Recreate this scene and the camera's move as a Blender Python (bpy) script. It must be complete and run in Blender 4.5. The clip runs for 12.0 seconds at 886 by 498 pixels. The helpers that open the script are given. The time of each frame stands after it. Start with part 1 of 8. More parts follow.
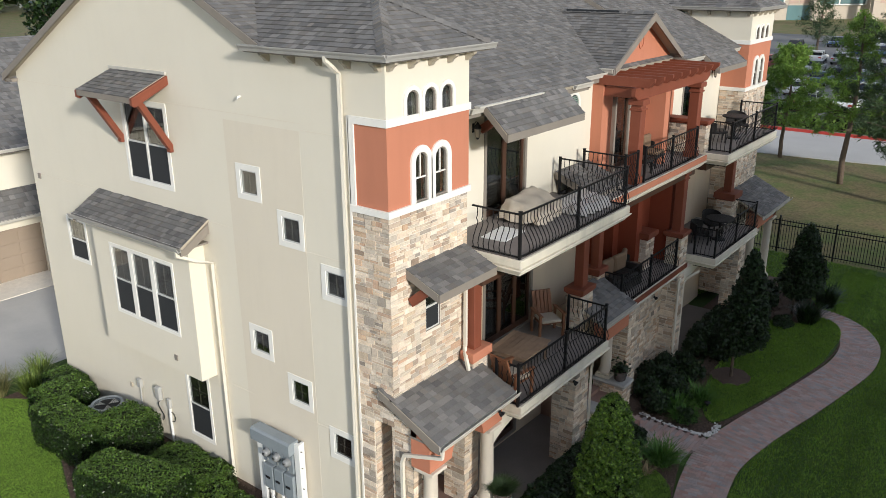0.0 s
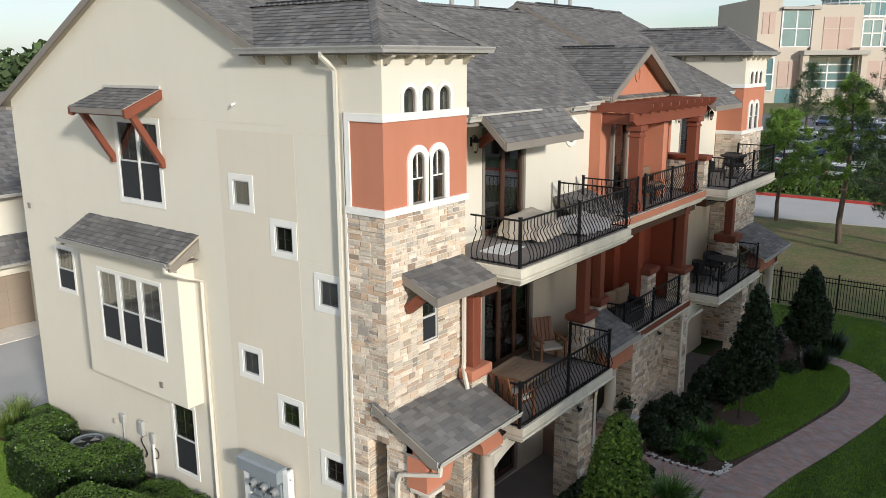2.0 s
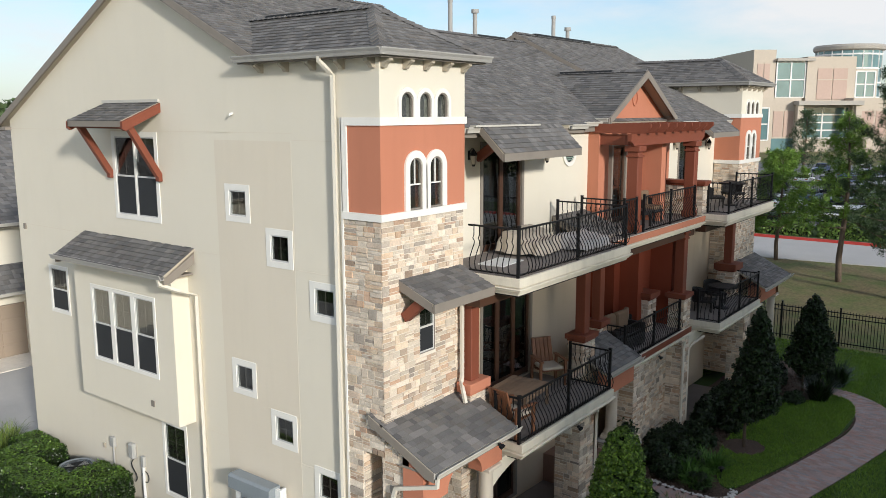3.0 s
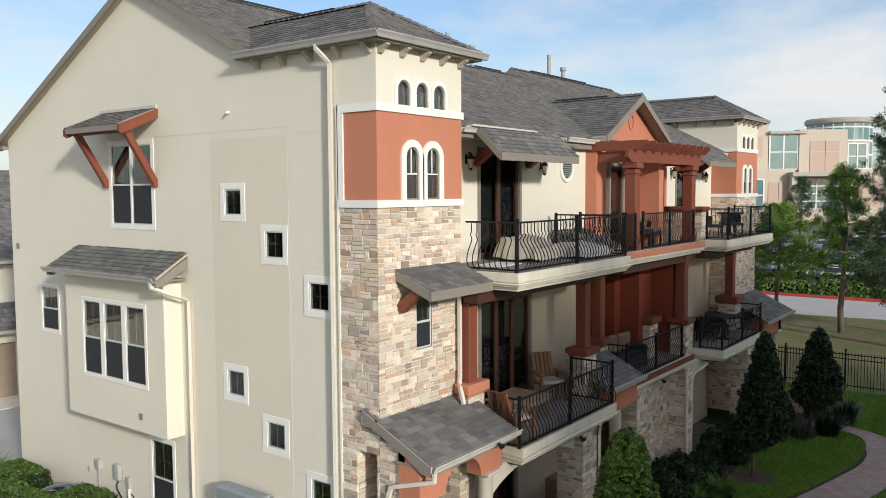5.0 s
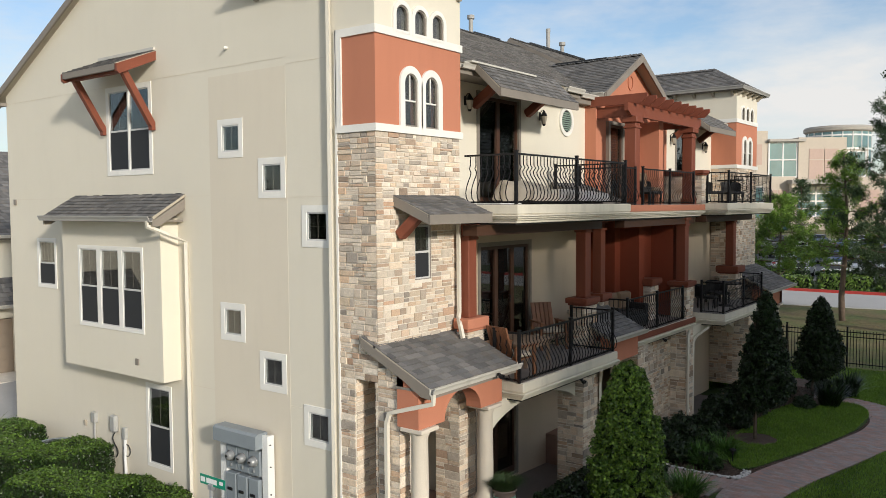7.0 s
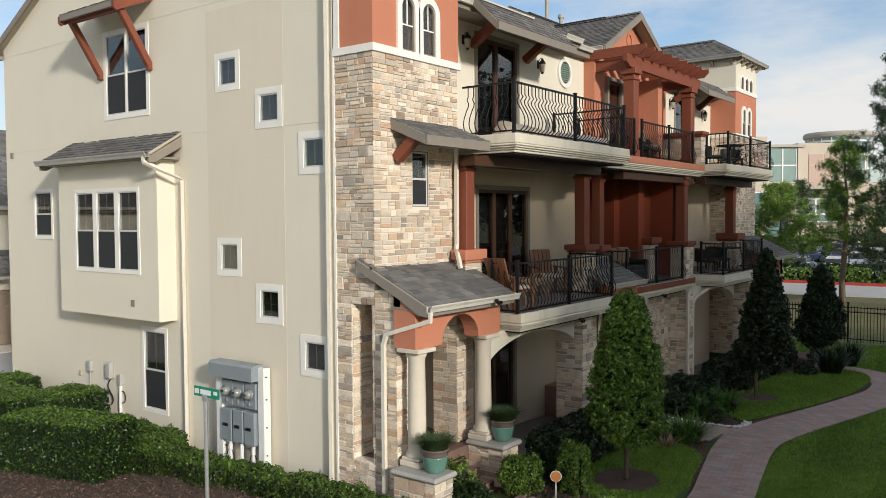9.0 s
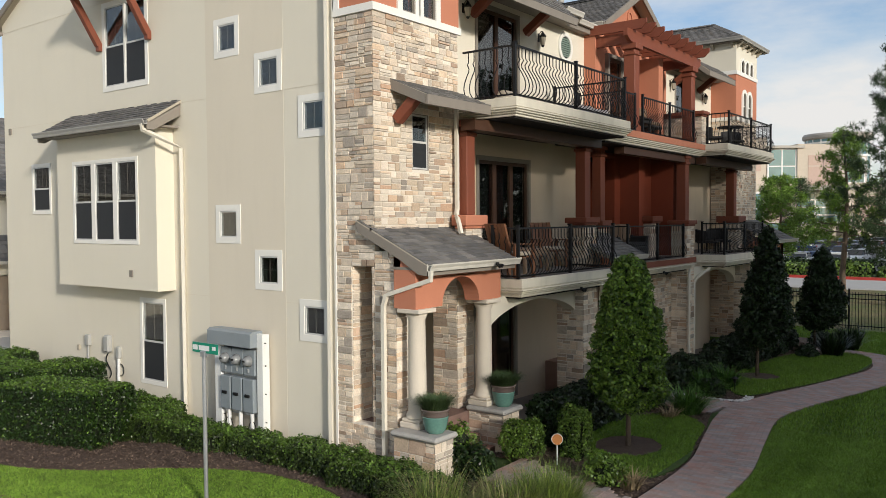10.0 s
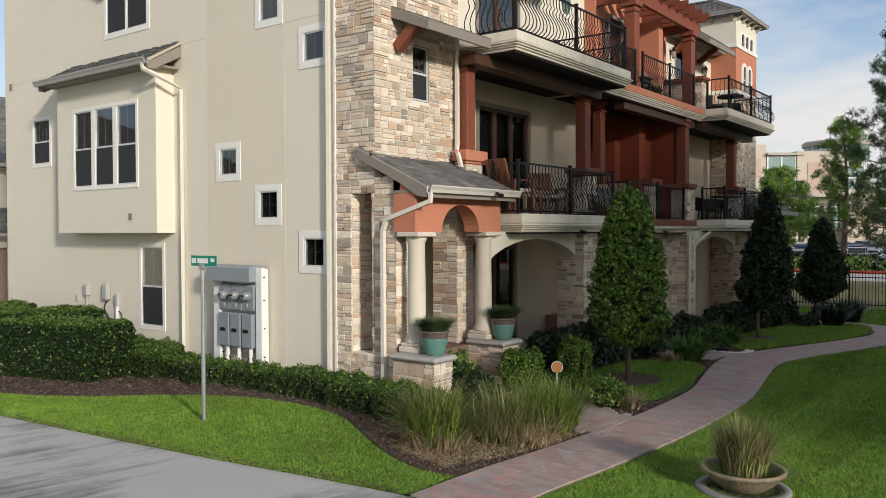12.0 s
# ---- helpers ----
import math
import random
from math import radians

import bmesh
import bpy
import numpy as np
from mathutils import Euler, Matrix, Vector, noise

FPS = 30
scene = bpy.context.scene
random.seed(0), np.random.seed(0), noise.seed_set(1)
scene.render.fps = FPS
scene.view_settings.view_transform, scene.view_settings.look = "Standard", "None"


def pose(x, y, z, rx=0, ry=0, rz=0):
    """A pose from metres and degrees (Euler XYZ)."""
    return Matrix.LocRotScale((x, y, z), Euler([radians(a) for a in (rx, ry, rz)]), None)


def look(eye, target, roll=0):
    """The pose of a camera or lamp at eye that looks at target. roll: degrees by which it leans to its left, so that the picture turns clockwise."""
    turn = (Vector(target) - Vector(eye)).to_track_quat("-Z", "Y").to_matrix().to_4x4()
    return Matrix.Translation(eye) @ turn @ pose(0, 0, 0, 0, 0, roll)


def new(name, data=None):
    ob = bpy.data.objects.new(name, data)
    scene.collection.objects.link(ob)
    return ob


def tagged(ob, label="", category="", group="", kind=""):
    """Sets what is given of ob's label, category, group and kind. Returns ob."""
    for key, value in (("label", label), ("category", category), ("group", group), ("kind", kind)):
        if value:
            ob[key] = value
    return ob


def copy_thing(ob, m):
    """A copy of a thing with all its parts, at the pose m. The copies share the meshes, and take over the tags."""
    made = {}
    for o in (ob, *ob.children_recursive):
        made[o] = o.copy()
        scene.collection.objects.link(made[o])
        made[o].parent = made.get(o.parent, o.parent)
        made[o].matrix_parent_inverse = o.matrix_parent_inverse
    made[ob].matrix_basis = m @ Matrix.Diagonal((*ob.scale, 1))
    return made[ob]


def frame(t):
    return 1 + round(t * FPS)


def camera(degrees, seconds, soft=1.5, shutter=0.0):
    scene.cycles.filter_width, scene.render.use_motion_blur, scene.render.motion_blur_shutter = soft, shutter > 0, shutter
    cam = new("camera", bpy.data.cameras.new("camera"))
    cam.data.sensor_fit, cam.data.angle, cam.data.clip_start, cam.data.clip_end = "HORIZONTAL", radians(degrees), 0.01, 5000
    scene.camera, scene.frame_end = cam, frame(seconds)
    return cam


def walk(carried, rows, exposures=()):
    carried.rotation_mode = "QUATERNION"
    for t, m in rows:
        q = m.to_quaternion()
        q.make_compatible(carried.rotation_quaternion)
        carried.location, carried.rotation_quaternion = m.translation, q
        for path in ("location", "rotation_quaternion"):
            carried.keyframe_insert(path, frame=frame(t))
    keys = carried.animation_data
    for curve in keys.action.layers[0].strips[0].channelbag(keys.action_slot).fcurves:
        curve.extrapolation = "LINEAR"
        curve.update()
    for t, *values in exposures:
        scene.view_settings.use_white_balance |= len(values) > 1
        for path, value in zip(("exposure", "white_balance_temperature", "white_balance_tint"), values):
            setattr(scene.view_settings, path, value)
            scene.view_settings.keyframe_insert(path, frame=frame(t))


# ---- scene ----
cam = camera(57.8, 12.0, 0.75)

PATH = [
    (0, (-9.665, -8.617, 11.715), (-8.171, -7.463, 11.054), -0.3),
    (0.5, (-9.653, -8.604, 11.348), (-8.151, -7.447, 10.711), -0.3),
    (1, (-9.638, -8.562, 10.955), (-8.117, -7.395, 10.386), -0.3),
    (1.5, (-9.639, -8.552, 10.619), (-8.104, -7.376, 10.106), -0.3),
    (2, (-9.625, -8.549, 10.23), (-8.078, -7.367, 9.772), -0.3),
    (2.5, (-9.608, -8.558, 9.846), (-8.051, -7.368, 9.448), -0.3),
    (3, (-9.6, -8.563, 9.464), (-8.032, -7.368, 9.13), -0.2),
    (3.5, (-9.587, -8.547, 9.085), (-8.01, -7.347, 8.816), -0.3),
    (5.5, (-9.541, -8.553, 7.618), (-7.951, -7.347, 7.491), -0.3),
    (6, (-9.538, -8.534, 7.245), (-7.947, -7.328, 7.125), -0.3),
    (6.5, (-9.533, -8.533, 6.897), (-7.941, -7.327, 6.783), -0.3),
    (7, (-9.53, -8.551, 6.545), (-7.939, -7.344, 6.436), -0.4),
    (9, (-9.485, -8.562, 5.112), (-7.893, -7.354, 5.031), -0.4),
    (9.5, (-9.471, -8.524, 4.793), (-7.878, -7.317, 4.715), -0.4),
    (10, (-9.448, -8.51, 4.434), (-7.855, -7.303, 4.362), -0.4),
    (10.5, (-9.43, -8.506, 4.086), (-7.837, -7.298, 4.021), -0.4),
    (11, (-9.452, -8.486, 3.759), (-7.857, -7.28, 3.698), -0.3),
    (11.5, (-9.451, -8.479, 3.441), (-7.857, -7.272, 3.384), -0.4),
    (12, (-9.457, -8.508, 3.091), (-7.863, -7.301, 3.047), -0.2),
]
walk(cam, [(t, look(eye, target, roll)) for t, eye, target, roll in PATH], [(0, 0.19, 6180, 10), (3.5, 0.10, 6150, 10), (7, 0.04, 6400, 10), (9.5, 0.03, 6440, 10), (12, -0.01, 6400, 11)])


# ---- world, sun, exposure ----
world = bpy.data.worlds.new("sky")
scene.world = world
world.use_nodes = True
wt = world.node_tree
wt.nodes.clear()
sky = wt.nodes.new("ShaderNodeTexSky")
sky.sky_type, sky.sun_disc = "NISHITA", False
SUN_WAY = Vector((-0.37, -0.90, 0.30)).normalized()
sky.sun_elevation = math.asin(SUN_WAY.z)
sky.sun_rotation = math.atan2(SUN_WAY.x, SUN_WAY.y)
sky.air_density, sky.dust_density, sky.ozone_density = 1.0, 0.9, 1.2
tc = wt.nodes.new("ShaderNodeTexCoord")
mp = wt.nodes.new("ShaderNodeMapping")
mp.inputs["Scale"].default_value = (1.0, 1.0, 3.2)
cloud = wt.nodes.new("ShaderNodeTexNoise")
cloud.inputs["Scale"].default_value, cloud.inputs["Detail"].default_value, cloud.inputs["Roughness"].default_value = 2.3, 8.0, 0.58
cramp = wt.nodes.new("ShaderNodeValToRGB")
cramp.color_ramp.elements[0].position, cramp.color_ramp.elements[1].position = 0.40, 0.66
cramp.color_ramp.elements[0].color = (0.12, 0.12, 0.12, 1)
cloud_mix = wt.nodes.new("ShaderNodeMixRGB")
cloud_mix.inputs["Color2"].default_value = (9.3, 9.15, 8.85, 1)
bg = wt.nodes.new("ShaderNodeBackground")
bg.inputs["Strength"].default_value = 0.088
wo = wt.nodes.new("ShaderNodeOutputWorld")
wt.links.new(tc.outputs["Generated"], mp.inputs["Vector"])
wt.links.new(mp.outputs["Vector"], cloud.inputs["Vector"])
wt.links.new(cloud.outputs["Fac"], cramp.inputs["Fac"])
wt.links.new(cramp.outputs["Color"], cloud_mix.inputs["Fac"])
clear = wt.nodes.new("ShaderNodeMixRGB")
clear.blend_type = "MULTIPLY"
clear.inputs["Fac"].default_value, clear.inputs["Color2"].default_value = 1.0, (1.28, 1.50, 1.72, 1)
wt.links.new(sky.outputs["Color"], clear.inputs["Color1"])
wt.links.new(clear.outputs["Color"], cloud_mix.inputs["Color1"])
wt.links.new(cloud_mix.outputs["Color"], bg.inputs["Color"])
wt.links.new(bg.outputs["Background"], wo.inputs["Surface"])

sun = new("sun", bpy.data.lights.new("sun", "SUN"))
sun.data.energy, sun.data.angle, sun.data.color = 3.5, radians(5.0), (1.0, 0.935, 0.83)
sun.matrix_basis = look(SUN_WAY * 60, (0, 0, 0))



# ---- materials ----
def material(name, colour, rough=0.7, vary=0.12, scale=3.0, fine=40.0, bump=0.15, metal=0.0, island=0.0, tint=None, spec=0.4, stains=0.0):
    """Colour with large stains, fine grain and bump; island: how far single pieces differ."""
    m = bpy.data.materials.new(name)
    m.use_nodes = True
    t = m.node_tree
    p = t.nodes["Principled BSDF"]
    p.inputs["Roughness"].default_value, p.inputs["Metallic"].default_value = rough, metal
    p.inputs["Specular IOR Level"].default_value = spec
    co = t.nodes.new("ShaderNodeTexCoord")
    big = t.nodes.new("ShaderNodeTexNoise")
    big.inputs["Scale"].default_value, big.inputs["Detail"].default_value = scale, 4
    small = t.nodes.new("ShaderNodeTexNoise")
    small.inputs["Scale"].default_value, small.inputs["Detail"].default_value = fine, 3
    t.links.new(co.outputs["Object"], big.inputs["Vector"])
    t.links.new(co.outputs["Object"], small.inputs["Vector"])
    add = t.nodes.new("ShaderNodeMath")
    add.operation = "ADD"
    t.links.new(big.outputs["Fac"], add.inputs[0])
    t.links.new(small.outputs["Fac"], add.inputs[1])
    rng = t.nodes.new("ShaderNodeMapRange")
    rng.inputs[1].default_value, rng.inputs[2].default_value = 0.6, 1.4
    rng.inputs[3].default_value, rng.inputs[4].default_value = 1 - vary, 1 + vary
    t.links.new(add.outputs[0], rng.inputs[0])
    last = rng.outputs[0]
    hue = None
    if island:
        ob_i, ge = t.nodes.new("ShaderNodeObjectInfo"), t.nodes.new("ShaderNodeNewGeometry")
        s = t.nodes.new("ShaderNodeMath")
        s.operation = "ADD"
        t.links.new(ob_i.outputs["Random"], s.inputs[0])
        t.links.new(ge.outputs["Random Per Island"], s.inputs[1])
        f = t.nodes.new("ShaderNodeMath")
        f.operation = "FRACT"
        t.links.new(s.outputs[0], f.inputs[0])
        r2 = t.nodes.new("ShaderNodeMapRange")
        r2.inputs[3].default_value, r2.inputs[4].default_value = 1 - island, 1 + island
        t.links.new(f.outputs[0], r2.inputs[0])
        mu = t.nodes.new("ShaderNodeMath")
        mu.operation = "MULTIPLY"
        t.links.new(last, mu.inputs[0])
        t.links.new(r2.outputs[0], mu.inputs[1])
        last = mu.outputs[0]
        hue = f.outputs[0]
    mixc = t.nodes.new("ShaderNodeMixRGB")
    mixc.blend_type = "MULTIPLY"
    mixc.inputs["Fac"].default_value = 1.0
    if tint and hue is not None:
        ramp = t.nodes.new("ShaderNodeValToRGB")
        el = ramp.color_ramp.elements
        cols = [colour] + list(tint)
        for i, c in enumerate(cols):
            e = el[i] if i < 2 else el.new(1.0)
            e.position, e.color = i / (len(cols) - 1) if len(cols) > 1 else 0, (*c, 1)
        wob = t.nodes.new("ShaderNodeMath")
        wob.operation = "MULTIPLY"
        wob.inputs[1].default_value = 7.31
        fr = t.nodes.new("ShaderNodeMath")
        fr.operation = "FRACT"
        t.links.new(hue, wob.inputs[0])
        t.links.new(wob.outputs[0], fr.inputs[0])
        t.links.new(fr.outputs[0], ramp.inputs["Fac"])
        t.links.new(ramp.outputs["Color"], mixc.inputs["Color1"])
    elif tint:
        two = t.nodes.new("ShaderNodeMixRGB")
        two.inputs["Color1"].default_value, two.inputs["Color2"].default_value = (*colour, 1), (*tint[0], 1)
        cr = t.nodes.new("ShaderNodeMapRange")
        cr.inputs[1].default_value, cr.inputs[2].default_value = 0.38, 0.62
        t.links.new(big.outputs["Fac"], cr.inputs[0])
        t.links.new(cr.outputs[0], two.inputs["Fac"])
        t.links.new(two.outputs["Color"], mixc.inputs["Color1"])
    else:
        mixc.inputs["Color1"].default_value = (*colour, 1)
    t.links.new(last, mixc.inputs["Color2"])
    out = mixc.outputs["Color"]
    if stains:
        st = t.nodes.new("ShaderNodeTexNoise")
        sm = t.nodes.new("ShaderNodeMapping")
        sm.inputs["Scale"].default_value = (2.2, 2.2, 0.35)
        st.inputs["Scale"].default_value, st.inputs["Detail"].default_value = 1.7, 6
        t.links.new(co.outputs["Object"], sm.inputs["Vector"])
        t.links.new(sm.outputs["Vector"], st.inputs["Vector"])
        sr = t.nodes.new("ShaderNodeMapRange")
        sr.inputs[1].default_value, sr.inputs[2].default_value = 0.5, 0.75
        sr.inputs[3].default_value, sr.inputs[4].default_value = 1.0, 1 - stains
        t.links.new(st.outputs["Fac"], sr.inputs[0])
        m2 = t.nodes.new("ShaderNodeMixRGB")
        m2.blend_type = "MULTIPLY"
        m2.inputs["Fac"].default_value = 1.0
        t.links.new(out, m2.inputs["Color1"])
        t.links.new(sr.outputs[0], m2.inputs["Color2"])
        out = m2.outputs["Color"]
    t.links.new(out, p.inputs["Base Color"])
    if bump:
        b = t.nodes.new("ShaderNodeBump")
        b.inputs["Strength"].default_value, b.inputs["Distance"].default_value = bump, 0.02
        t.links.new(small.outputs["Fac"], b.inputs["Height"])
        t.links.new(b.outputs["Normal"], p.inputs["Normal"])
    return m


def glass_material(name, tone):
    m = bpy.data.materials.new(name)
    m.use_nodes = True
    p = m.node_tree.nodes["Principled BSDF"]
    p.inputs["Base Color"].default_value = (*tone, 1)
    p.inputs["Roughness"].default_value, p.inputs["Transmission Weight"].default_value, p.inputs["IOR"].default_value = 0.01, 1.0, 1.7
    return m


def leaf_material(name, colour, tip, rough=0.45, island=0.5):
    m = material(name, colour, rough, 0.15, 2.0, 30.0, 0.0, island=island, tint=[tip, colour], spec=0.35)
    p = m.node_tree.nodes["Principled BSDF"]
    p.inputs["Subsurface Weight"].default_value = 0.0
    return m


CREAM = material("cream_stucco", (0.718, 0.663, 0.550), 0.9, 0.03, 0.7, 90.0, 0.25, spec=0.2, stains=0.015)
# cream stucco darkened and warmed to carry the shade of the lower recesses
CREAM_SHADED = material("cream_stucco_shaded", (0.60, 0.495, 0.365), 0.9, 0.04, 0.7, 90.0, 0.25, spec=0.2, stains=0.05)
CREAM_PATCH = material("cream_stucco_darker", (0.69, 0.62, 0.505), 0.9, 0.03, 0.6, 90.0, 0.25, spec=0.2, stains=0.03)
TRIM = material("white_trim_paint", (0.80, 0.775, 0.715), 0.6, 0.05, 1.5, 60.0, 0.05, stains=0.06)
SLAB = material("slab_edge_paint", (0.69, 0.635, 0.52), 0.7, 0.06, 2.0, 50.0, 0.08, stains=0.15)
ORANGE = material("terracotta_stucco", (0.50, 0.20, 0.12), 0.85, 0.05, 0.8, 90.0, 0.2, spec=0.25, stains=0.06)
RUST = material("rust_brown_painted_wood", (0.200, 0.056, 0.029), 0.6, 0.10, 2.0, 60.0, 0.08, stains=0.08)
MAROON = material("maroon_stucco", (0.215, 0.05, 0.025), 0.85, 0.06, 1.0, 80.0, 0.2, spec=0.2)
SHINGLE = material("asphalt_shingle", (0.155, 0.149, 0.143), 0.92, 0.16, 1.2, 55.0, 0.5, island=0.22,
                   tint=[(0.19, 0.18, 0.17), (0.13, 0.127, 0.125), (0.17, 0.155, 0.14)], spec=0.2)
FELT = material("roof_underlay", (0.10, 0.097, 0.094), 0.95, 0.1, 2.0, 60.0, 0.3)
FASCIA = material("grey_beige_fascia", (0.235, 0.205, 0.172), 0.65, 0.06, 2.0, 60.0, 0.05, stains=0.1)
SOFFIT = material("soffit_paint", (0.42, 0.37, 0.29), 0.8, 0.05, 2.0, 60.0, 0.1)
GUTTER = material("pale_gutter_metal", (0.54, 0.51, 0.45), 0.4, 0.05, 1.5, 40.0, 0.03, stains=0.12)
GREYGUT = material("grey_gutter_metal", (0.36, 0.345, 0.32), 0.45, 0.06, 1.5, 40.0, 0.03, stains=0.15)
SPOUT = material("cream_downspout_paint", (0.70, 0.65, 0.55), 0.5, 0.05, 1.5, 40.0, 0.03, stains=0.1)
STONE = material("ledge_stone", (0.54, 0.415, 0.30), 0.9, 0.24, 6.0, 38.0, 0.35, island=0.20,
                 tint=[(0.67, 0.57, 0.455), (0.70, 0.61, 0.50), (0.35, 0.26, 0.19), (0.69, 0.60, 0.49), (0.64, 0.53, 0.41), (0.48, 0.32, 0.22), (0.68, 0.59, 0.48), (0.33, 0.285, 0.24), (0.70, 0.61, 0.50), (0.62, 0.50, 0.37), (0.54, 0.38, 0.26), (0.68, 0.60, 0.50)], spec=0.2)
MORTAR = material("stone_mortar", (0.72, 0.66, 0.57), 0.95, 0.12, 5.0, 60.0, 0.4, spec=0.1)
IRON = material("black_painted_iron", (0.008, 0.008, 0.009), 0.5, 0.2, 4.0, 80.0, 0.05, spec=0.3)
GLASS = glass_material("window_glass", (0.27, 0.30, 0.30))
SCREEN = material("insect_screen", (0.022, 0.024, 0.027), 0.7, 0.1, 3.0, 200.0, 0.1)
SASH = material("grey_window_sash", (0.56, 0.55, 0.53), 0.5, 0.05, 2.0, 40.0, 0.03)
# near-black colour in place of the dimness of unlit rooms
ROOM = material("unlit_interior", (0.035, 0.03, 0.026), 0.9, 0.1, 1.0, 20.0, 0.0)
# dim grey that puts a sky reflection into the backing's colour
SHADE = material("dim_glass_backing", (0.10, 0.095, 0.10), 0.8, 0.05, 2.0, 20.0, 0.0)
BLIND = material("window_blind", (0.33, 0.29, 0.23), 0.8, 0.1, 2.0, 20.0, 0.0)
WOOD_DOOR = material("brown_door_frame", (0.07, 0.032, 0.018), 0.5, 0.12, 3.0, 60.0, 0.08)
# near-black: the deep shade under the slabs is put into the colour
UNDER = material("shaded_soffit", (0.014, 0.011, 0.010), 0.85, 0.1, 2.0, 40.0, 0.1)
CONCRETE = material("pale_concrete", (0.47, 0.455, 0.43), 0.85, 0.12, 0.5, 35.0, 0.15, tint=[(0.37, 0.36, 0.345)], stains=0.0)
FLOOR_DECK = material("balcony_tile", (0.20, 0.175, 0.16), 0.7, 0.12, 2.0, 30.0, 0.1)
COLUMN = material("cast_stone", (0.62, 0.55, 0.455), 0.8, 0.07, 3.0, 60.0, 0.2, stains=0.08)
CAPSTONE = material("grey_cap_stone", (0.36, 0.345, 0.32), 0.8, 0.15, 4.0, 50.0, 0.3)


# ---- mesh helpers ----
def box(bm, x0, x1, y0, y1, z0, z1, m=None):
    pts = [(x0, y0, z0), (x1, y0, z0), (x1, y1, z0), (x0, y1, z0), (x0, y0, z1), (x1, y0, z1), (x1, y1, z1), (x0, y1, z1)]
    v = [bm.verts.new(m @ Vector(p) if m else p) for p in pts]
    for f in ((0, 3, 2, 1), (4, 5, 6, 7), (0, 1, 5, 4), (1, 2, 6, 5), (2, 3, 7, 6), (3, 0, 4, 7)):
        bm.faces.new([v[i] for i in f])
    return v


def boxes(*rows):
    bm = bmesh.new()
    for r in rows:
        box(bm, *r)
    return bm


def prism(bm, poly, way):
    """A solid from a flat outline (points in order) and the vector along which it is drawn out."""
    way = Vector(way)
    a = [bm.verts.new(p) for p in poly]
    b = [bm.verts.new(Vector(p) + way) for p in poly]
    n = len(poly)
    bm.faces.new(a[::-1])
    bm.faces.new(b)
    for i in range(n):
        bm.faces.new((a[i], a[(i + 1) % n], b[(i + 1) % n], b[i]))


def lathe(bm, profile, n=20, at=(0, 0, 0)):
    rings = []
    for r, z in profile:
        rings.append([bm.verts.new((at[0] + r * math.cos(2 * math.pi * k / n), at[1] + r * math.sin(2 * math.pi * k / n), at[2] + z)) for k in range(n)])
    for a, b in zip(rings, rings[1:]):
        for k in range(n):
            bm.faces.new((a[k], a[(k + 1) % n], b[(k + 1) % n], b[k]))
    bm.faces.new(rings[0][::-1])
    bm.faces.new(rings[-1])


def tube(bm, pts, r, n=8, flat=1.0):
    """A round (or, with n=4, square) bar along a line of points."""
    pts = [Vector(p) for p in pts]
    rings = []
    side = None
    for i, p in enumerate(pts):
        d = (pts[min(i + 1, len(pts) - 1)] - pts[max(i - 1, 0)]).normalized()
        if side is None:
            side = d.cross(Vector((0, 0, 1)))
            if side.length < 0.01:
                side = Vector((1, 0, 0))
        side = (side - d * side.dot(d)).normalized()
        up = side.cross(d)
        off = math.pi / n
        rr = r[i] if isinstance(r, (list, tuple)) else r
        rings.append([bm.verts.new(p + side * rr * math.cos(off + 2 * math.pi * k / n) + up * rr * flat * math.sin(off + 2 * math.pi * k / n)) for k in range(n)])
    for a, b in zip(rings, rings[1:]):
        for k in range(n):
            bm.faces.new((a[k], a[(k + 1) % n], b[(k + 1) % n], b[k]))
    bm.faces.new(rings[0][::-1])
    bm.faces.new(rings[-1])


def mesh_of(name, bm, mat, smooth=False, bevel=0.0):
    if name in ("arch", "porch_beam", "tower_wall", "tower_band", "backrest"):
        bmesh.ops.remove_doubles(bm, verts=bm.verts, dist=0.0006)
    bmesh.ops.recalc_face_normals(bm, faces=bm.faces)
    if bevel:
        bmesh.ops.bevel(bm, geom=[e for e in bm.edges if len(e.link_faces) == 2 and e.calc_face_angle(0) > 0.6], offset=bevel, segments=1, affect="EDGES")
    me = bpy.data.meshes.new(name)
    bm.to_mesh(me)
    bm.free()
    me.materials.append(mat)
    if smooth:
        for p in me.polygons:
            p.use_smooth = True
    return me


def part(name, bm, mat, parent, label="", smooth=False, bevel=0.0):
    ob = new(name, mesh_of(name, bm, mat, smooth, bevel))
    ob.parent = parent
    if label:
        ob["label"] = label
    return ob


def raw(name, verts, faces, mat, parent=None, smooth=False):
    me = bpy.data.meshes.new(name)
    me.from_pydata(verts, [], faces)
    me.materials.append(mat)
    if smooth:
        me.polygons.foreach_set("use_smooth", [True] * len(me.polygons))
    ob = new(name, me)
    ob.parent = parent
    return ob


def thing(name, label, category, at=(0, 0, 0), turn=0.0, group="", kind=""):
    ob = new(name)
    ob.matrix_basis = pose(*at, 0, 0, turn)
    return tagged(ob, label, category, group, kind)


def single(name, bm, mat, label, category, at=(0, 0, 0), turn=0.0, group="", kind="", smooth=False, bevel=0.0):
    ob = new(name, mesh_of(name, bm, mat, smooth, bevel))
    ob.matrix_basis = pose(*at, 0, 0, turn)
    return tagged(ob, label, category, group, kind)


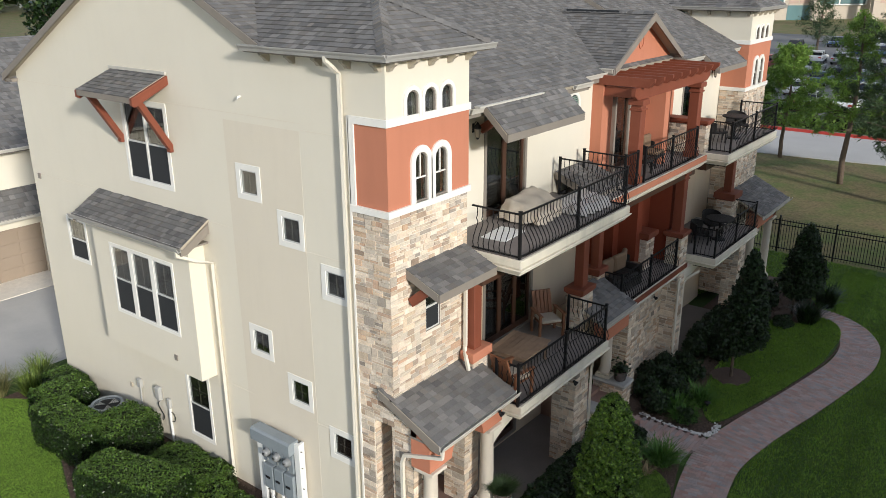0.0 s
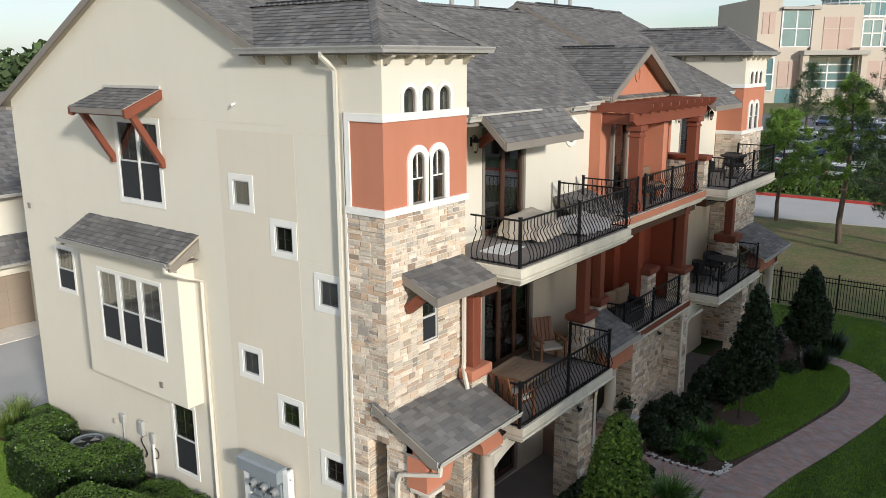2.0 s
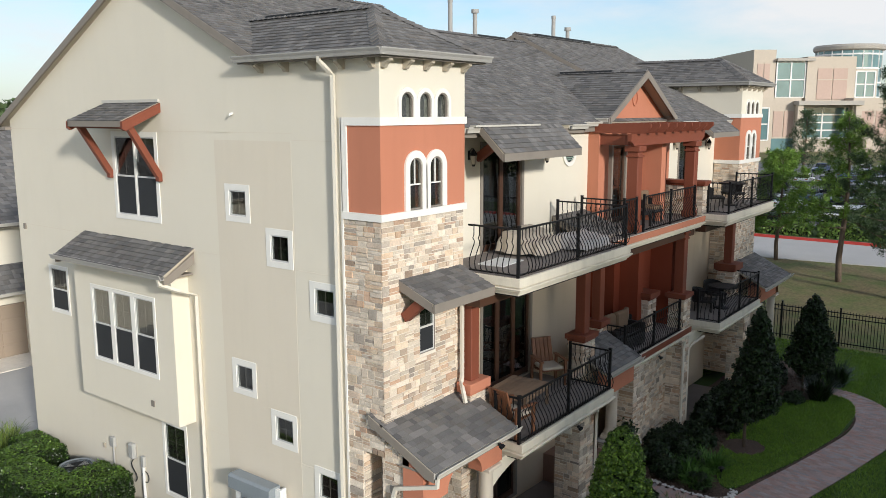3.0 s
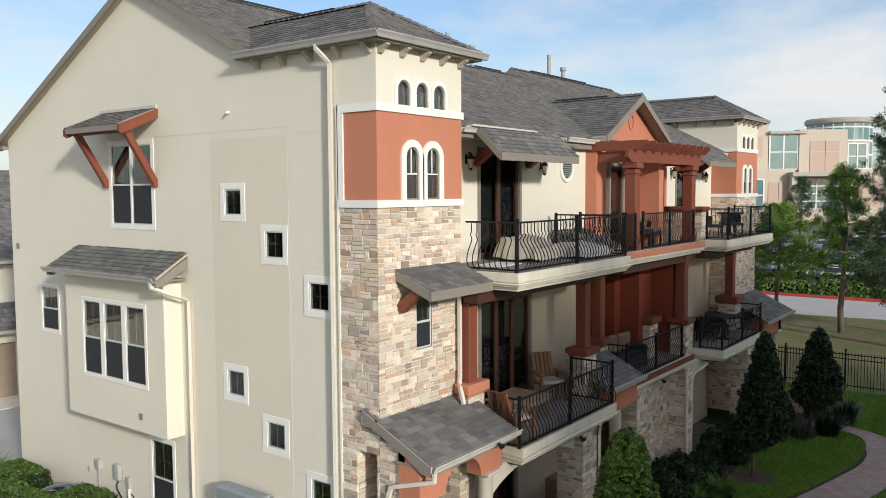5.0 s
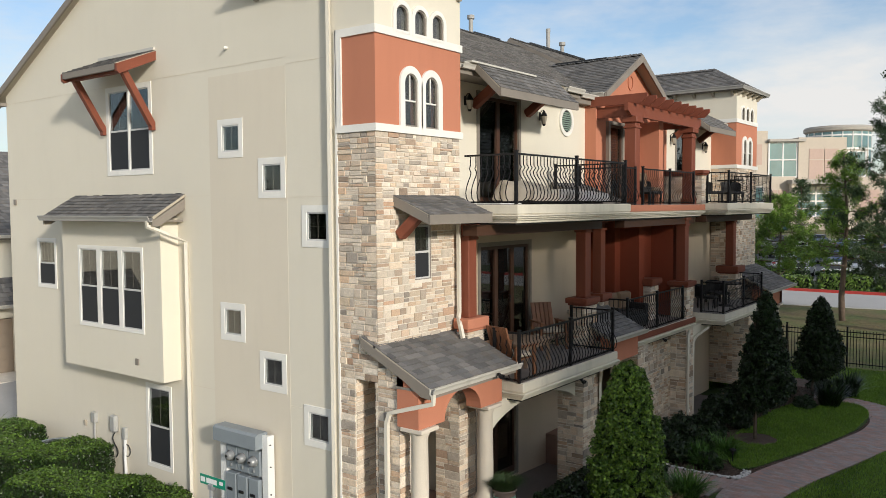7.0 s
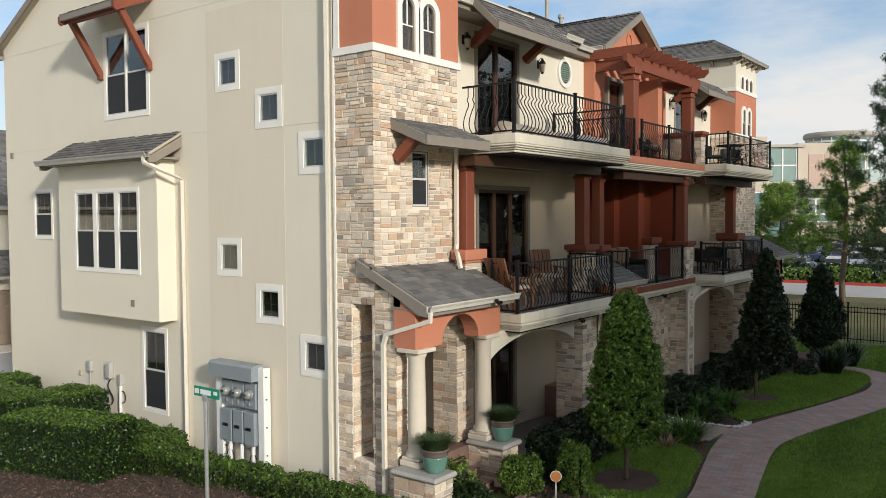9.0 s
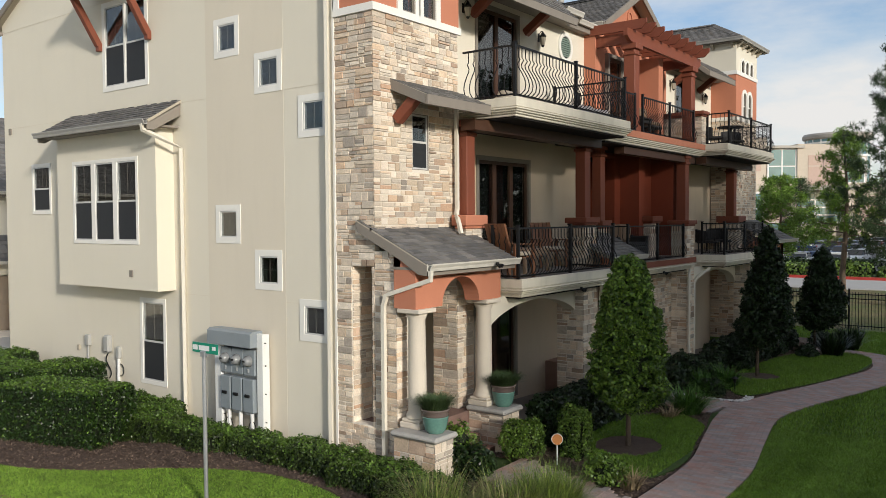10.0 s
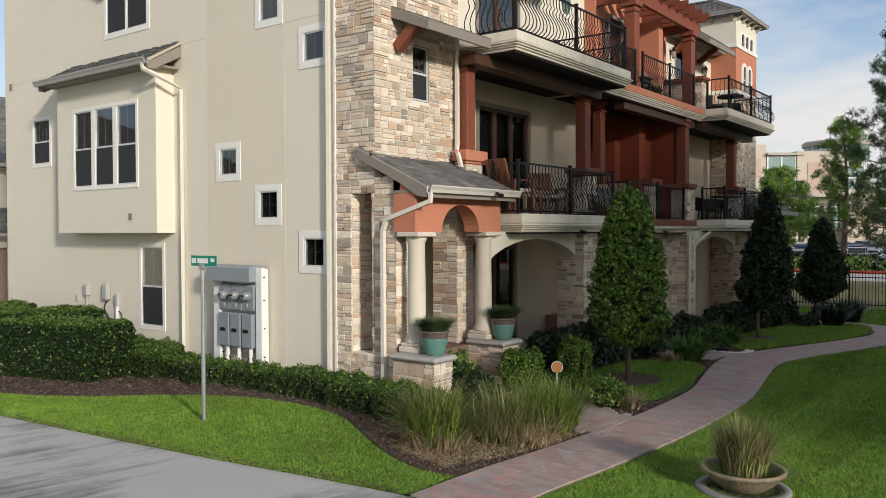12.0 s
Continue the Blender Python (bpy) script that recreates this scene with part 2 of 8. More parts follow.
def plane_at(o, u, n):
    """Matrix of an upright plane: local x along u, local y along the outward normal n, local z up."""
    u, n = Vector(u), Vector(n)
    return Matrix(((u.x, n.x, 0, o[0]), (u.y, n.y, 0, o[1]), (u.z, n.z, 1, o[2]), (0, 0, 0, 1)))


def wall_panel(bm, m, w, h, holes=(), thick=0.2):
    """A wall with openings, its outer face on the plane m (u from 0 to w, z from 0 to h)."""
    us = sorted({0, w, *[max(0, min(w, v)) for q in holes for v in (q[0], q[1])]})
    zs = sorted({0, h, *[max(0, min(h, v)) for q in holes for v in (q[2], q[3])]})

    def solid(i, j):
        if i < 0 or j < 0 or i >= len(us) - 1 or j >= len(zs) - 1:
            return False
        cu, cz = (us[i] + us[i + 1]) / 2, (zs[j] + zs[j + 1]) / 2
        return not any(a < cu < b and c < cz < d for a, b, c, d in holes)

    def quad(*pts):
        bm.faces.new([bm.verts.new(m @ Vector(p)) for p in pts])
    for i in range(len(us) - 1):
        for j in range(len(zs) - 1):
            if not solid(i, j):
                continue
            a, b, c, d = us[i], us[i + 1], zs[j], zs[j + 1]
            quad((a, 0, c), (b, 0, c), (b, 0, d), (a, 0, d))
            quad((a, -thick, c), (a, -thick, d), (b, -thick, d), (b, -thick, c))
            if not solid(i - 1, j):
                quad((a, 0, c), (a, 0, d), (a, -thick, d), (a, -thick, c))
            if not solid(i + 1, j):
                quad((b, 0, c), (b, -thick, c), (b, -thick, d), (b, 0, d))
            if not solid(i, j - 1):
                quad((a, 0, c), (a, -thick, c), (b, -thick, c), (b, 0, c))
            if not solid(i, j + 1):
                quad((a, 0, d), (b, 0, d), (b, -thick, d), (a, -thick, d))
    bmesh.ops.remove_doubles(bm, verts=bm.verts, dist=0.0005)


def ring(bm, outer, inner, y0, y1, m):
    """A flat frame between two outlines of equal count, drawn from depth y0 to y1."""
    n = len(outer)
    def lay(pts, y):
        return [bm.verts.new(m @ Vector((p[0], y, p[1]))) for p in pts]
    a, b, c, d = lay(outer, y1), lay(inner, y1), lay(outer, y0), lay(inner, y0)
    for i in range(n):
        j = (i + 1) % n
        for q in ((a[i], a[j], b[j], b[i]), (c[j], c[i], d[i], d[j]), (a[j], a[i], c[i], c[j]), (b[i], b[j], d[j], d[i])):
            bm.faces.new(q)


def rect(a, b, c, d):
    return [(a, c), (b, c), (b, d), (a, d)]


def arch(a, b, c, d, n=14):
    """Outline of an opening with a round head: a..b wide, c..d high."""
    r = (b - a) / 2
    s = d - r
    return [(a, c), (b, c)] + [((a + b) / 2 + r * math.cos(math.pi * k / n), s + r * math.sin(math.pi * k / n)) for k in range(n + 1)]


def sash_window(parent, m, w, h, trim=0.1, cols=2, rows=2, split=False, lights=1, mats=(TRIM,), label="", screen=False, mull=0.0):
    """A window: flat surround, frame, panes and glazing bars; origin at the lower left of the surround."""
    bm = bmesh.new()
    ring(bm, rect(0, w, 0, h), rect(trim, w - trim, trim, h - trim), -0.05, 0.014, m)
    win = part("window", bm, mats[0], parent, label)
    gw = (w - 2 * trim - (lights - 1) * mull) / lights
    fw = 0.026
    for k in range(1, lights):
        if mull:
            u = trim + k * (gw + mull)
            bm = bmesh.new()
            box(bm, u - mull, u, -0.05, 0.012, trim, h - trim, m)
            part("mullion", bm, mats[0], win)
    for k in range(lights):
        a, b, c, d = trim + k * (gw + mull), trim + k * (gw + mull) + gw, trim, h - trim
        bm = bmesh.new()
        ring(bm, rect(a, b, c, d), rect(a + fw, b - fw, c + fw, d - fw), -0.06, 0.001, m)
        if split:
            box(bm, a + fw, b - fw, -0.055, -0.001, (c + d) / 2 - 0.018, (c + d) / 2 + 0.018, m)
        part("sash_frame", bm, SASH, win)
        bm = bmesh.new()
        lo = (c + d) / 2 + 0.018 if split else c + fw
        for q in range(1, cols):
            x = a + fw + (b - a - 2 * fw) * q / cols
            box(bm, x - 0.006, x + 0.006, -0.034, -0.021, lo, d - fw, m)
        for q in range(1, rows):
            z = lo + (d - fw - lo) * q / rows
            box(bm, a + fw, b - fw, -0.033, -0.022, z - 0.006, z + 0.006, m)
        if cols > 1 or rows > 1:
            part("glazing_bar", bm, FASCIA, win)
        bm = bmesh.new()
        box(bm, a + 0.02, b - 0.02, -0.018, -0.012, c + 0.015, d - 0.015, m)
        g = part("pane", bm, GLASS, win)
        g.visible_shadow = False
        # near-black sheet instead of a dim room seen through the pane
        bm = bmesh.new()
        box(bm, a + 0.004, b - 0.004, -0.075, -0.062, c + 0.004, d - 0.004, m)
        part("shade", bm, ROOM, win, "near-black sheet standing in for the unlit room")
        if screen:
            bm = bmesh.new()
            box(bm, a + fw, b - fw, -0.008, -0.005, c + fw, (c + d) / 2 - 0.018, m)
            part("insect_screen", bm, SCREEN, win, "dark insect screen over the lower sash")
    return win


def arched_window(parent, m, a, b, c, d, trim, mat=TRIM, bars=True):
    """A narrow round-headed window with a raised white surround."""
    n = 14
    bm = bmesh.new()
    ring(bm, arch(a - trim, b + trim, c + 0.022, d + trim, n), arch(a, b, c + 0.022, d, n), -0.05, 0.035, m)
    win = part("arched_window", bm, mat, parent)
    bm = bmesh.new()
    ring(bm, arch(a, b, c, d, n), arch(a + 0.025, b - 0.025, c + 0.05, d - 0.025, n), -0.06, 0.01, m)
    part("window_frame", bm, FASCIA, win)
    bm = bmesh.new()
    prism(bm, [m @ Vector((p[0], -0.03, p[1])) for p in arch(a, b, c, d, n)], m.to_3x3() @ Vector((0, 0.008, 0)))
    part("pane", bm, GLASS, win).visible_shadow = False
    # panel added behind the glass for the dark room and dim sky reflection
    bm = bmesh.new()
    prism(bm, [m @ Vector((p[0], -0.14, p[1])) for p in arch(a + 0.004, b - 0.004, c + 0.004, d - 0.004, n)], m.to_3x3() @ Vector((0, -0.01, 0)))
    part("blind", bm, ROOM if bars else SHADE, win, "" if bars else "dim grey panel behind the glass, in place of a sky reflection")
    if bars:
        bm = bmesh.new()
        box(bm, (a + b) / 2 - 0.008, (a + b) / 2 + 0.008, -0.02, 0.0, (c + d) / 2, d - 0.03, m)
        box(bm, a + 0.02, b - 0.02, -0.02, 0.0, (c + d) / 2 - 0.012, (c + d) / 2 + 0.012, m)
        part("glazing_bar", bm, TRIM, win)
    return win


def spandrel(bm, m, a, b, c, d, n=14, thick=0.2):
    """Fills the corners over a round head, within the rectangle of the opening."""
    r = (b - a) / 2
    s = d - r
    pts = [((a + b) / 2 + r * math.cos(math.pi * k / n), s + r * math.sin(math.pi * k / n)) for k in range(n + 1)]
    for k in range(n):
        (x0, z0), (x1, z1) = pts[k], pts[k + 1]
        prism(bm, [m @ Vector(p) for p in ((x0, 0, z0), (x0, 0, d), (x1, 0, d), (x1, 0, z1))] if abs(x0 - x1) > 1e-4 and (d - z0 > 1e-4 or d - z1 > 1e-4) and d - z0 > 1e-4 and d - z1 > 1e-4 else
              [m @ Vector(p) for p in (((x0, 0, z0), (x0, 0, d), (x1, 0, z1)) if d - z1 <= 1e-4 else ((x0, 0, z0), (x1, 0, d), (x1, 0, z1)))],
              m.to_3x3() @ Vector((0, -thick, 0)))


# ---- stone facing ----
def stone_unit(seed):
    rnd = random.Random(seed)
    bm = bmesh.new()
    c = 0.012
    b = [(0, 0), (1, 0), (1, 1), (0, 1)]
    back = [bm.verts.new((x, 0, z)) for x, z in b]
    mid = [bm.verts.new((x, 0.74 + 0.1 * rnd.random(), z)) for x, z in b]
    front = [bm.verts.new((c * (1 + rnd.random()) if x == 0 else 1 - c * (1 + rnd.random()), 0.85 + 0.3 * rnd.random(), 0.05 * (1 + rnd.random()) if z == 0 else 1 - 0.05 * (1 + rnd.random()))) for x, z in b]
    for lo, hi in ((back, mid), (mid, front)):
        for i in range(4):
            j = (i + 1) % 4
            bm.faces.new((lo[i], lo[j], hi[j], hi[i]))
    bm.faces.new(front)
    return mesh_of("stone", bm, STONE)


STONES = [stone_unit(k) for k in range(8)]


def stone_rows(w, h, holes, rnd):
    """Broken courses of ledge stone as (u, z, width, height, depth)."""
    out, z = [], 0.0
    dep = lambda: rnd.uniform(0.008, 0.024)
    while z < h - 0.03:
        rh = min(rnd.choice((0.08, 0.10, 0.12, 0.15, 0.18)), h - z)
        if h - z - rh < 0.09:
            rh = h - z
        free = [(0.0, w)]
        for a, b, c, d in holes:
            if c < z + rh * 0.7 and d > z + rh * 0.3:
                nxt = []
                for p, q in free:
                    if b <= p or a >= q:
                        nxt.append((p, q))
                    else:
                        if a > p:
                            nxt.append((p, a))
                        if b < q:
                            nxt.append((b, q))
                free = nxt
        for p, q in free:
            u = p
            while u < q - 0.005:
                sw = rnd.uniform(0.13, 0.34)
                if q - u - sw < 0.13:
                    sw = q - u
                n = min(max(1, round(rh / rnd.choice((0.055, 0.07, 0.085, 0.11, 0.16)))), 3)
                cuts = [0.0] + sorted((k + rnd.uniform(-0.25, 0.25)) / n for k in range(1, n)) + [1.0]
                for a, b in zip(cuts, cuts[1:]):
                    if sw > 0.24 and rnd.random() < 0.4:
                        k = rnd.uniform(0.3, 0.7)
                        out.append((u, z + rh * a, sw * k, rh * (b - a), dep()))
                        out.append((u + sw * k, z + rh * a, sw * (1 - k), rh * (b - a), dep()))
                    else:
                        out.append((u, z + rh * a, sw, rh * (b - a), dep()))
                u += sw
        z += rh
    return out


def stone_face(parent, m, w, h, holes=(), seed=0, singles=0, lap=(0.0, 0.0)):
    """Clads the plane m with stones; the first `singles` of them as pieces of their own, the rest joined; lap: how far the end stones pass the corners."""
    rnd = random.Random(seed)
    rows = stone_rows(w, h, holes, rnd)
    verts, faces = [], []
    j = 0.016
    for k, (u, z, sw, sh, dp) in enumerate(rows):
        me = STONES[rnd.randrange(8)]
        if u < 0.001:
            u, sw = u - lap[0], sw + lap[0]
        if u + sw > w - 0.001:
            sw += lap[1]
        mm = m @ Matrix.Translation((u + j / 2, 0, z + j / 2)) @ Matrix.Diagonal((max(sw - j, 0.02), dp, max(sh - j, 0.02), 1))
        if k < singles:
            ob = new("stone", me)
            ob.parent = parent
            ob.matrix_basis = mm
        else:
            base = len(verts)
            verts += [mm @ v.co for v in me.vertices]
            faces += [[base + i for i in p.vertices] for p in me.polygons]
    if faces:
        tagged(raw("stone_facing", verts, faces, STONE, parent), kind="stuff")


# ---- shingled roofs ----
def clip(poly, a, b):
    """Keeps the part of a flat polygon on the left of the line a to b."""
    out = []
    ex, ey = b[0] - a[0], b[1] - a[1]
    side = lambda p: ex * (p[1] - a[1]) - ey * (p[0] - a[0])
    for i in range(len(poly)):
        p, q = poly[i], poly[(i + 1) % len(poly)]
        sp, sq = side(p), side(q)
        if sp >= 0:
            out.append(p)
        if (sp >= 0) != (sq >= 0):
            k = sp / (sp - sq)
            out.append((p[0] + k * (q[0] - p[0]), p[1] + k * (q[1] - p[1])))
    return out


def roof_plane(parent, corners, thick=0.10, seed=0, singles=False, course=0.125, name="roof", under=SOFFIT):
    """A roof slope from its corners (eave first, anticlockwise seen from above): deck and laid shingles."""
    pts = [Vector(c) for c in corners]
    u = (pts[1] - pts[0]).normalized()
    n = (pts[1] - pts[0]).cross(pts[-1] - pts[0]).normalized()
    v = n.cross(u)
    o = pts[0]
    flat = [((p - o).dot(u), (p - o).dot(v)) for p in pts]
    bm = bmesh.new()
    prism(bm, pts, n * -thick)
    deck = part(name, bm, under, parent)
    rnd = random.Random(seed)
    lo_u, hi_u = min(p[0] for p in flat), max(p[0] for p in flat)
    hi_v = max(p[1] for p in flat)
    m = Matrix(((u.x, v.x, n.x, o.x), (u.y, v.y, n.y, o.y), (u.z, v.z, n.z, o.z), (0, 0, 0, 1)))
    verts, faces = [], []
    row = 0
    vv = -0.02
    while vv < hi_v:
        x = lo_u - rnd.uniform(0, 0.3)
        while x < hi_u:
            w = rnd.choice((0.10, 0.13, 0.16, 0.2, 0.25))
            lift = 0.012 + 0.01 * rnd.random()
            quad = [(x, vv), (x + w, vv), (x + w, vv + course + 0.015), (x, vv + course + 0.015)]
            x += w
            if row == 0:
                quad = [(p[0], max(p[1], -0.02)) for p in quad]
                poly = quad
                for i in range(1, len(flat)):
                    poly = clip(poly, flat[i], flat[(i + 1) % len(flat)]) if poly else poly
            else:
                poly = quad
                for i in range(len(flat)):
                    poly = clip(poly, flat[i], flat[(i + 1) % len(flat)]) if poly else poly
            if len(poly) < 3:
                continue
            area = sum(poly[i][0] * poly[(i + 1) % len(poly)][1] - poly[(i + 1) % len(poly)][0] * poly[i][1] for i in range(len(poly))) / 2
            if area < 0.0008:
                continue
            base = len(verts)
            zof = lambda p: 0.004 + lift * (1 - (p[1] - vv) / course * 0.9)
            loc = [(p[0], p[1], zof(p)) for p in poly]
            low = [(p[0], p[1], 0.0) for p in poly]
            k = len(loc)
            fs = [list(range(k))] + [[i, k + i, k + (i + 1) % k, (i + 1) % k] for i in range(k)]
            if singles:
                me = bpy.data.meshes.new("shingle")
                me.from_pydata(loc + low, [], fs)
                me.materials.append(SHINGLE)
                ob = new("shingle", me)
                ob.parent, ob.matrix_basis = deck, m
            else:
                verts += [m @ Vector(p) for p in loc + low]
                faces += [[base + i for i in f] for f in fs]
        vv += course
        row += 1
    if faces:
        tagged(raw("shingles", verts, faces, SHINGLE, deck), kind="stuff")
    return deck


def ridge_cap_row(parent, a, b, seed=0, width=0.13):
    """Bent cap shingles along a ridge or hip from a to b."""
    a, b = Vector(a), Vector(b)
    d = (b - a).normalized()
    side = d.cross(Vector((0, 0, 1))).normalized()
    up = side.cross(d)
    verts, faces = [], []
    n = max(1, int((b - a).length / 0.15))
    for k in range(n):
        p, q = a + (b - a) * (k / n), a + (b - a) * ((k + 1.15) / n)
        base = len(verts)
        for pt, lift in ((p, 0.03), (q, 0.012)):
            verts += [pt + side * width + up * (lift - 0.065), pt + up * (lift + 0.012), pt - side * width + up * (lift - 0.065)]
        faces += [[base, base + 1, base + 4, base + 3], [base + 1, base + 2, base + 5, base + 4], [base, base + 2, base + 1]]
    tagged(raw("ridge_capping", verts, faces, SHINGLE, parent), kind="stuff")


def gutter(parent, a, b, out, mat=GUTTER):
    """A K-profile gutter from a to b (its upper back edge); out: the horizontal way away from the wall."""
    a, b, o = Vector(a), Vector(b), Vector(out)
    prof = [(0, 0), (0, -0.11), (0.07, -0.11), (0.085, -0.06), (0.11, -0.02), (0.11, 0.0), (0.1, 0.0), (0.095, -0.015), (0.07, -0.05), (0.06, -0.1), (0.01, -0.1), (0.01, 0)]
    bm = bmesh.new()
    prism(bm, [a + o * p + Vector((0, 0, q)) for p, q in prof], b - a)
    return part("gutter", bm, mat, parent)


def downspout(parent, pts, r=0.045):
    bm = bmesh.new()
    tube(bm, pts, r, 4, 1.0)
    return part("downspout", bm, SPOUT, parent, "cream painted metal downspout")


# ---- the apartment building ----
house = thing("apartment_building", "three-storey cream stucco building with stone towers and grey shingle roofs", "building")
GB = 0.35      # foot of the walls
RIDGE = 6.53     # y of the near ridge
OVER = -0.18     # x of the near roof edge


def roof_z(y):
    return 9.2 + 0.5 * (y - 0.25)


# gable wall on x = 0, u runs along -y from y = 12.35
gm = plane_at((0, 12.35, GB), (0, -1, 0), (-1, 0, 0))


def gu(y):
    return 12.35 - y


SMALL = [(3.955, 8.165), (2.825, 7.41), (1.71, 6.56), (3.98, 4.745), (2.875, 3.93), (1.73, 3.105)]
SW, SH = 0.715, 0.715
holes = [(gu(a) + 0.05, gu(a - SW) - 0.05, z - SH + 0.05 - GB, z - 0.05 - GB) for a, z in SMALL]
holes += [(gu(7.77) + 0.05, gu(6.08) - 0.05, 7.22 + 0.05 - GB, 9.1 - 0.05 - GB), (gu(11.0) + 0.05, gu(10.1) - 0.05, 4.64 + 0.05 - GB, 5.83 - 0.05 - GB),
          (gu(6.55) + 0.05, gu(5.64) - 0.05, 1.1 + 0.05 - GB, 2.88 - 0.05 - GB)]
bm = bmesh.new()
wall_panel(bm, gm, 12.35 - 0.83, 9.3 - GB, holes)
prism(bm, [(0, 12.35, 9.3), (0, 3.2, 9.3), (0, 3.2, roof_z(3.2) - 0.1), (0, RIDGE, roof_z(RIDGE) - 0.1), (0, 12.35, 9.33)], (0.2, 0, 0))
gable = part("wall_gable", bm, CREAM, house)
# slightly darker strip between the stair windows, and the fine joints of the stucco
bm = bmesh.new()
wall_panel(bm, plane_at((-0.004, 4.22, GB), (0, -1, 0), (-1, 0, 0)), 2.14, 8.98 - GB,
           [(4.22 - a + 0.05, 4.22 - a + SW - 0.05, z - SH + 0.05 - GB, z - 0.05 - GB) for a, z in SMALL if a > 2], 0.003)
part("stucco_patch", bm, CREAM_PATCH, house)
bm = bmesh.new()
for y0, y1, z in ((2.05, 12.3, 9.12), (4.25, 12.3, 6.75), (0.9, 5.0, 3.02), (0.9, 2.05, 6.7), (0.9, 2.05, 9.0)):
    box(bm, -0.005, 0.002, y0, y1, z, z + 0.009)
tagged(part("stucco_joint", bm, CREAM_PATCH, house), kind="stuff")
for a, z in SMALL:
    sash_window(house, plane_at((0, a, z - SH), (0, -1, 0), (-1, 0, 0)), SW, SH, 0.115, 2, 2, label="small square stair window with a white surround")
sash_window(house, plane_at((0, 7.77, 7.22), (0, -1, 0), (-1, 0, 0)), 1.69, 1.88, 0.105, 2, 2, True, 2, screen=True, mull=0.055)
sash_window(house, plane_at((0, 11.0, 4.64), (0, -1, 0), (-1, 0, 0)), 0.9, 1.19, 0.08, 4, 2, True, 1, screen=True)
sash_window(house, plane_at((0, 6.55, 1.1), (0, -1, 0), (-1, 0, 0)), 0.91, 1.78, 0.085, 2, 2, True, 1, screen=True)

# bay on the gable wall
bm = bmesh.new()
wall_panel(bm, plane_at((-0.40, 9.04, 3.08), (0, -1, 0), (-1, 0, 0)), 3.74, 3.24, [(9.04 - 8.38 + 0.05, 9.04 - 5.90 - 0.05, 0.96, 2.62)], 0.12)
bay = part("bay", bm, CREAM, house, "projecting cream stucco bay with three windows")
for r in ((-0.28, 0.0, 8.92, 9.04, 3.08, 6.32), (-0.28, 0.0, 5.30, 5.42, 3.08, 6.32)):
    part("bay_side", boxes(r), CREAM, bay)
part("bay_floor", boxes((-0.28, 0.0, 5.42, 8.92, 3.08, 3.15)), CREAM, bay)
sash_window(house, plane_at((-0.40, 8.38, 3.99), (0, -1, 0), (-1, 0, 0)), 2.48, 1.75, 0.075, 2, 2, True, 3, screen=True, mull=0.15)
bay_roof = roof_plane(house, [(-0.74, 9.2, 6.36), (-0.74, 5.02, 6.36), (0.0, 5.02, 6.80), (0.0, 9.2, 6.80)], 0.06, 3, True, name="bay_roof")
bm = bmesh.new()
prism(bm, [(-0.74, 5.02, 6.30), (-0.02, 5.02, 6.74), (-0.02, 5.02, 6.50), (-0.60, 5.02, 6.18), (-0.74, 5.02, 6.18)], (0, 0.05, 0))
prism(bm, [(-0.74, 9.15, 6.30), (-0.02, 9.15, 6.74), (-0.02, 9.15, 6.50), (-0.60, 9.15, 6.18), (-0.74, 9.15, 6.18)], (0, 0.05, 0))
box(bm, -0.72, -0.02, 5.08, 9.14, 6.26, 6.30)
part("bay_fascia", bm, FASCIA, house)
gutter(house, (-0.74, 5.02, 6.38), (-0.74, 9.24, 6.38), (-1, 0, 0), GREYGUT)
downspout(house, [(-0.79, 5.12, 6.28), (-0.79, 5.12, 6.18), (-0.47, 4.97, 6.02), (-0.06, 4.95, 5.86), (-0.06, 4.95, 0.55)], 0.045)
bm = boxes((-0.42, -0.40, 6.14, 6.25, 3.34, 3.47))
part("vent_cover", bm, FASCIA, house)
bm = boxes((-0.03, 0, 11.97, 12.08, 6.62, 6.76))
part("vent_cover", bm, FASCIA, house)
bm = bmesh.new()
lathe(bm, [(0.03, 0), (0.04, 0.02), (0.02, 0.04)], 10, (-0.04, 3.63, 9.44))
tube(bm, [(0, 3.63, 9.47), (-0.07, 3.61, 9.47), (-0.10, 3.60, 9.43)], 0.018, 6)
part("security_light", bm, TRIM, house, "small white security light on the wall")


# awning over the upper gable window
def bracket(parent, foot, head, w=0.09, mat=RUST, deep=0.055):
    """A straight raking strut from the wall to the underside of an awning."""
    bm = bmesh.new()
    foot, head = Vector(foot), Vector(head)
    d = (head - foot).normalized()
    side = d.cross(Vector((0, 0, 1))).normalized()
    up = side.cross(d).normalized()
    prism(bm, [foot + side * w / 2 + up * deep, foot - side * w / 2 + up * deep, foot - side * w / 2 - up * deep, foot + side * w / 2 - up * deep], head - foot)
    return part("bracket", bm, mat, parent, bevel=0.008)


roof_plane(house, [(-0.84, 7.95, 9.34), (-0.84, 5.96, 9.34), (0.0, 5.96, 9.69), (0.0, 7.95, 9.69)], 0.05, 4, True, name="awning_roof")
bm = boxes((-0.86, -0.80, 5.96, 7.95, 9.215, 9.33))
part("awning_fascia", bm, FASCIA, house)
for y in (5.89, 7.93):
    bm = bmesh.new()
    prism(bm, [(-0.86, y, 9.32), (0, y, 9.68), (0, y, 9.50), (-0.80, y, 9.14), (-0.86, y, 9.18)], (0, 0.08, 0))
    part("awning_rafter", bm, RUST, house)
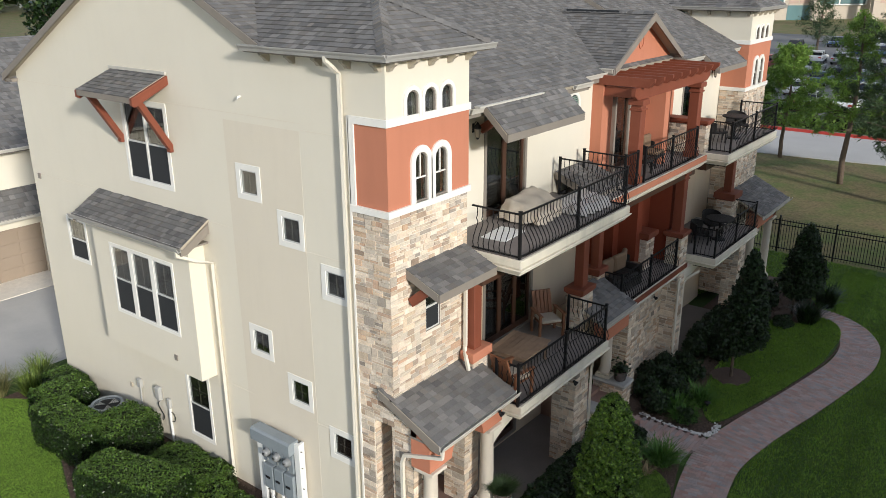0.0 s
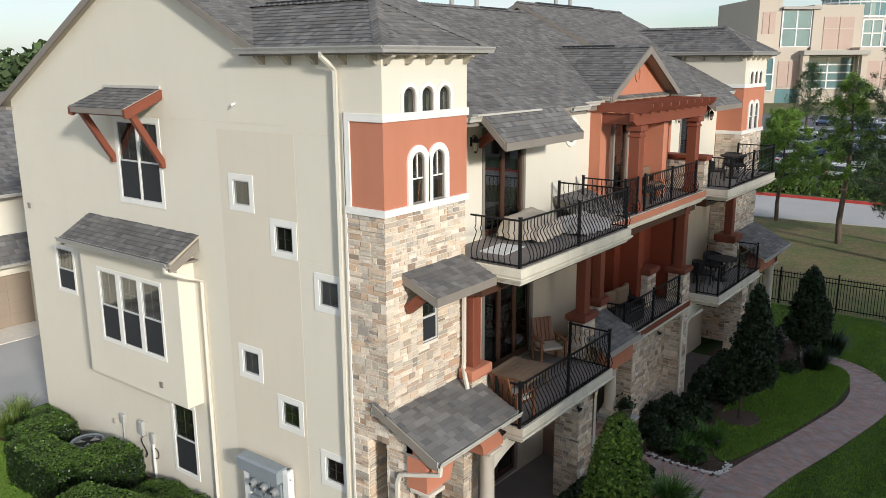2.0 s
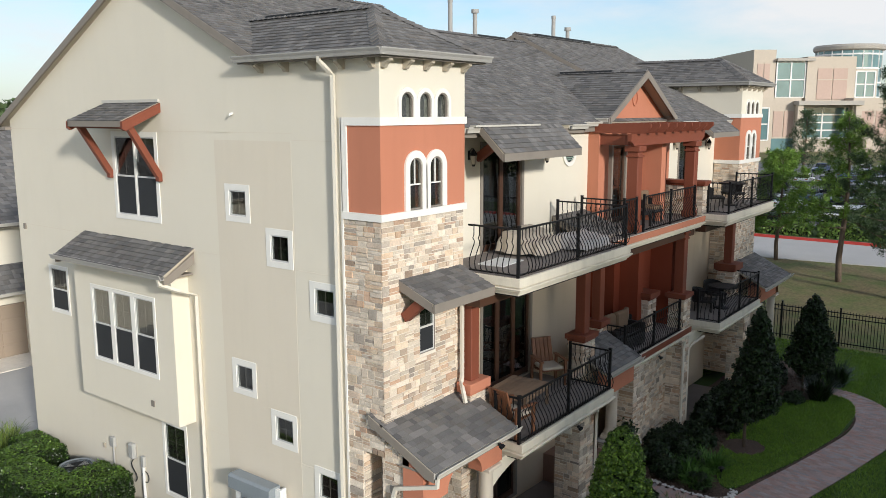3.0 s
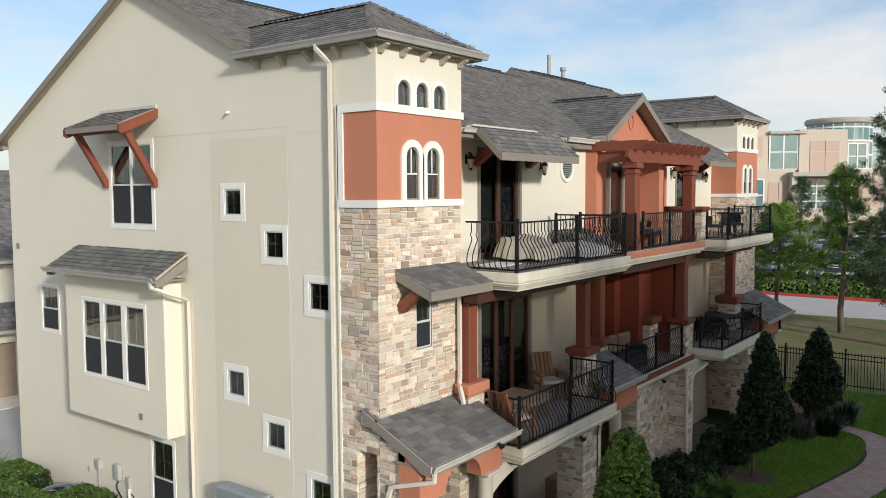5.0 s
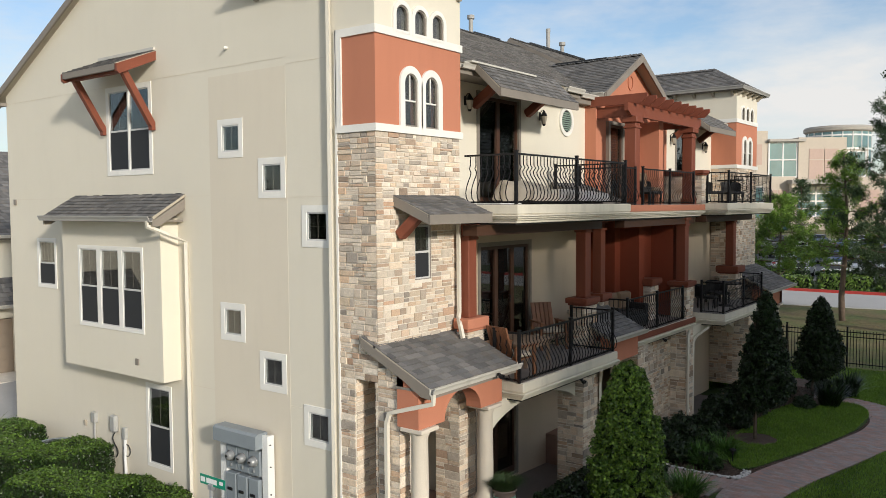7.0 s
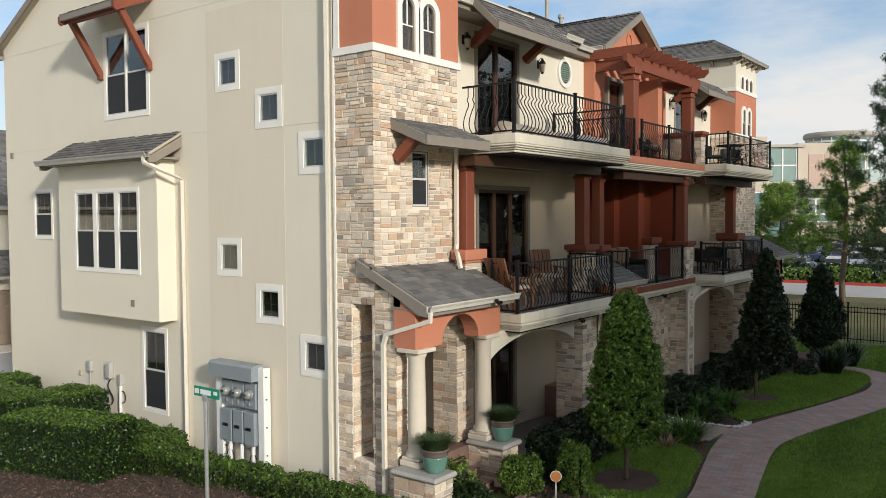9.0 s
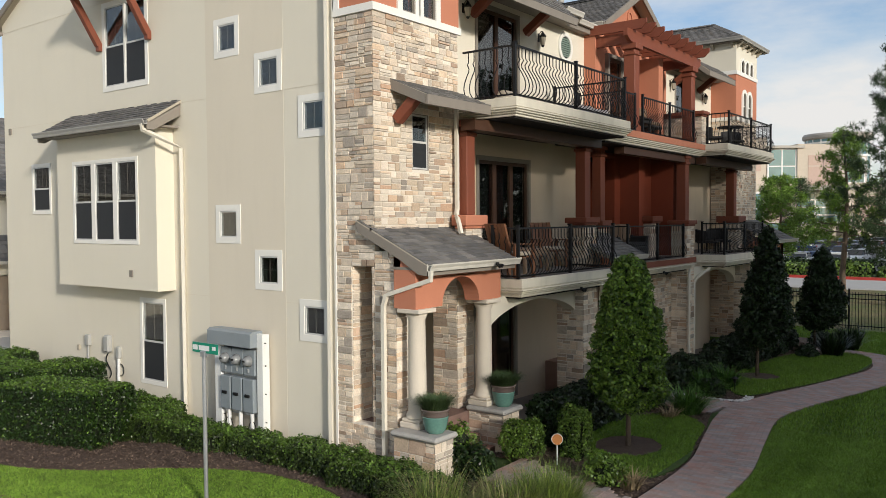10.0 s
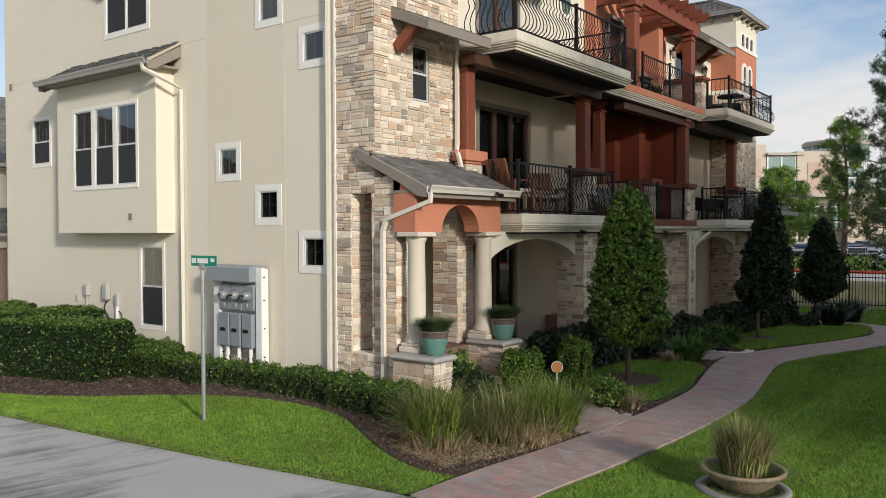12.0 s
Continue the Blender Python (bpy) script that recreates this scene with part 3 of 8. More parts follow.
for y in (6.02, 7.84):
    bracket(house, (-0.05, y, 8.22), (-0.66, y, 9.24), 0.12, RUST, 0.065)
    part("bracket_block", boxes((-0.09, 0.0, y - 0.065, y + 0.065, 8.1, 8.26)), RUST, house, bevel=0.01)
part("awning_beam", boxes((-0.74, -0.62, 5.97, 7.9, 9.18, 9.28)), RUST, house)
part("flashing", boxes((-0.04, 0.0, 5.92, 7.99, 9.70, 9.76)), GUTTER, house)

# back and far walls, closing the building
bm = bmesh.new()
box(bm, 0.2, 20.5, 12.15, 12.35, GB, 9.36)
box(bm, 20.3, 20.5, 0.1, 12.15, GB, 9.3)
prism(bm, [(20.3, 0.2, 9.3), (20.3, 12.35, 9.3), (20.3, 6.42, 12.1)], (0.2, 0, 0))
part("wall_rear", bm, CREAM, house)
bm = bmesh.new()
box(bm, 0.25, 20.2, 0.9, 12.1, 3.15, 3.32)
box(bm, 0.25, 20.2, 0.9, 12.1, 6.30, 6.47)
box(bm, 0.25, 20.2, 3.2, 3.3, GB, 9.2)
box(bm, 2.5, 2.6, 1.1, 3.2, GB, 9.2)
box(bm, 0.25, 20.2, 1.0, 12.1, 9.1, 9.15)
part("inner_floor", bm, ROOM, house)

# ---- main roofs ----
roof_plane(house, [(2.3, 0.25, 9.2), (7.5, 0.25, 9.2), (7.5, 2.7, roof_z(2.7)), (2.3, 2.7, roof_z(2.7))], 0.1, 11)
roof_plane(house, [(OVER, 2.7, roof_z(2.7)), (7.5, 2.7, roof_z(2.7)), (7.5, RIDGE, roof_z(RIDGE)), (OVER, RIDGE, roof_z(RIDGE))], 0.1, 17)
roof_plane(house, [(7.5, 12.7, roof_z(0.36)), (OVER, 12.7, roof_z(0.36)), (OVER, RIDGE, roof_z(RIDGE)), (7.5, RIDGE, roof_z(RIDGE))], 0.1, 12)
roof_plane(house, [(13.3, 0.25, 9.2), (18.1, 0.25, 9.2), (18.1, 2.7, roof_z(2.7)), (13.3, 2.7, roof_z(2.7))], 0.1, 13)
roof_plane(house, [(13.3, 2.7, roof_z(2.7)), (20.9, 2.7, roof_z(2.7)), (20.9, 5.9, roof_z(5.9)), (13.3, 5.9, roof_z(5.9))], 0.1, 18)
roof_plane(house, [(20.9, 12.7, 8.62), (13.3, 12.7, 8.62), (13.3, 5.9, roof_z(5.9)), (20.9, 5.9, roof_z(5.9))], 0.1, 14, course=0.3)
roof_plane(house, [(7.4, 0.62, 9.24), (13.3, 0.62, 9.24), (13.3, 5.52, 11.70), (7.4, 5.52, 11.70)], 0.1, 15)
roof_plane(house, [(13.3, 12.6, 8.2), (7.4, 12.6, 8.2), (7.4, 5.52, 11.70), (13.3, 5.52, 11.70)], 0.1, 16, course=0.3)
for a, b in (((OVER, RIDGE, roof_z(RIDGE) + 0.015), (7.5, RIDGE, roof_z(RIDGE) + 0.015)), ((13.3, 5.9, 12.04), (20.9, 5.9, 12.04)), ((7.4, 5.52, 11.72), (13.3, 5.52, 11.72))):
    ridge_cap_row(house, a, b)
# rake boards and the small gable ends where the high roofs start
for x, yr in ((OVER - 0.02, RIDGE), (7.46, RIDGE), (13.27, 5.9), (20.86, 5.9)):
    zb = roof_z(yr)
    for y0, za in ((2.75 if x < 0 or x > 20 else 0.25, None), (12.7, roof_z(0.36) if yr > 6 else 8.62)):
        za = roof_z(y0) if za is None else za
        bm = bmesh.new()
        prism(bm, [(x, y0, za), (x, yr, zb), (x, yr, zb - 0.16), (x, y0, za - 0.16)], (0.045, 0, 0))
        part("rake_board", bm, FASCIA, house)
for x in (7.3, 13.4):
    bm = bmesh.new()
    prism(bm, [(x, 0.4, 9.1), (x, 11.5, 9.1), (x, RIDGE if x < 10 else 5.9, 12.1 if x < 10 else 11.86)], (0.08, 0, 0))
    part("gable_end", bm, CREAM, house)
bm = bmesh.new()
box(bm, OVER + 0.02, 0.0, 12.3, 12.66, 9.08, 9.16)
box(bm, OVER + 0.02, 0.0, 12.62, 12.68, 9.06, 9.26)
part("eave_return", bm, FASCIA, house)
for x0, x1, y in ((2.66, 7.5, 0.29), (7.5, 9.05, 0.66), (13.4, 17.9, 0.29)):
    bm = bmesh.new()
    box(bm, x0, x1, y, y + 0.04, 9.0, 9.2 if y < 0.5 else 9.22)
    box(bm, x0, x1, y + 0.04, 0.9, 9.0, 9.03)
    part("eave_fascia", bm, FASCIA, house)
gutter(house, (2.66, 0.27, 9.2), (4.2, 0.27, 9.2), (0, -1, 0))
gutter(house, (6.7, 0.27, 9.2), (7.5, 0.27, 9.2), (0, -1, 0))
gutter(house, (7.45, 0.64, 9.24), (9.1, 0.64, 9.24), (0, -1, 0))
gutter(house, (13.4, 0.27, 9.2), (17.8, 0.27, 9.2), (0, -1, 0))
# roof vents and pipes
for x, y, z, h, cap in ((10.97, 6.8, 11.0, 1.95, 0), (12.3, 6.8, 11.0, 1.75, 1), (15.97, 6.0, 11.9, 0.92, 0), (17.0, 6.0, 11.9, 0.6, 1)):
    bm = bmesh.new()
    lathe(bm, [(0.07, -0.2), (0.07, h - 0.12), (0.12 if cap else 0.08, h - 0.12), (0.12 if cap else 0.08, h)], 14, (x, y, z))
    part("vent_pipe", bm, GREYGUT, house)
bm = bmesh.new()
for a, b in (((1.18, 2.0, 11.30), (1.18, 3.9, 11.30)), ((1.5, RIDGE, 12.37), (4.5, RIDGE, 12.37)), ((10.6, 5.52, 11.74), (12.0, 5.52, 11.74)), ((11.2, 1.4, 10.58), (11.2, 3.0, 10.58)), ((14.5, 5.9, 12.07), (18.5, 5.9, 12.07))):
    bm = bmesh.new()
    tube(bm, [a, b], 0.10, 4, 0.4)
    part("ridge_vent", bm, SCREEN, house, "dark ridge vent strip")


# ---- towers ----
def tower(x0, x1, seed, near):
    """A corner tower: terracotta band with paired arches, three small arches over it, stone base and hipped roof."""
    fm = plane_at((x0, 0, 0), (1, 0, 0), (0, -1, 0))
    w = x1 - x0
    k = w / 2.29
    a3 = [(0.50 * k + i * 0.475 * k, 0.82 * k + i * 0.475 * k) for i in range(3)]
    a2 = [(0.70 * k, 1.04 * k), (1.25 * k, 1.60 * k)]
    top, band, sill = 10.42, 9.27, 7.83
    bm = bmesh.new()
    fm_hi = plane_at((x0, 0, band), (1, 0, 0), (0, -1, 0))
    wall_panel(bm, fm_hi, w, top - band, [(a, b, 0.06, 0.54) for a, b in a3])
    for a, b in a3:
        spandrel(bm, fm_hi, a, b, 0.06, 0.54)
    back = 3.2 if near else 4.0
    box(bm, x0, x0 + 0.2, 0.2, 0.83, band, 9.3)
    box(bm, x0, x0 + 0.2, 0.2, back, 9.3, top)
    if not near:
        box(bm, x0, x0 + 0.2, 0.86, back, 8.5, 9.3)
    box(bm, x1 - 0.2, x1, 0.2, back, 8.9, top)
    part("tower_wall", bm, CREAM, house)
    for a, b in a3:
        arched_window(house, fm_hi, a, b, 0.06, 0.54, 0.075, bars=False)
    fm_lo = plane_at((x0, 0, sill), (1, 0, 0), (0, -1, 0))
    bm = bmesh.new()
    wall_panel(bm, fm_lo, w, band - sill, [(a, b, 0.0, 0.9) for a, b in a2])
    for a, b in a2:
        spandrel(bm, fm_lo, a, b, 0.0, 0.9)
    if near:
        box(bm, x0, x0 + 0.2, 0.2, 0.83, sill, band)
        box(bm, x1 - 0.2, x1, 0.2, 0.86, sill, band)
    else:
        box(bm, x0, x0 + 0.2, 0.2, 0.86, sill, band)
    part("tower_band", bm, ORANGE, house, "terracotta stucco band")
    for a, b in a2:
        arched_window(house, fm_lo, a, b, 0.0, 0.9, 0.12)
    # white string courses
    part("string_course", boxes((x0 - 0.03, x1 + 0.03, -0.03, 0.0, band, band + 0.13), (x0 - 0.03, x0, 0.0, 0.85, band, band + 0.13)), TRIM, house)
    part("string_course", boxes((x0 - 0.045, x1 + 0.02, -0.045, 0.0, sill - 0.10, sill + 0.02), (x0 - 0.045, x0, 0.0, 0.85, sill - 0.10, sill + 0.02)), TRIM, house)
    if near:
        part("corner_board", boxes((x0 - 0.03, x0, 0.72, 0.85, sill + 0.02, band)), TRIM, house)
    # stone below
    low = 3.75 if near else 3.4
    wins = [(0.95, 1.40, 5.28 - low, 6.22 - low)] if near else []
    bm = bmesh.new()
    fs = plane_at((x0, 0, low), (1, 0, 0), (0, -1, 0))
    wall_panel(bm, fs, w - 0.09, sill - 0.1 - low, wins)
    sm = plane_at((x0, 0.83, GB), (0, -1, 0), (-1, 0, 0))
    niche = [(0.83 - 0.50, 0.83 - 0.06, 1.15 - GB, 3.7 - GB)] if near else []
    if near:
        wall_panel(bm, sm, 0.83, low - 0.004 - GB, niche)
        wall_panel(bm, plane_at((x0, 0.83, low), (0, -1, 0), (-1, 0, 0)), 0.83 - 0.204, sill - 0.1 - low)
    else:
        wall_panel(bm, sm, 0.83 - 0.204, sill - 0.1 - GB)
    if not near:
        box(bm, x1 - 0.2, x1 - 0.004, 0.2, 0.9, GB, sill - 0.1)
        box(bm, x0, x1, 0, 0.2, GB, 3.4)
    st = part("stone_wall", bm, MORTAR, house, "ledge stone wall in cream, tan and grey")
    stone_face(st, fs, w - 0.05, sill - 0.1 - low, wins, seed, 260 if near else 0, (0.024, 0.0))
    stone_face(st, sm, 0.83, sill - 0.1 - GB, niche, seed + 1, 0)
    if near:
        sash_window(house, plane_at((x0 + 0.93, 0.02, 5.26), (1, 0, 0), (0, -1, 0)), 0.49, 0.98, 0.035, 2, 2, True, 1, mats=(FASCIA,), screen=True)
        part("jamb_backing", boxes((x0 + 0.204, x0 + 0.47, 0.503, 0.56, 1.15, 3.7), (x0 + 0.204, x0 + 0.47, 0.004, 0.057, 1.15, 3.7)), MORTAR, house)
        # jambs of the tall opening beside the porch
        for o, u, nn in (((0, 0.50, 1.15), (1, 0, 0), (0, -1, 0)), ((0.45, 0.06, 1.15), (-1, 0, 0), (0, 1, 0))):
            stone_face(st, plane_at(o, u, nn), 0.45, 2.55, (), seed + 5)
    # hipped roof with deep eaves
    e, za, ridge_y = 0.21, 10.45, 1.16
    xm, zr = (x0 + x1) / 2 + 0.03, 11.28
    bk = 4.4
    xr = x1 + 0.34
    roof_plane(house, [(x0 - e, -e, za), (xr, -e, za), (xm, ridge_y, zr)], 0.05, seed + 2, name="tower_roof")
    roof_plane(house, [(x0 - e, 2.75, za), (x0 - e, -e, za), (xm, ridge_y, zr), (xm, bk, zr)], 0.05, seed + 3, name="tower_roof")
    roof_plane(house, [(xr, -e, za), (xr, 2.75, za), (xm, bk, zr), (xm, ridge_y, zr)], 0.05, seed + 4, name="tower_roof")
    ridge_cap_row(house, (x0 - e, -e, za + 0.02), (xm, ridge_y, zr + 0.02))
    ridge_cap_row(house, (xr, -e, za + 0.02), (xm, ridge_y, zr + 0.02))
    ridge_cap_row(house, (xm, ridge_y, zr + 0.02), (xm, bk, zr + 0.02))
    side_end = 3.15
    for r in ((x0 - e + 0.02, xr - 0.02, -e + 0.02, 0.0), (x0 - e + 0.02, x0, 0.0, side_end), (x1, xr - 0.02, 0.0, side_end)):
        part("tower_soffit", boxes((*r, za - 0.12, za - 0.07)), FASCIA, house)
    for r in ((x0 - e, xr, -e - 0.012, -e + 0.02), (x0 - e - 0.012, x0 - e + 0.02, -e + 0.02, side_end), (xr - 0.02, xr + 0.012, -e + 0.02, side_end)):
        part("tower_fascia", boxes((*r, za - 0.13, za - 0.005)), FASCIA, house)
    gutter(house, (x0 - e - 0.09, -e - 0.012, za + 0.01), (xr + 0.09, -e - 0.012, za + 0.01), (0, -1, 0), GREYGUT)
    gutter(house, (x0 - e - 0.012, side_end + 0.05, za + 0.01), (x0 - e - 0.012, -e - 0.09, za + 0.01), (-1, 0, 0), GREYGUT)
    bm0 = [(0, 0, 0), (0, -0.19, 0), (0, -0.19, -0.06), (0, -0.10, -0.13), (0, -0.06, -0.20), (0, 0, -0.20)]
    for q in range(5):
        bm = bmesh.new()
        xq = x0 + 0.08 + q * (w - 0.16) / 4
        prism(bm, [(xq - 0.045, p[1], za - 0.12 + p[2] * 0.8) for p in bm0], (0.09, 0, 0))
        part("corbel", bm, SOFFIT, house)
    for q in range(5):
        bm = bmesh.new()
        yq = 0.12 + q * 0.66
        prism(bm, [(x0 + p[1], yq - 0.045, za - 0.12 + p[2] * 0.8) for p in bm0], (0, 0.09, 0))
        part("corbel", bm, SOFFIT, house)


tower(0.0, 2.29, 21, True)
tower(18.15, 20.5, 41, False)
downspout(house, [(-0.27, 1.05, 10.40), (-0.27, 1.05, 10.30), (-0.17, 0.98, 10.18), (-0.07, 0.95, 10.08), (-0.07, 0.95, 0.5)], 0.042)
bm = boxes((-0.03, 0.0, 0.83, 0.87, 0.5, 9.40))
part("corner_trim", bm, TRIM, house)


# ---- recessed front walls ----
RW = 0.85
fm = plane_at((2.29, RW, 6.47), (1, 0, 0), (0, -1, 0))
bm = bmesh.new()
wall_panel(bm, fm, 6.5, 2.7, [(4.02 - 2.29, 5.72 - 2.29, 0.05, 2.38)])
part("wall_front", bm, CREAM, house)
fm2 = plane_at((13.85, RW, 6.47), (1, 0, 0), (0, -1, 0))
bm = bmesh.new()
wall_panel(bm, fm2, 4.3, 2.7, [(1.0, 2.7, 0.05, 2.38)])
part("wall_front", bm, CREAM, house)
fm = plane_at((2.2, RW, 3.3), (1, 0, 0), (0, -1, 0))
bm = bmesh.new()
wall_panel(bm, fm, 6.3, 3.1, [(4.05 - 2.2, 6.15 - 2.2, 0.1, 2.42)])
part("wall_front", bm, CREAM_SHADED, house)
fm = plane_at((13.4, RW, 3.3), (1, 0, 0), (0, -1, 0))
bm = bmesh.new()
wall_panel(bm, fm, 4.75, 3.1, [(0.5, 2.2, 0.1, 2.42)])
part("wall_front", bm, CREAM_SHADED, house)
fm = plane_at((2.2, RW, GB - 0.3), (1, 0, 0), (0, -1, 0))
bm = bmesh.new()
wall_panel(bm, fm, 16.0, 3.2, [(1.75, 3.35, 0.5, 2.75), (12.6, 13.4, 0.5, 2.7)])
part("wall_front", bm, CREAM_SHADED, house)
bm = bmesh.new()
fm = plane_at((8.79, RW - 0.12, 6.47), (1, 0, 0), (0, -1, 0))
wall_panel(bm, fm, 5.06, 2.75, [(0.95, 1.85, 0.05, 2.2), (2.75, 3.6, 0.05, 2.2)], 0.3)
prism(bm, [(8.95, RW - 0.12, 9.22), (13.65, RW - 0.12, 9.22), (11.22, RW - 0.12, 10.46)], (0, 0.2, 0))
part("wall_centre", bm, ORANGE, house, "terracotta stucco centre bay")
for r in ((8.79, 9.35, RW - 0.30, RW - 0.12, 6.47, 9.2), (11.35, 11.65, -0.05, RW - 0.12, 6.5, 8.75), (12.55, 13.1, RW - 0.35, RW - 0.12, 6.5, 8.9)):
    part("pilaster", boxes(r), ORANGE, house)
bm = bmesh.new()
fm = plane_at((8.5, RW, 3.3), (1, 0, 0), (0, -1, 0))
wall_panel(bm, fm, 4.9, 3.1, [(0.35, 2.05, 0.08, 2.75)], 0.25)
box(bm, 8.75, 8.85, RW + 0.25, 2.2, 3.38, 6.05)
box(bm, 10.55, 10.65, RW + 0.25, 2.2, 3.38, 6.05)
wall_panel(bm, plane_at((8.85, 2.1, 3.38), (1, 0, 0), (0, -1, 0)), 1.7, 2.68, [(0.45, 1.25, 0.04, 2.25)], 0.15)
for r in ((10.9, 11.25, 0.3, RW, 3.4, 6.2), (11.25, 12.3, 0.55, RW, 3.4, 6.2), (12.3, 12.6, -0.1, RW, 3.4, 6.2)):
    part("pilaster", boxes(r), MAROON, house)
part("wall_balcony", bm, MAROON, house, "dark terracotta wall at the back of the balcony")
# pediment ring
bm = bmesh.new()
n = 28
ring(bm, [(0.17 * math.cos(2 * math.pi * k / n), 0.22 * math.sin(2 * math.pi * k / n)) for k in range(n)],
     [(0.125 * math.cos(2 * math.pi * k / n), 0.17 * math.sin(2 * math.pi * k / n)) for k in range(n)], 0, 0.03, plane_at((11.22, RW - 0.12, 9.85), (1, 0, 0), (0, -1, 0)))
part("pediment_ring", bm, ORANGE, house)
# centre gable roof
gp, ge = 10.56, 9.33
roof_plane(house, [(9.02, 3.6, ge), (9.02, 0.40, ge), (11.22, 0.40, gp), (11.22, 3.6, gp)], 0.06, 51, name="gable_roof")
roof_plane(house, [(13.42, 0.40, ge), (13.42, 3.6, ge), (11.22, 3.6, gp), (11.22, 0.40, gp)], 0.06, 52, name="gable_roof")
ridge_cap_row(house, (11.22, 0.40, gp + 0.02), (11.22, 3.3, gp + 0.02))
bm = bmesh.new()
for a, b in ((9.02, 11.22), (13.42, 11.22)):
    prism(bm, [(a, 0.36, ge + 0.01), (b, 0.36, gp + 0.01), (b, 0.36, gp - 0.19), (a, 0.36, ge - 0.16)], (0, 0.045, 0))
box(bm, 8.95, 9.03, 0.38, 0.9, ge - 0.16, ge - 0.02)
box(bm, 13.41, 13.49, 0.38, 0.9, ge - 0.16, ge - 0.02)
part("rake_board", bm, FASCIA, house)
gutter(house, (9.0, 0.9, ge + 0.0), (9.0, 0.40, ge + 0.0), (-1, 0, 0))


def glass_door(x0, x1, y, z0, z1, leaves=2):
    """A framed sliding door with brown stiles."""
    m = plane_at((x0, y, z0), (1, 0, 0), (0, -1, 0))
    w, h = x1 - x0, z1 - z0
    bm = bmesh.new()
    ring(bm, rect(-0.06, w + 0.06, -0.02, h + 0.06), rect(0.03, w - 0.03, 0.03, h - 0.03), -0.12, 0.02, m)
    d = part("door", bm, FASCIA, house, "tall glazed balcony door with brown stiles")
    for k in range(leaves):
        a, b = 0.03 + (w - 0.06) * k / leaves, 0.03 + (w - 0.06) * (k + 1) / leaves
        bm = bmesh.new()
        ring(bm, rect(a, b, 0.03, h - 0.03), rect(a + 0.06, b - 0.06, 0.16, h - 0.10), -0.10, -0.03, m)
        part("door_leaf", bm, WOOD_DOOR, d, "brown-stained door leaf")
        bm = bmesh.new()
        box(bm, a + 0.055, b - 0.055, -0.068, -0.06, 0.15, h - 0.095, m)
        part("pane", bm, GLASS, d).visible_shadow = False
        bm = bmesh.new()
        for q in range(26):
            z = 0.22 + (h - 0.36) * q / 26
            box(bm, a + 0.1, b - 0.1, -0.17, -0.155, z, z + (h - 0.36) / 26 * 0.75, m)
        part("blind", bm, SCREEN, d)
    bm = bmesh.new()
    tube(bm, [m @ Vector((w * 0.56, 0.0, 1.0)), m @ Vector((w * 0.56, 0.04, 1.02)), m @ Vector((w * 0.56, 0.04, 1.16)), m @ Vector((w * 0.56, 0.0, 1.18))], 0.012, 6)
    part("door_handle", bm, IRON, d)


glass_door(4.08, 5.66, RW, 6.54, 8.82)
glass_door(4.1, 6.1, RW, 3.42, 5.70, 3)
glass_door(14.9, 16.5, RW, 6.54, 8.82)
glass_door(13.95, 15.55, RW, 3.42, 5.70)
glass_door(9.78, 10.6, RW - 0.2, 6.54, 8.64, 1)
glass_door(11.58, 12.36, RW - 0.2, 6.54, 8.64, 1)
glass_door(9.30, 10.10, 2.1, 3.42, 5.62, 1)
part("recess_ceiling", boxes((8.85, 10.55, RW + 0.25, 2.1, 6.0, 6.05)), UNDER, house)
glass_door(3.98, 5.52, RW, 0.58, 2.78, 2)
glass_door(14.83, 15.57, RW, 0.58, 2.72, 1)

# round louvred vent
bm = bmesh.new()
n = 28
vm = plane_at((7.78, RW, 8.54), (1, 0, 0), (0, -1, 0))
circ = lambda r: [(r * math.cos(2 * math.pi * k / n), r * 1.05 * math.sin(2 * math.pi * k / n)) for k in range(n)]
ring(bm, circ(0.34), circ(0.25), 0, 0.045, vm)
vent = part("round_vent", bm, TRIM, house, "oval louvred gable vent with a white surround")
bm = bmesh.new()
prism(bm, [vm @ Vector((p[0], 0.004, p[1])) for p in circ(0.25)], (0, -0.006, 0))
part("vent_backing", bm, SCREEN, vent)
for k in range(9):
    z = -0.2 + k * 0.05
    half = 0.25 * math.sqrt(max(0.0, 1 - (z / 0.27) ** 2))
    bm = bmesh.new()
    box(bm, -half, half, 0.012, 0.03, z - 0.014, z + 0.014, vm)
    part("vent_slat", bm, material("verdigris_paint", (0.22, 0.30, 0.25), 0.6) if k == 0 else bpy.data.materials["verdigris_paint"], vent)


# ---- awnings on the front ----
def shed_awning(x0, x1, yb, zb, yf, zf, seed, braces, singles=True, drop=0.5):
    roof_plane(house, [(x0, yf, zf), (x1, yf, zf), (x1, yb, zb), (x0, yb, zb)], 0.05, seed, singles, name="awning_roof")
    bm = boxes((x0, x1, yf - 0.02, yf + 0.025, zf - 0.16, zf - 0.005))
    for x in (x0, x1 - 0.045):
        prism(bm, [(x - 0.004, yf + 0.03, zf), (x - 0.004, yb - 0.002, zb), (x - 0.004, yb - 0.002, zb - 0.17), (x - 0.004, yf + 0.03, zf - 0.15)], (0.05, 0, 0))
    part("awning_fascia", bm, FASCIA, house)
    for x, wall in braces:
        k = 0.62
        yh = wall + (yf - wall) * k
        zh = zb + (zf - zb) * ((yh - yb) / (yf - yb)) - 0.1
        bracket(house, (x, wall - 0.02, zh - drop), (x, yh, zh), 0.15, RUST, 0.085)


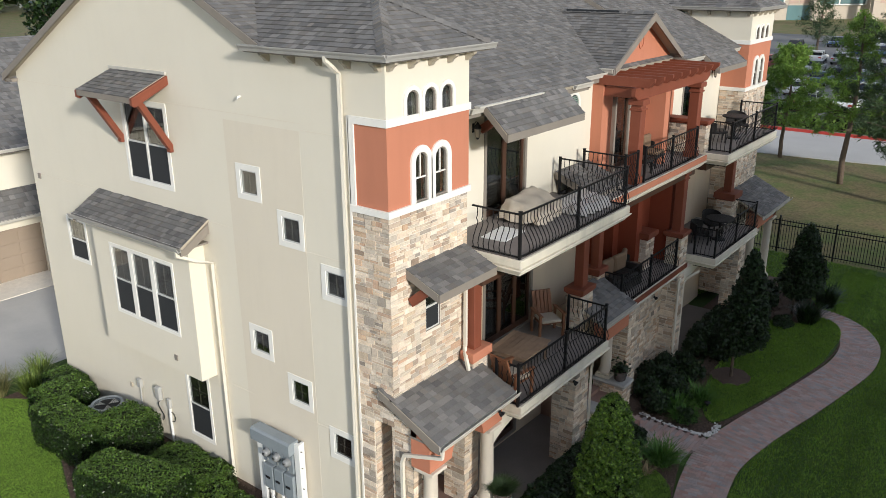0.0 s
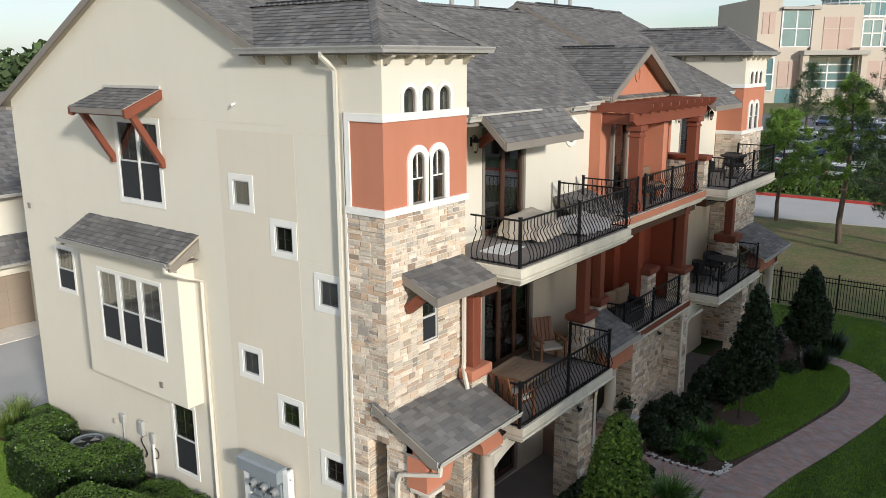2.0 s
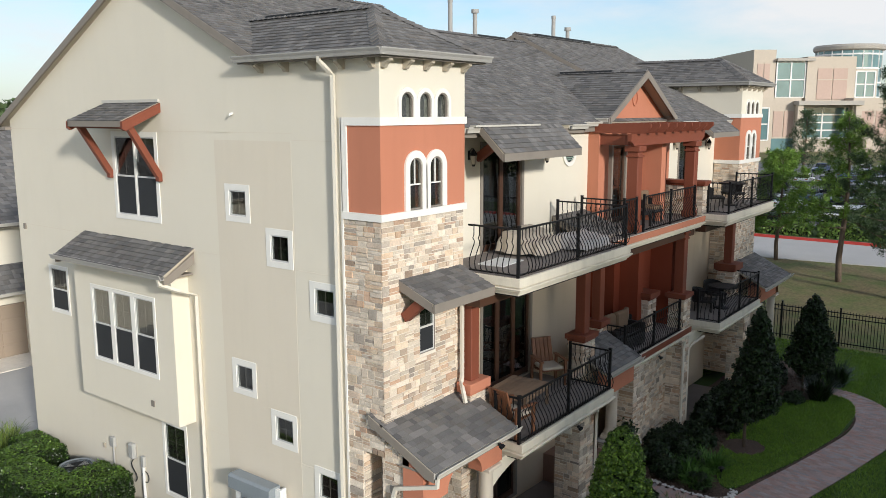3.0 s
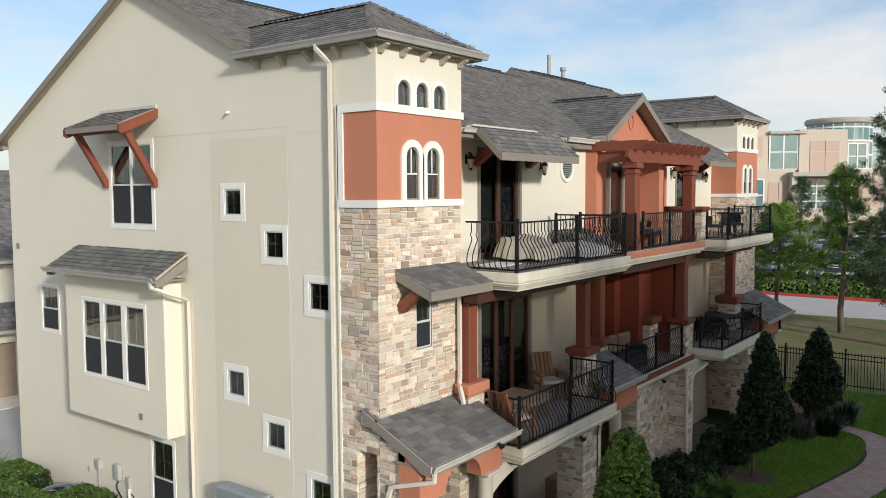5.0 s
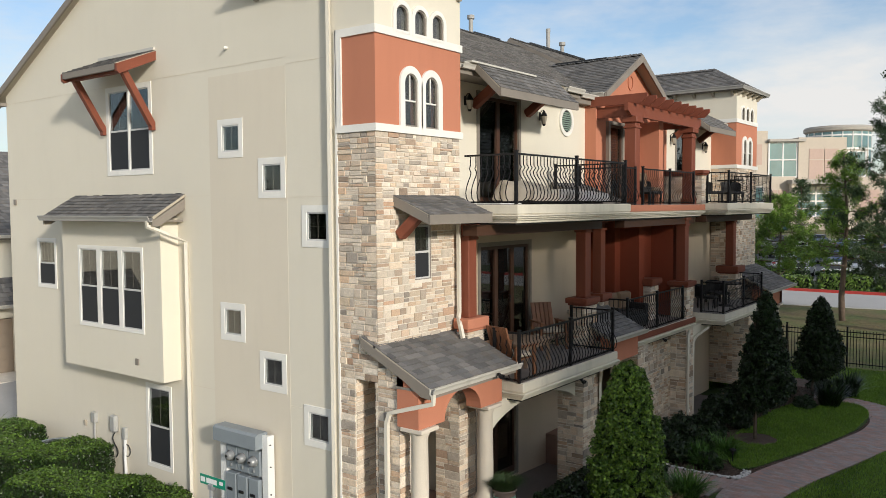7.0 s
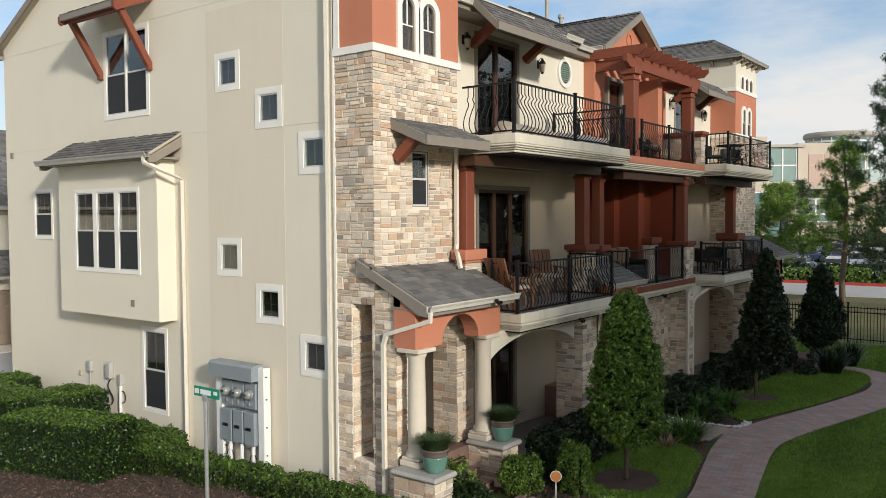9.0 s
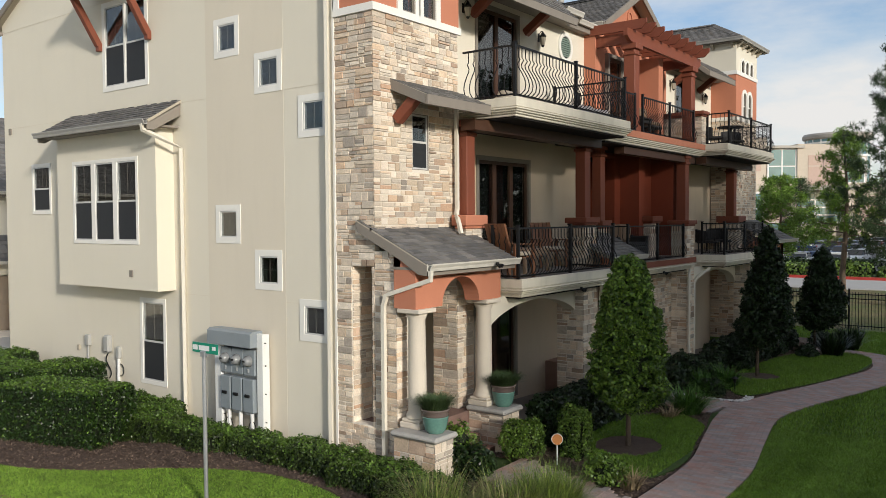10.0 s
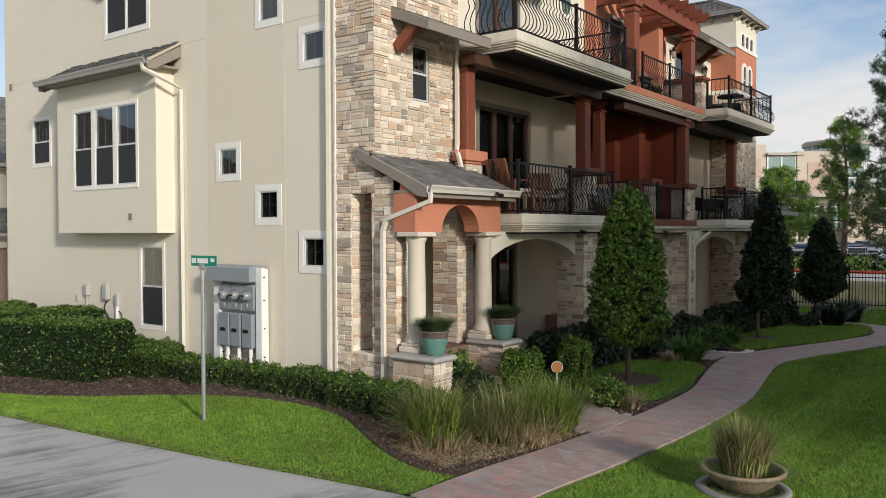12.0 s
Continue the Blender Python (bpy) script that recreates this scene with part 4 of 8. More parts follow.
shed_awning(0.40, 2.16, -0.0, 6.71, -0.75, 6.40, 61, [(0.52, -0.03)], drop=0.36)
shed_awning(3.05, 6.1, 0.22, 9.26, -0.36, 8.72, 62, [(3.9, RW), (5.95, RW)])
shed_awning(14.6, 17.05, 0.22, 9.26, -0.30, 8.86, 63, [(14.75, RW), (16.85, RW)], False)
shed_awning(7.0, 8.6, 0.80, 7.05, -0.30, 6.62, 64, [], False)
bm = boxes((2.8, 5.15, 0.10, 0.24, 9.20, 9.235))
part("flashing", bm, GUTTER, house)

# ---- balconies ----
def balcony(x0, x1, yf, yb, ztop, mat, ret=True, name="balcony_slab"):
    """A slab with a stepped cornice."""
    s = part(name, boxes((x0, x1, yf, yb, ztop - 0.17, ztop - 0.004)), mat, house, "painted balcony slab with a stepped cornice", bevel=0.01)
    for e, lo, hi in ((0.040, 0.215, 0.185), (-0.012, 0.185, 0.168), (0.012, 0.25, 0.215), (-0.025, 0.285, 0.25), (-0.06, 0.33, 0.285)):
        part("moulding", boxes((x0 - e, x1 + e, yf - e, yb, ztop - lo, ztop - hi)), mat, s, bevel=0.01)
    bm = boxes((x0 + 0.05, x1 - 0.05, yf + 0.05, yb - 0.02, ztop - 0.004, ztop + 0.004))
    part("balcony_floor", bm, FLOOR_DECK, s)
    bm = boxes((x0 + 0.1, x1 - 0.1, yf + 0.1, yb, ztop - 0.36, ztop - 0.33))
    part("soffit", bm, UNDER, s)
    return s


balcony(2.31, 6.98, -1.20, RW, 6.55, SLAB)
balcony(7.02, 13.3, -0.62, RW - 0.1, 6.52, SLAB)
balcony(13.42, 18.1, -1.24, RW, 6.55, SLAB)
balcony(2.44, 6.3, -1.22, RW, 3.40, SLAB)
balcony(8.2, 12.6, -0.62, RW, 3.37, SLAB)
balcony(13.25, 17.2, -1.26, RW, 3.40, SLAB)
bm = bmesh.new()
box(bm, 7.0, 13.32, -0.645, -0.624, 6.36, 6.516)
box(bm, 6.98, 7.016, -0.645, RW - 0.1, 6.36, 6.516)
part("fascia_band", bm, ORANGE, house)
bm = boxes((8.18, 12.62, -0.645, -0.624, 3.22, 3.366), (8.16, 8.196, -0.645, RW - 0.1, 3.22, 3.366))
part("fascia_band", bm, RUST, house)
# beams under the upper slabs: rust-brown wood, darkened in colour for the shade
for r in ((2.0, 6.9, -0.55, -0.25, 6.0, 6.19), (8.3, 13.0, -0.45, -0.2, 5.98, 6.15), (13.5, 18.0, -0.6, -0.3, 6.0, 6.19)):
    part("beam", boxes(r), WOOD_DOOR, house)


def rail_bar(bm, a, b, r):
    tube(bm, [a, b], r, 4)


def baluster_mesh():
    bm = bmesh.new()
    prof = [(0.0, 0.86), (0.0, 0.70), (0.035, 0.65), (-0.015, 0.58), (0.0, 0.52), (0.06, 0.43), (0.125, 0.31), (0.15, 0.21), (0.13, 0.115), (0.065, 0.055), (0.0, 0.04)]
    tube(bm, [(0, -p, q) for p, q in prof], 0.0095, 4)
    return mesh_of("baluster", bm, IRON)


BALUSTER = baluster_mesh()


def railing(line, z, posts, label="black wrought-iron balcony railing with bellied balusters", bare=False):
    """A railing along a line of plan points, seen from inside to the left; posts at the line's points and between."""
    r = thing("balcony_railing", label, "railing", group="balcony railings")
    for (x0, y0), (x1, y1), extra in zip(line, line[1:], posts):
        a, b = Vector((x0, y0, 0)), Vector((x1, y1, 0))
        d = (b - a).normalized()
        turn = math.atan2(d.y, d.x)
        bm = bmesh.new()
        rail_bar(bm, a + Vector((0, 0, z + 0.88)), b + Vector((0, 0, z + 0.88)), 0.023)
        part("top_rail", bm, IRON, r)
        bm = bmesh.new()
        rail_bar(bm, a + Vector((0, 0, z + 0.045)), b + Vector((0, 0, z + 0.045)), 0.02)
        part("bottom_rail", bm, IRON, r)
        n = int((b - a).length / 0.118)
        for k in range(1, n):
            ob = new("baluster", BALUSTER)
            ob.parent = r
            p = a + (b - a) * (k / n)
            ob.matrix_basis = Matrix.Translation((p.x, p.y, z)) @ Matrix.Rotation(turn, 4, "Z")
        for k in range(1 if bare and (x0, y0) == line[0] else 0, extra + 1):
            p = a + (b - a) * (k / (extra + 1))
            bm = boxes((p.x - 0.026, p.x + 0.026, p.y - 0.026, p.y + 0.026, z - 0.005, z + 0.925))
            box(bm, p.x - 0.033, p.x + 0.033, p.y - 0.033, p.y + 0.033, z + 0.925, z + 0.945)
            part("post", bm, IRON, r)
    x, y = line[-1]
    bm = boxes((x - 0.026, x + 0.026, y - 0.026, y + 0.026, z - 0.005, z + 0.925))
    part("post", bm, IRON, r)
    return r


railing([(2.38, -0.03), (2.38, -1.12), (6.85, -1.12), (6.85, 0.6)], 6.55, [0, 1, 0], bare=True)
railing([(9.2, -0.52), (12.7, -0.52)], 6.52, [1])
railing([(8.05, 0.6), (8.05, -0.52), (8.75, -0.52)], 6.52, [0, 0])
railing([(13.75, -0.55), (13.75, -1.16), (18.02, -1.16), (18.02, 0.0)], 6.55, [0, 1, 0])
railing([(2.44, -0.62), (2.44, -1.14), (6.22, -1.14), (6.22, -0.15)], 3.40, [0, 1, 0])
railing([(8.3, 0.3), (8.3, -0.54), (11.9, -0.54)], 3.37, [0, 1])
railing([(13.35, -0.55), (13.35, -1.18), (17.1, -1.18), (17.1, 0.0)], 3.40, [0, 1, 0])


# ---- posts, piers and caps ----
def stone_pier(x0, x1, y0, y1, z0, z1, seed):
    bm = boxes((x0, x1, y0, y1, z0, z1))
    p = part("pier", bm, MORTAR, house, "ledge stone pier")
    stone_face(p, plane_at((x0, y0, z0), (1, 0, 0), (0, -1, 0)), x1 - x0, z1 - z0, (), seed, 0, (0.024, 0.024))
    stone_face(p, plane_at((x0, y1, z0), (0, -1, 0), (-1, 0, 0)), y1 - y0, z1 - z0, (), seed + 1)
    stone_face(p, plane_at((x1, y0, z0), (0, 1, 0), (1, 0, 0)), y1 - y0, z1 - z0, (), seed + 2)
    return p


def pier_cap(x0, x1, y0, y1, z0, z1, mat=ORANGE):
    bm = boxes((x0 - 0.10, x1 + 0.10, y0 - 0.10, y1 + 0.10, z0 + 0.05, z1), (x0 - 0.06, x1 + 0.06, y0 - 0.06, y1 + 0.06, z0, z0 + 0.05))
    part("pier_cap", bm, mat, house, bevel=0.012)


def post(x0, x1, y0, y1, z0, z1, mat=RUST):
    bm = boxes((x0, x1, y0, y1, z0, z1), (x0 - 0.03, x1 + 0.03, y0 - 0.03, y1 + 0.03, z1 - 0.28, z1 - 0.22), (x0 - 0.05, x1 + 0.05, y0 - 0.05, y1 + 0.05, z1 - 0.12, z1))
    part("post", bm, mat, house, bevel=0.01)


stone_pier(2.04, 2.54, -0.31, 0.0, 3.42, 4.28, 70)
pier_cap(2.05, 2.52, -0.29, -0.16, 4.28, 4.52)
post(2.13, 2.38, -0.28, -0.10, 4.52, 6.2, RUST)
stone_pier(6.32, 6.88, -0.42, -0.03, 3.40, 4.30, 73)
pier_cap(6.36, 6.84, -0.40, -0.07, 4.30, 4.47, RUST)
post(6.48, 6.74, -0.36, -0.12, 4.47, 6.2)
stone_pier(8.0, 8.36, 0.0, 0.3, 3.37, 4.2, 76)
pier_cap(8.02, 8.34, 0.02, 0.28, 4.2, 4.4, RUST)
post(8.06, 8.30, 0.04, 0.26, 4.4, 6.2)
stone_pier(12.15, 12.65, -0.55, -0.1, 0.0, 4.22, 79)
pier_cap(12.17, 12.63, -0.53, -0.12, 4.22, 4.38, RUST)
post(12.26, 12.54, -0.46, -0.2, 4.38, 6.2)
stone_pier(11.2, 11.7, 0.1, 0.5, 3.37, 4.3, 82)
pier_cap(11.2, 11.7, 0.1, 0.5, 4.3, 4.5, RUST)
stone_pier(16.9, 17.5, -0.42, 0.1, 3.40, 4.25, 85)
pier_cap(16.9, 17.5, -0.42, 0.1, 4.25, 4.5, RUST)
post(17.08, 17.36, -0.28, -0.02, 4.5, 6.2)
stone_pier(13.4, 13.72, -0.5, RW, 6.55, 7.35, 88)
pier_cap(13.4, 13.72, -0.5, RW - 0.12, 7.35, 7.5, RUST)
# ground-floor piers
stone_pier(5.15, 5.75, -1.0, -0.4, 0.2, 3.05, 91)
stone_pier(8.9, 9.5, -0.55, 0.0, 0.1, 3.05, 94)
stone_pier(9.5, 12.15, -0.1, 0.1, 0.1, 3.05, 97)
stone_pier(16.4, 17.0, -1.0, -0.5, 0.0, 3.05, 100)

# arched openings of the ground floor
def arch_screen(x0, x1, y, z0, z1, rise, power=0.5, mat=CREAM):
    """A beam with an arched underside; power 0.5: half an ellipse, 1: a flat segment."""
    bm = bmesh.new()
    n = 20
    pts = [(x0 + (x1 - x0) * k / n, z0 + rise * max(0.0, 1 - (2 * k / n - 1) ** 2) ** power) for k in range(n + 1)]
    for (a, za), (b, zb) in zip(pts, pts[1:]):
        prism(bm, [(a, y, za), (a, y, z1), (b, y, z1), (b, y, zb)], (0, 0.25, 0))
    part("arch", bm, mat, house)


arch_screen(2.02, 5.15, -0.82, 2.58, 3.08, 0.36, 0.8)
arch_screen(12.67, 16.38, -0.55, 2.4, 3.08, 0.5)

# ---- pergola over the centre balcony ----
pg = thing("pergola", "rust-brown painted wooden pergola over the balcony", "pergola", (0, 0, 0))
for x in (8.78, 12.62):
    bm = boxes((x + 0.05, x + 0.33, -0.48, -0.20, 6.52, 8.52), (x + 0.02, x + 0.36, -0.51, -0.17, 8.38, 8.43), (x - 0.01, x + 0.39, -0.54, -0.14, 8.52, 8.66), (x + 0.02, x + 0.36, -0.51, -0.17, 6.52, 6.70))
    part("post", bm, RUST, pg, bevel=0.012)
bm = bmesh.new()
prism(bm, [(8.45, -0.46, 8.78), (8.45, -0.46, 8.96), (13.42, -0.46, 8.96), (13.42, -0.46, 8.78), (13.22, -0.46, 8.67), (8.65, -0.46, 8.67)], (0, 0.1, 0))
part("beam", bm, RUST, pg)
for x in (8.85, 12.85):
    bm = boxes((x, x + 0.1, -0.36, 0.55, 8.67, 8.93))
    part("side_beam", bm, RUST, pg)
for k in range(9):
    x = 8.75 + k * 0.545
    bm = bmesh.new()
    prism(bm, [(x, 0.72, 8.96), (x, 0.72, 9.19), (x, -0.80, 9.19), (x, -0.80, 9.10), (x, -0.66, 8.962)], (0.07, 0, 0))
    part("rafter", bm, RUST, pg)

# ---- entrance porch ----
stone_wing = plane_at((0, 0.0, 0.55), (0, -1, 0), (-1, 0, 0))
bm = boxes((0.0, 0.22, -0.44, 0.0, 0.5, 3.95), (0.0, 2.2, 0.0, 0.2, 3.70, 3.76))
wing = part("porch_wall", bm, MORTAR, house, "ledge stone wall beside the porch")
stone_face(wing, stone_wing, 0.44, 3.4, (), 110)
stone_face(wing, plane_at((0.0, -0.44, 0.55), (1, 0, 0), (0, -1, 0)), 0.22, 3.2, (), 111, 0, (0.024, 0.024))
stone_face(wing, plane_at((-0.0, 0.83, 0.5), (0, -1, 0), (-1, 0, 0)), 1.27, 0.62, (), 112)
stone_pier(1.75, 2.2, -0.33, 0.2, 1.15, 3.72, 113)
bm = bmesh.new()
pm = plane_at((-0.06, -0.87, 3.08), (1, 0, 0), (0, -1, 0))
wall_panel(bm, pm, 2.35, 0.64, [(0.67, 1.69, 0.0, 0.46)], 0.3)
n = 16
pts = [(1.18 + 0.51 * math.cos(math.pi * k / n), 0.02 + 0.42 * math.sin(math.pi * k / n)) for k in range(n + 1)]
for (a, za), (b, zb) in zip(pts, pts[1:]):
    prism(bm, [pm @ Vector(p) for p in ((a, 0, za), (a, 0, 0.47), (b, 0, 0.47), (b, 0, zb))], (0, 0.3, 0))
box(bm, -0.06, 0.24, -0.57, -0.44, 3.08, 3.96)
prism(bm, [(-0.06, -0.87, 3.72), (-0.06, -0.44, 3.72), (-0.06, -0.44, 3.96), (-0.06, -0.87, 3.78)], (0.25, 0, 0))
box(bm, 1.99, 2.29, -0.57, -0.1, 3.08, 3.9)
part("porch_beam", bm, ORANGE, house, "terracotta porch beam with a round arch")
roof_plane(house, [(-0.09, -1.12, 3.77), (2.36, -1.12, 3.77), (2.36, 0.02, 4.31), (-0.09, 0.02, 4.31)], 0.06, 120, True, name="porch_roof")
roof_plane(house, [(-0.09, -0.02, 4.29), (0.0, -0.02, 4.29), (0.0, 0.29, 4.43), (-0.09, 0.29, 4.43)], 0.06, 121, True, name="porch_roof")
bm = bmesh.new()
prism(bm, [(-0.10, -1.12, 3.75), (-0.10, 0.29, 4.41), (-0.10, 0.29, 4.26), (-0.10, -0.62, 3.82), (-0.10, -0.95, 3.62), (-0.10, -1.12, 3.60)], (0.05, 0, 0))
prism(bm, [(2.33, -1.12, 3.75), (2.33, 0.0, 4.28), (2.33, 0.0, 4.12), (2.33, -1.12, 3.60)], (0.04, 0, 0))
box(bm, -0.07, 2.34, -1.10, -0.4, 3.68, 3.72)
box(bm, -0.07, 2.34, -1.12, -1.08, 3.60, 3.72)
part("porch_fascia", bm, FASCIA, house)
gutter(house, (-0.10, -1.12, 3.78), (2.42, -1.12, 3.78), (0, -1, 0))
downspout(house, [(-0.07, -1.17, 3.68), (-0.07, -1.17, 3.54), (-0.08, -0.42, 3.31), (-0.08, -0.30, 3.27), (-0.08, -0.24, 3.1), (-0.08, -0.24, 0.75)], 0.045)


def column(x, y, z0, z1, r=0.142):
    bm = bmesh.new()
    lathe(bm, [(r * 1.28, 0.13), (r * 1.3, 0.17), (r * 1.05, 0.24), (r, 0.3), (r * 1.02, (z1 - z0) * 0.4), (r * 0.93, z1 - z0 - 0.18), (r * 1.12, z1 - z0 - 0.12), (r * 1.2, z1 - z0 - 0.07)], 24, (x, y, z0))
    c = part("column", bm, COLUMN, house, "smooth cast-stone porch column", smooth=True)
    part("column_base", boxes((x - 0.20, x + 0.20, y - 0.20, y + 0.20, z0, z0 + 0.09), (x - 0.18, x + 0.18, y - 0.18, y + 0.18, z0 + 0.092, z0 + 0.14)), COLUMN, c, bevel=0.012)
    part("capital", boxes((x - 0.22, x + 0.22, y - 0.22, y + 0.22, z1 - 0.07, z1)), COLUMN, c, bevel=0.012)


column(0.15, -0.72, 1.24, 3.08)
column(1.98, -0.72, 1.25, 3.08)
# plinths, porch floor and steps
for x0, x1, y0, zt, s in ((-0.27, 0.24, -1.40, 1.24, 130), (1.72, 2.28, -1.30, 1.25, 135)):
    stone_pier(x0 + 0.05, x1 - 0.05, y0 + 0.05, -0.55, 0.3, zt - 0.09, s)
    bm = boxes((x0 - 0.03, x1 + 0.03, y0 - 0.03, -0.52, zt - 0.09, zt))
    part("cap_stone", bm, CAPSTONE, house, "weathered grey cap stone", bevel=0.035)
BRICKP = material("brick_paver_step", (0.27, 0.15, 0.115), 0.85, 0.15, 5.0, 50.0, 0.3, island=0.25, tint=[(0.20, 0.12, 0.10), (0.30, 0.19, 0.15)])
bm = boxes((0.2, 2.25, -0.55, 0.85, 0.3, 1.15))
part("porch_floor", bm, BRICKP, house)
for k in range(4):
    z = 1.15 - 0.165 * (k + 0.0)
    for q in range(6):
        bm = boxes((0.40 + q * 0.213, 0.40 + (q + 1) * 0.213 - 0.008, -0.55 - 0.3 * k, -0.55 - 0.3 * (k - 1) - 0.01, z - 0.19, z - 0.165))
        part("step_paver", bm, BRICKP, house)
    bm = boxes((0.40, 1.68, -0.56 - 0.3 * k + 0.02, -0.55 - 0.3 * (k - 1) - 0.02, 0.3, z - 0.185))
    part("step", bm, BRICKP, house)
bm = boxes((0.35, 1.9, 0.9, 0.95, 1.15, 3.5))
part("porch_back_wall", bm, CREAM, house)
bm = boxes((0.7, 1.6, 0.87, 0.9, 1.16, 3.2), (0.78, 1.15, 0.855, 0.87, 1.3, 2.1), (0.78, 1.52, 0.855, 0.87, 2.2, 3.1))
part("front_door", bm, WOOD_DOOR, house, "dark brown panelled front door")
# second porch roof, between the units, and the one at the far tower
roof_plane(house, [(6.5, -0.95, 3.62), (8.3, -0.95, 3.62), (8.3, 0.1, 4.15), (6.5, 0.1, 4.15)], 0.06, 122, name="porch_roof")
gutter(house, (6.5, -0.96, 3.62), (8.35, -0.96, 3.62), (0, -1, 0))
bm = boxes((6.75, 8.2, -0.85, -0.6, 3.0, 3.58))
part("porch_beam", bm, ORANGE, house)
roof_plane(house, [(17.6, -1.3, 3.7), (20.6, -1.3, 3.7), (20.6, 0.0, 4.35), (17.6, 0.0, 4.35)], 0.06, 123, name="porch_roof")
gutter(house, (17.5, -1.31, 3.71), (20.7, -1.31, 3.71), (0, -1, 0))
bm = boxes((17.9, 20.5, -0.95, -0.65, 3.0, 3.66), (20.2, 20.5, -0.95, 0.0, 3.0, 3.75))
part("porch_beam", bm, ORANGE, house)
for x, seed in ((18.2, 140), (20.2, 143)):
    column(x, -0.8, 0.6, 3.0)
for x0, x1 in ((6.35, 6.80), (7.95, 8.50)):
    stone_pier(x0 + 0.05, x1 - 0.05, -0.92, -0.05, 0.15, 1.27, 150 + round(x0))
    part("cap_stone", boxes((x0 - 0.03, x1 + 0.03, -1.0, 0.0, 1.27, 1.36)), CAPSTONE, house, "weathered grey cap stone", bevel=0.03)
    column((x0 + x1) / 2, -0.28, 1.36, 3.0)
for k in range(4):
    part("step", boxes((6.83, 7.92, -1.5 + 0.3 * k, -1.2 + 0.3 * k, 0.15, 0.55 + 0.165 * k)), BRICKP, house, bevel=0.01)
part("porch_floor", boxes((6.83, 7.92, -0.30, 0.85, 0.2, 1.14)), BRICKP, house)
# downspouts of the lower storeys
downspout(house, [(2.05, -0.12, 6.55), (2.05, -0.12, 4.62), (2.0, -0.14, 4.52), (1.88, -0.26, 4.44), (1.86, -0.30, 4.36), (1.86, -0.34, 4.20)], 0.042)
downspout(house, [(5.6, -1.18, 3.1), (5.75, -1.1, 2.95), (5.82, -1.05, 2.8), (5.82, -1.05, 0.4)], 0.04)
downspout(house, [(12.05, -0.68, 3.05), (12.02, -0.66, 2.9), (12.02, -0.66, 0.3)], 0.04)
downspout(house, [(13.0, -0.9, 3.05), (12.78, -0.62, 2.8), (12.72, -0.55, 2.65), (12.72, -0.55, 0.3)], 0.04)


def lantern(x, y, z):
    """A wall lantern: back plate, arm, roof and glazed cage."""
    l = thing("wall_lantern", "black wall lantern with a glazed cage beside the balcony door", "lantern", (x, y, z), group="wall lanterns")
    bm = boxes((-0.05, 0.05, -0.02, 0, -0.12, 0.14))
    tube(bm, [(0, -0.01, 0.1), (0, -0.10, 0.2), (0, -0.16, 0.19)], 0.012, 6)
    part("back_plate", bm, IRON, l)
    bm = bmesh.new()
    lathe(bm, [(0.03, -0.30), (0.05, -0.26), (0.10, 0.02), (0.115, 0.03), (0.05, 0.13), (0.015, 0.19)], 6, (0, -0.16, 0))
    part("cage", bm, IRON, l)
    bm = bmesh.new()
    lathe(bm, [(0.062, -0.24), (0.106, 0.0)], 6, (0, -0.16, 0))
    part("lantern_glass", bm, BLIND, l)
    l.scale = (0.72, 0.72, 0.72)
    return l


for x, z in ((3.62, 8.62), (6.55, 8.55), (14.45, 8.55), (17.3, 8.45)):
    lantern(x, RW, z)


def floodlight(x, y, z):
    """A small black two-headed outdoor floodlight under an eave."""
    f = thing("floodlight", "small black outdoor floodlight under the eave", "lamp", (x, y, z), group="small floodlights")
    part("mount", boxes((-0.05, 0.05, -0.03, 0.03, -0.02, 0.06)), IRON, f, bevel=0.008)
    for q in (-1, 1):
        bm = bmesh.new()
        tube(bm, [(0.03 * q, -0.02, 0.0), (0.055 * q, -0.06, -0.02), (0.07 * q, -0.13, -0.05)], [0.02, 0.045, 0.055], 10)
        part("lamp_head", bm, IRON, f)
    f.scale = (0.6, 0.6, 0.6)


floodlight(1.62, -1.25, 3.70)
floodlight(4.55, -1.27, 3.08)
floodlight(10.2, -0.68, 3.06)


# ---- ground, lawns, beds, path ----
def gh(x, y):
    return 0.5 - 0.5 * min(1.0, max(0.0, (x - 4) / 14))


GRASS = material("lawn_soil", (0.050, 0.085, 0.016), 0.95, 0.3, 0.7, 60.0, 0.6, tint=[(0.035, 0.068, 0.013)])
DRY = material("dry_grass", (0.190, 0.148, 0.068), 0.95, 0.50, 0.45, 7.0, 0.8, tint=[(0.090, 0.108, 0.030)])
MULCH = material("bark_mulch", (0.115, 0.076, 0.056), 0.95, 0.45, 3.0, 45.0, 1.0, tint=[(0.070, 0.046, 0.035)])
PAVER = material("red_grey_paver", (0.35, 0.235, 0.20), 0.85, 0.15, 3.0, 60.0, 0.25, island=0.12,
                 tint=[(0.325, 0.27, 0.25), (0.375, 0.225, 0.19), (0.285, 0.262, 0.255), (0.37, 0.24, 0.205), (0.33, 0.285, 0.265)])
SAND = material("joint_sand", (0.17, 0.135, 0.115), 0.95, 0.2, 4.0, 60.0, 0.3)
STREETC = material("tyre_marked_concrete", (0.47, 0.46, 0.44), 0.85, 0.12, 0.5, 35.0, 0.15, tint=[(0.41, 0.40, 0.385)])
ASPHALT = material("asphalt", (0.16, 0.158, 0.155), 0.9, 0.2, 0.3, 30.0, 0.2)
ROADC = material("road_concrete", (0.43, 0.415, 0.40), 0.85, 0.12, 0.3, 20.0, 0.1)
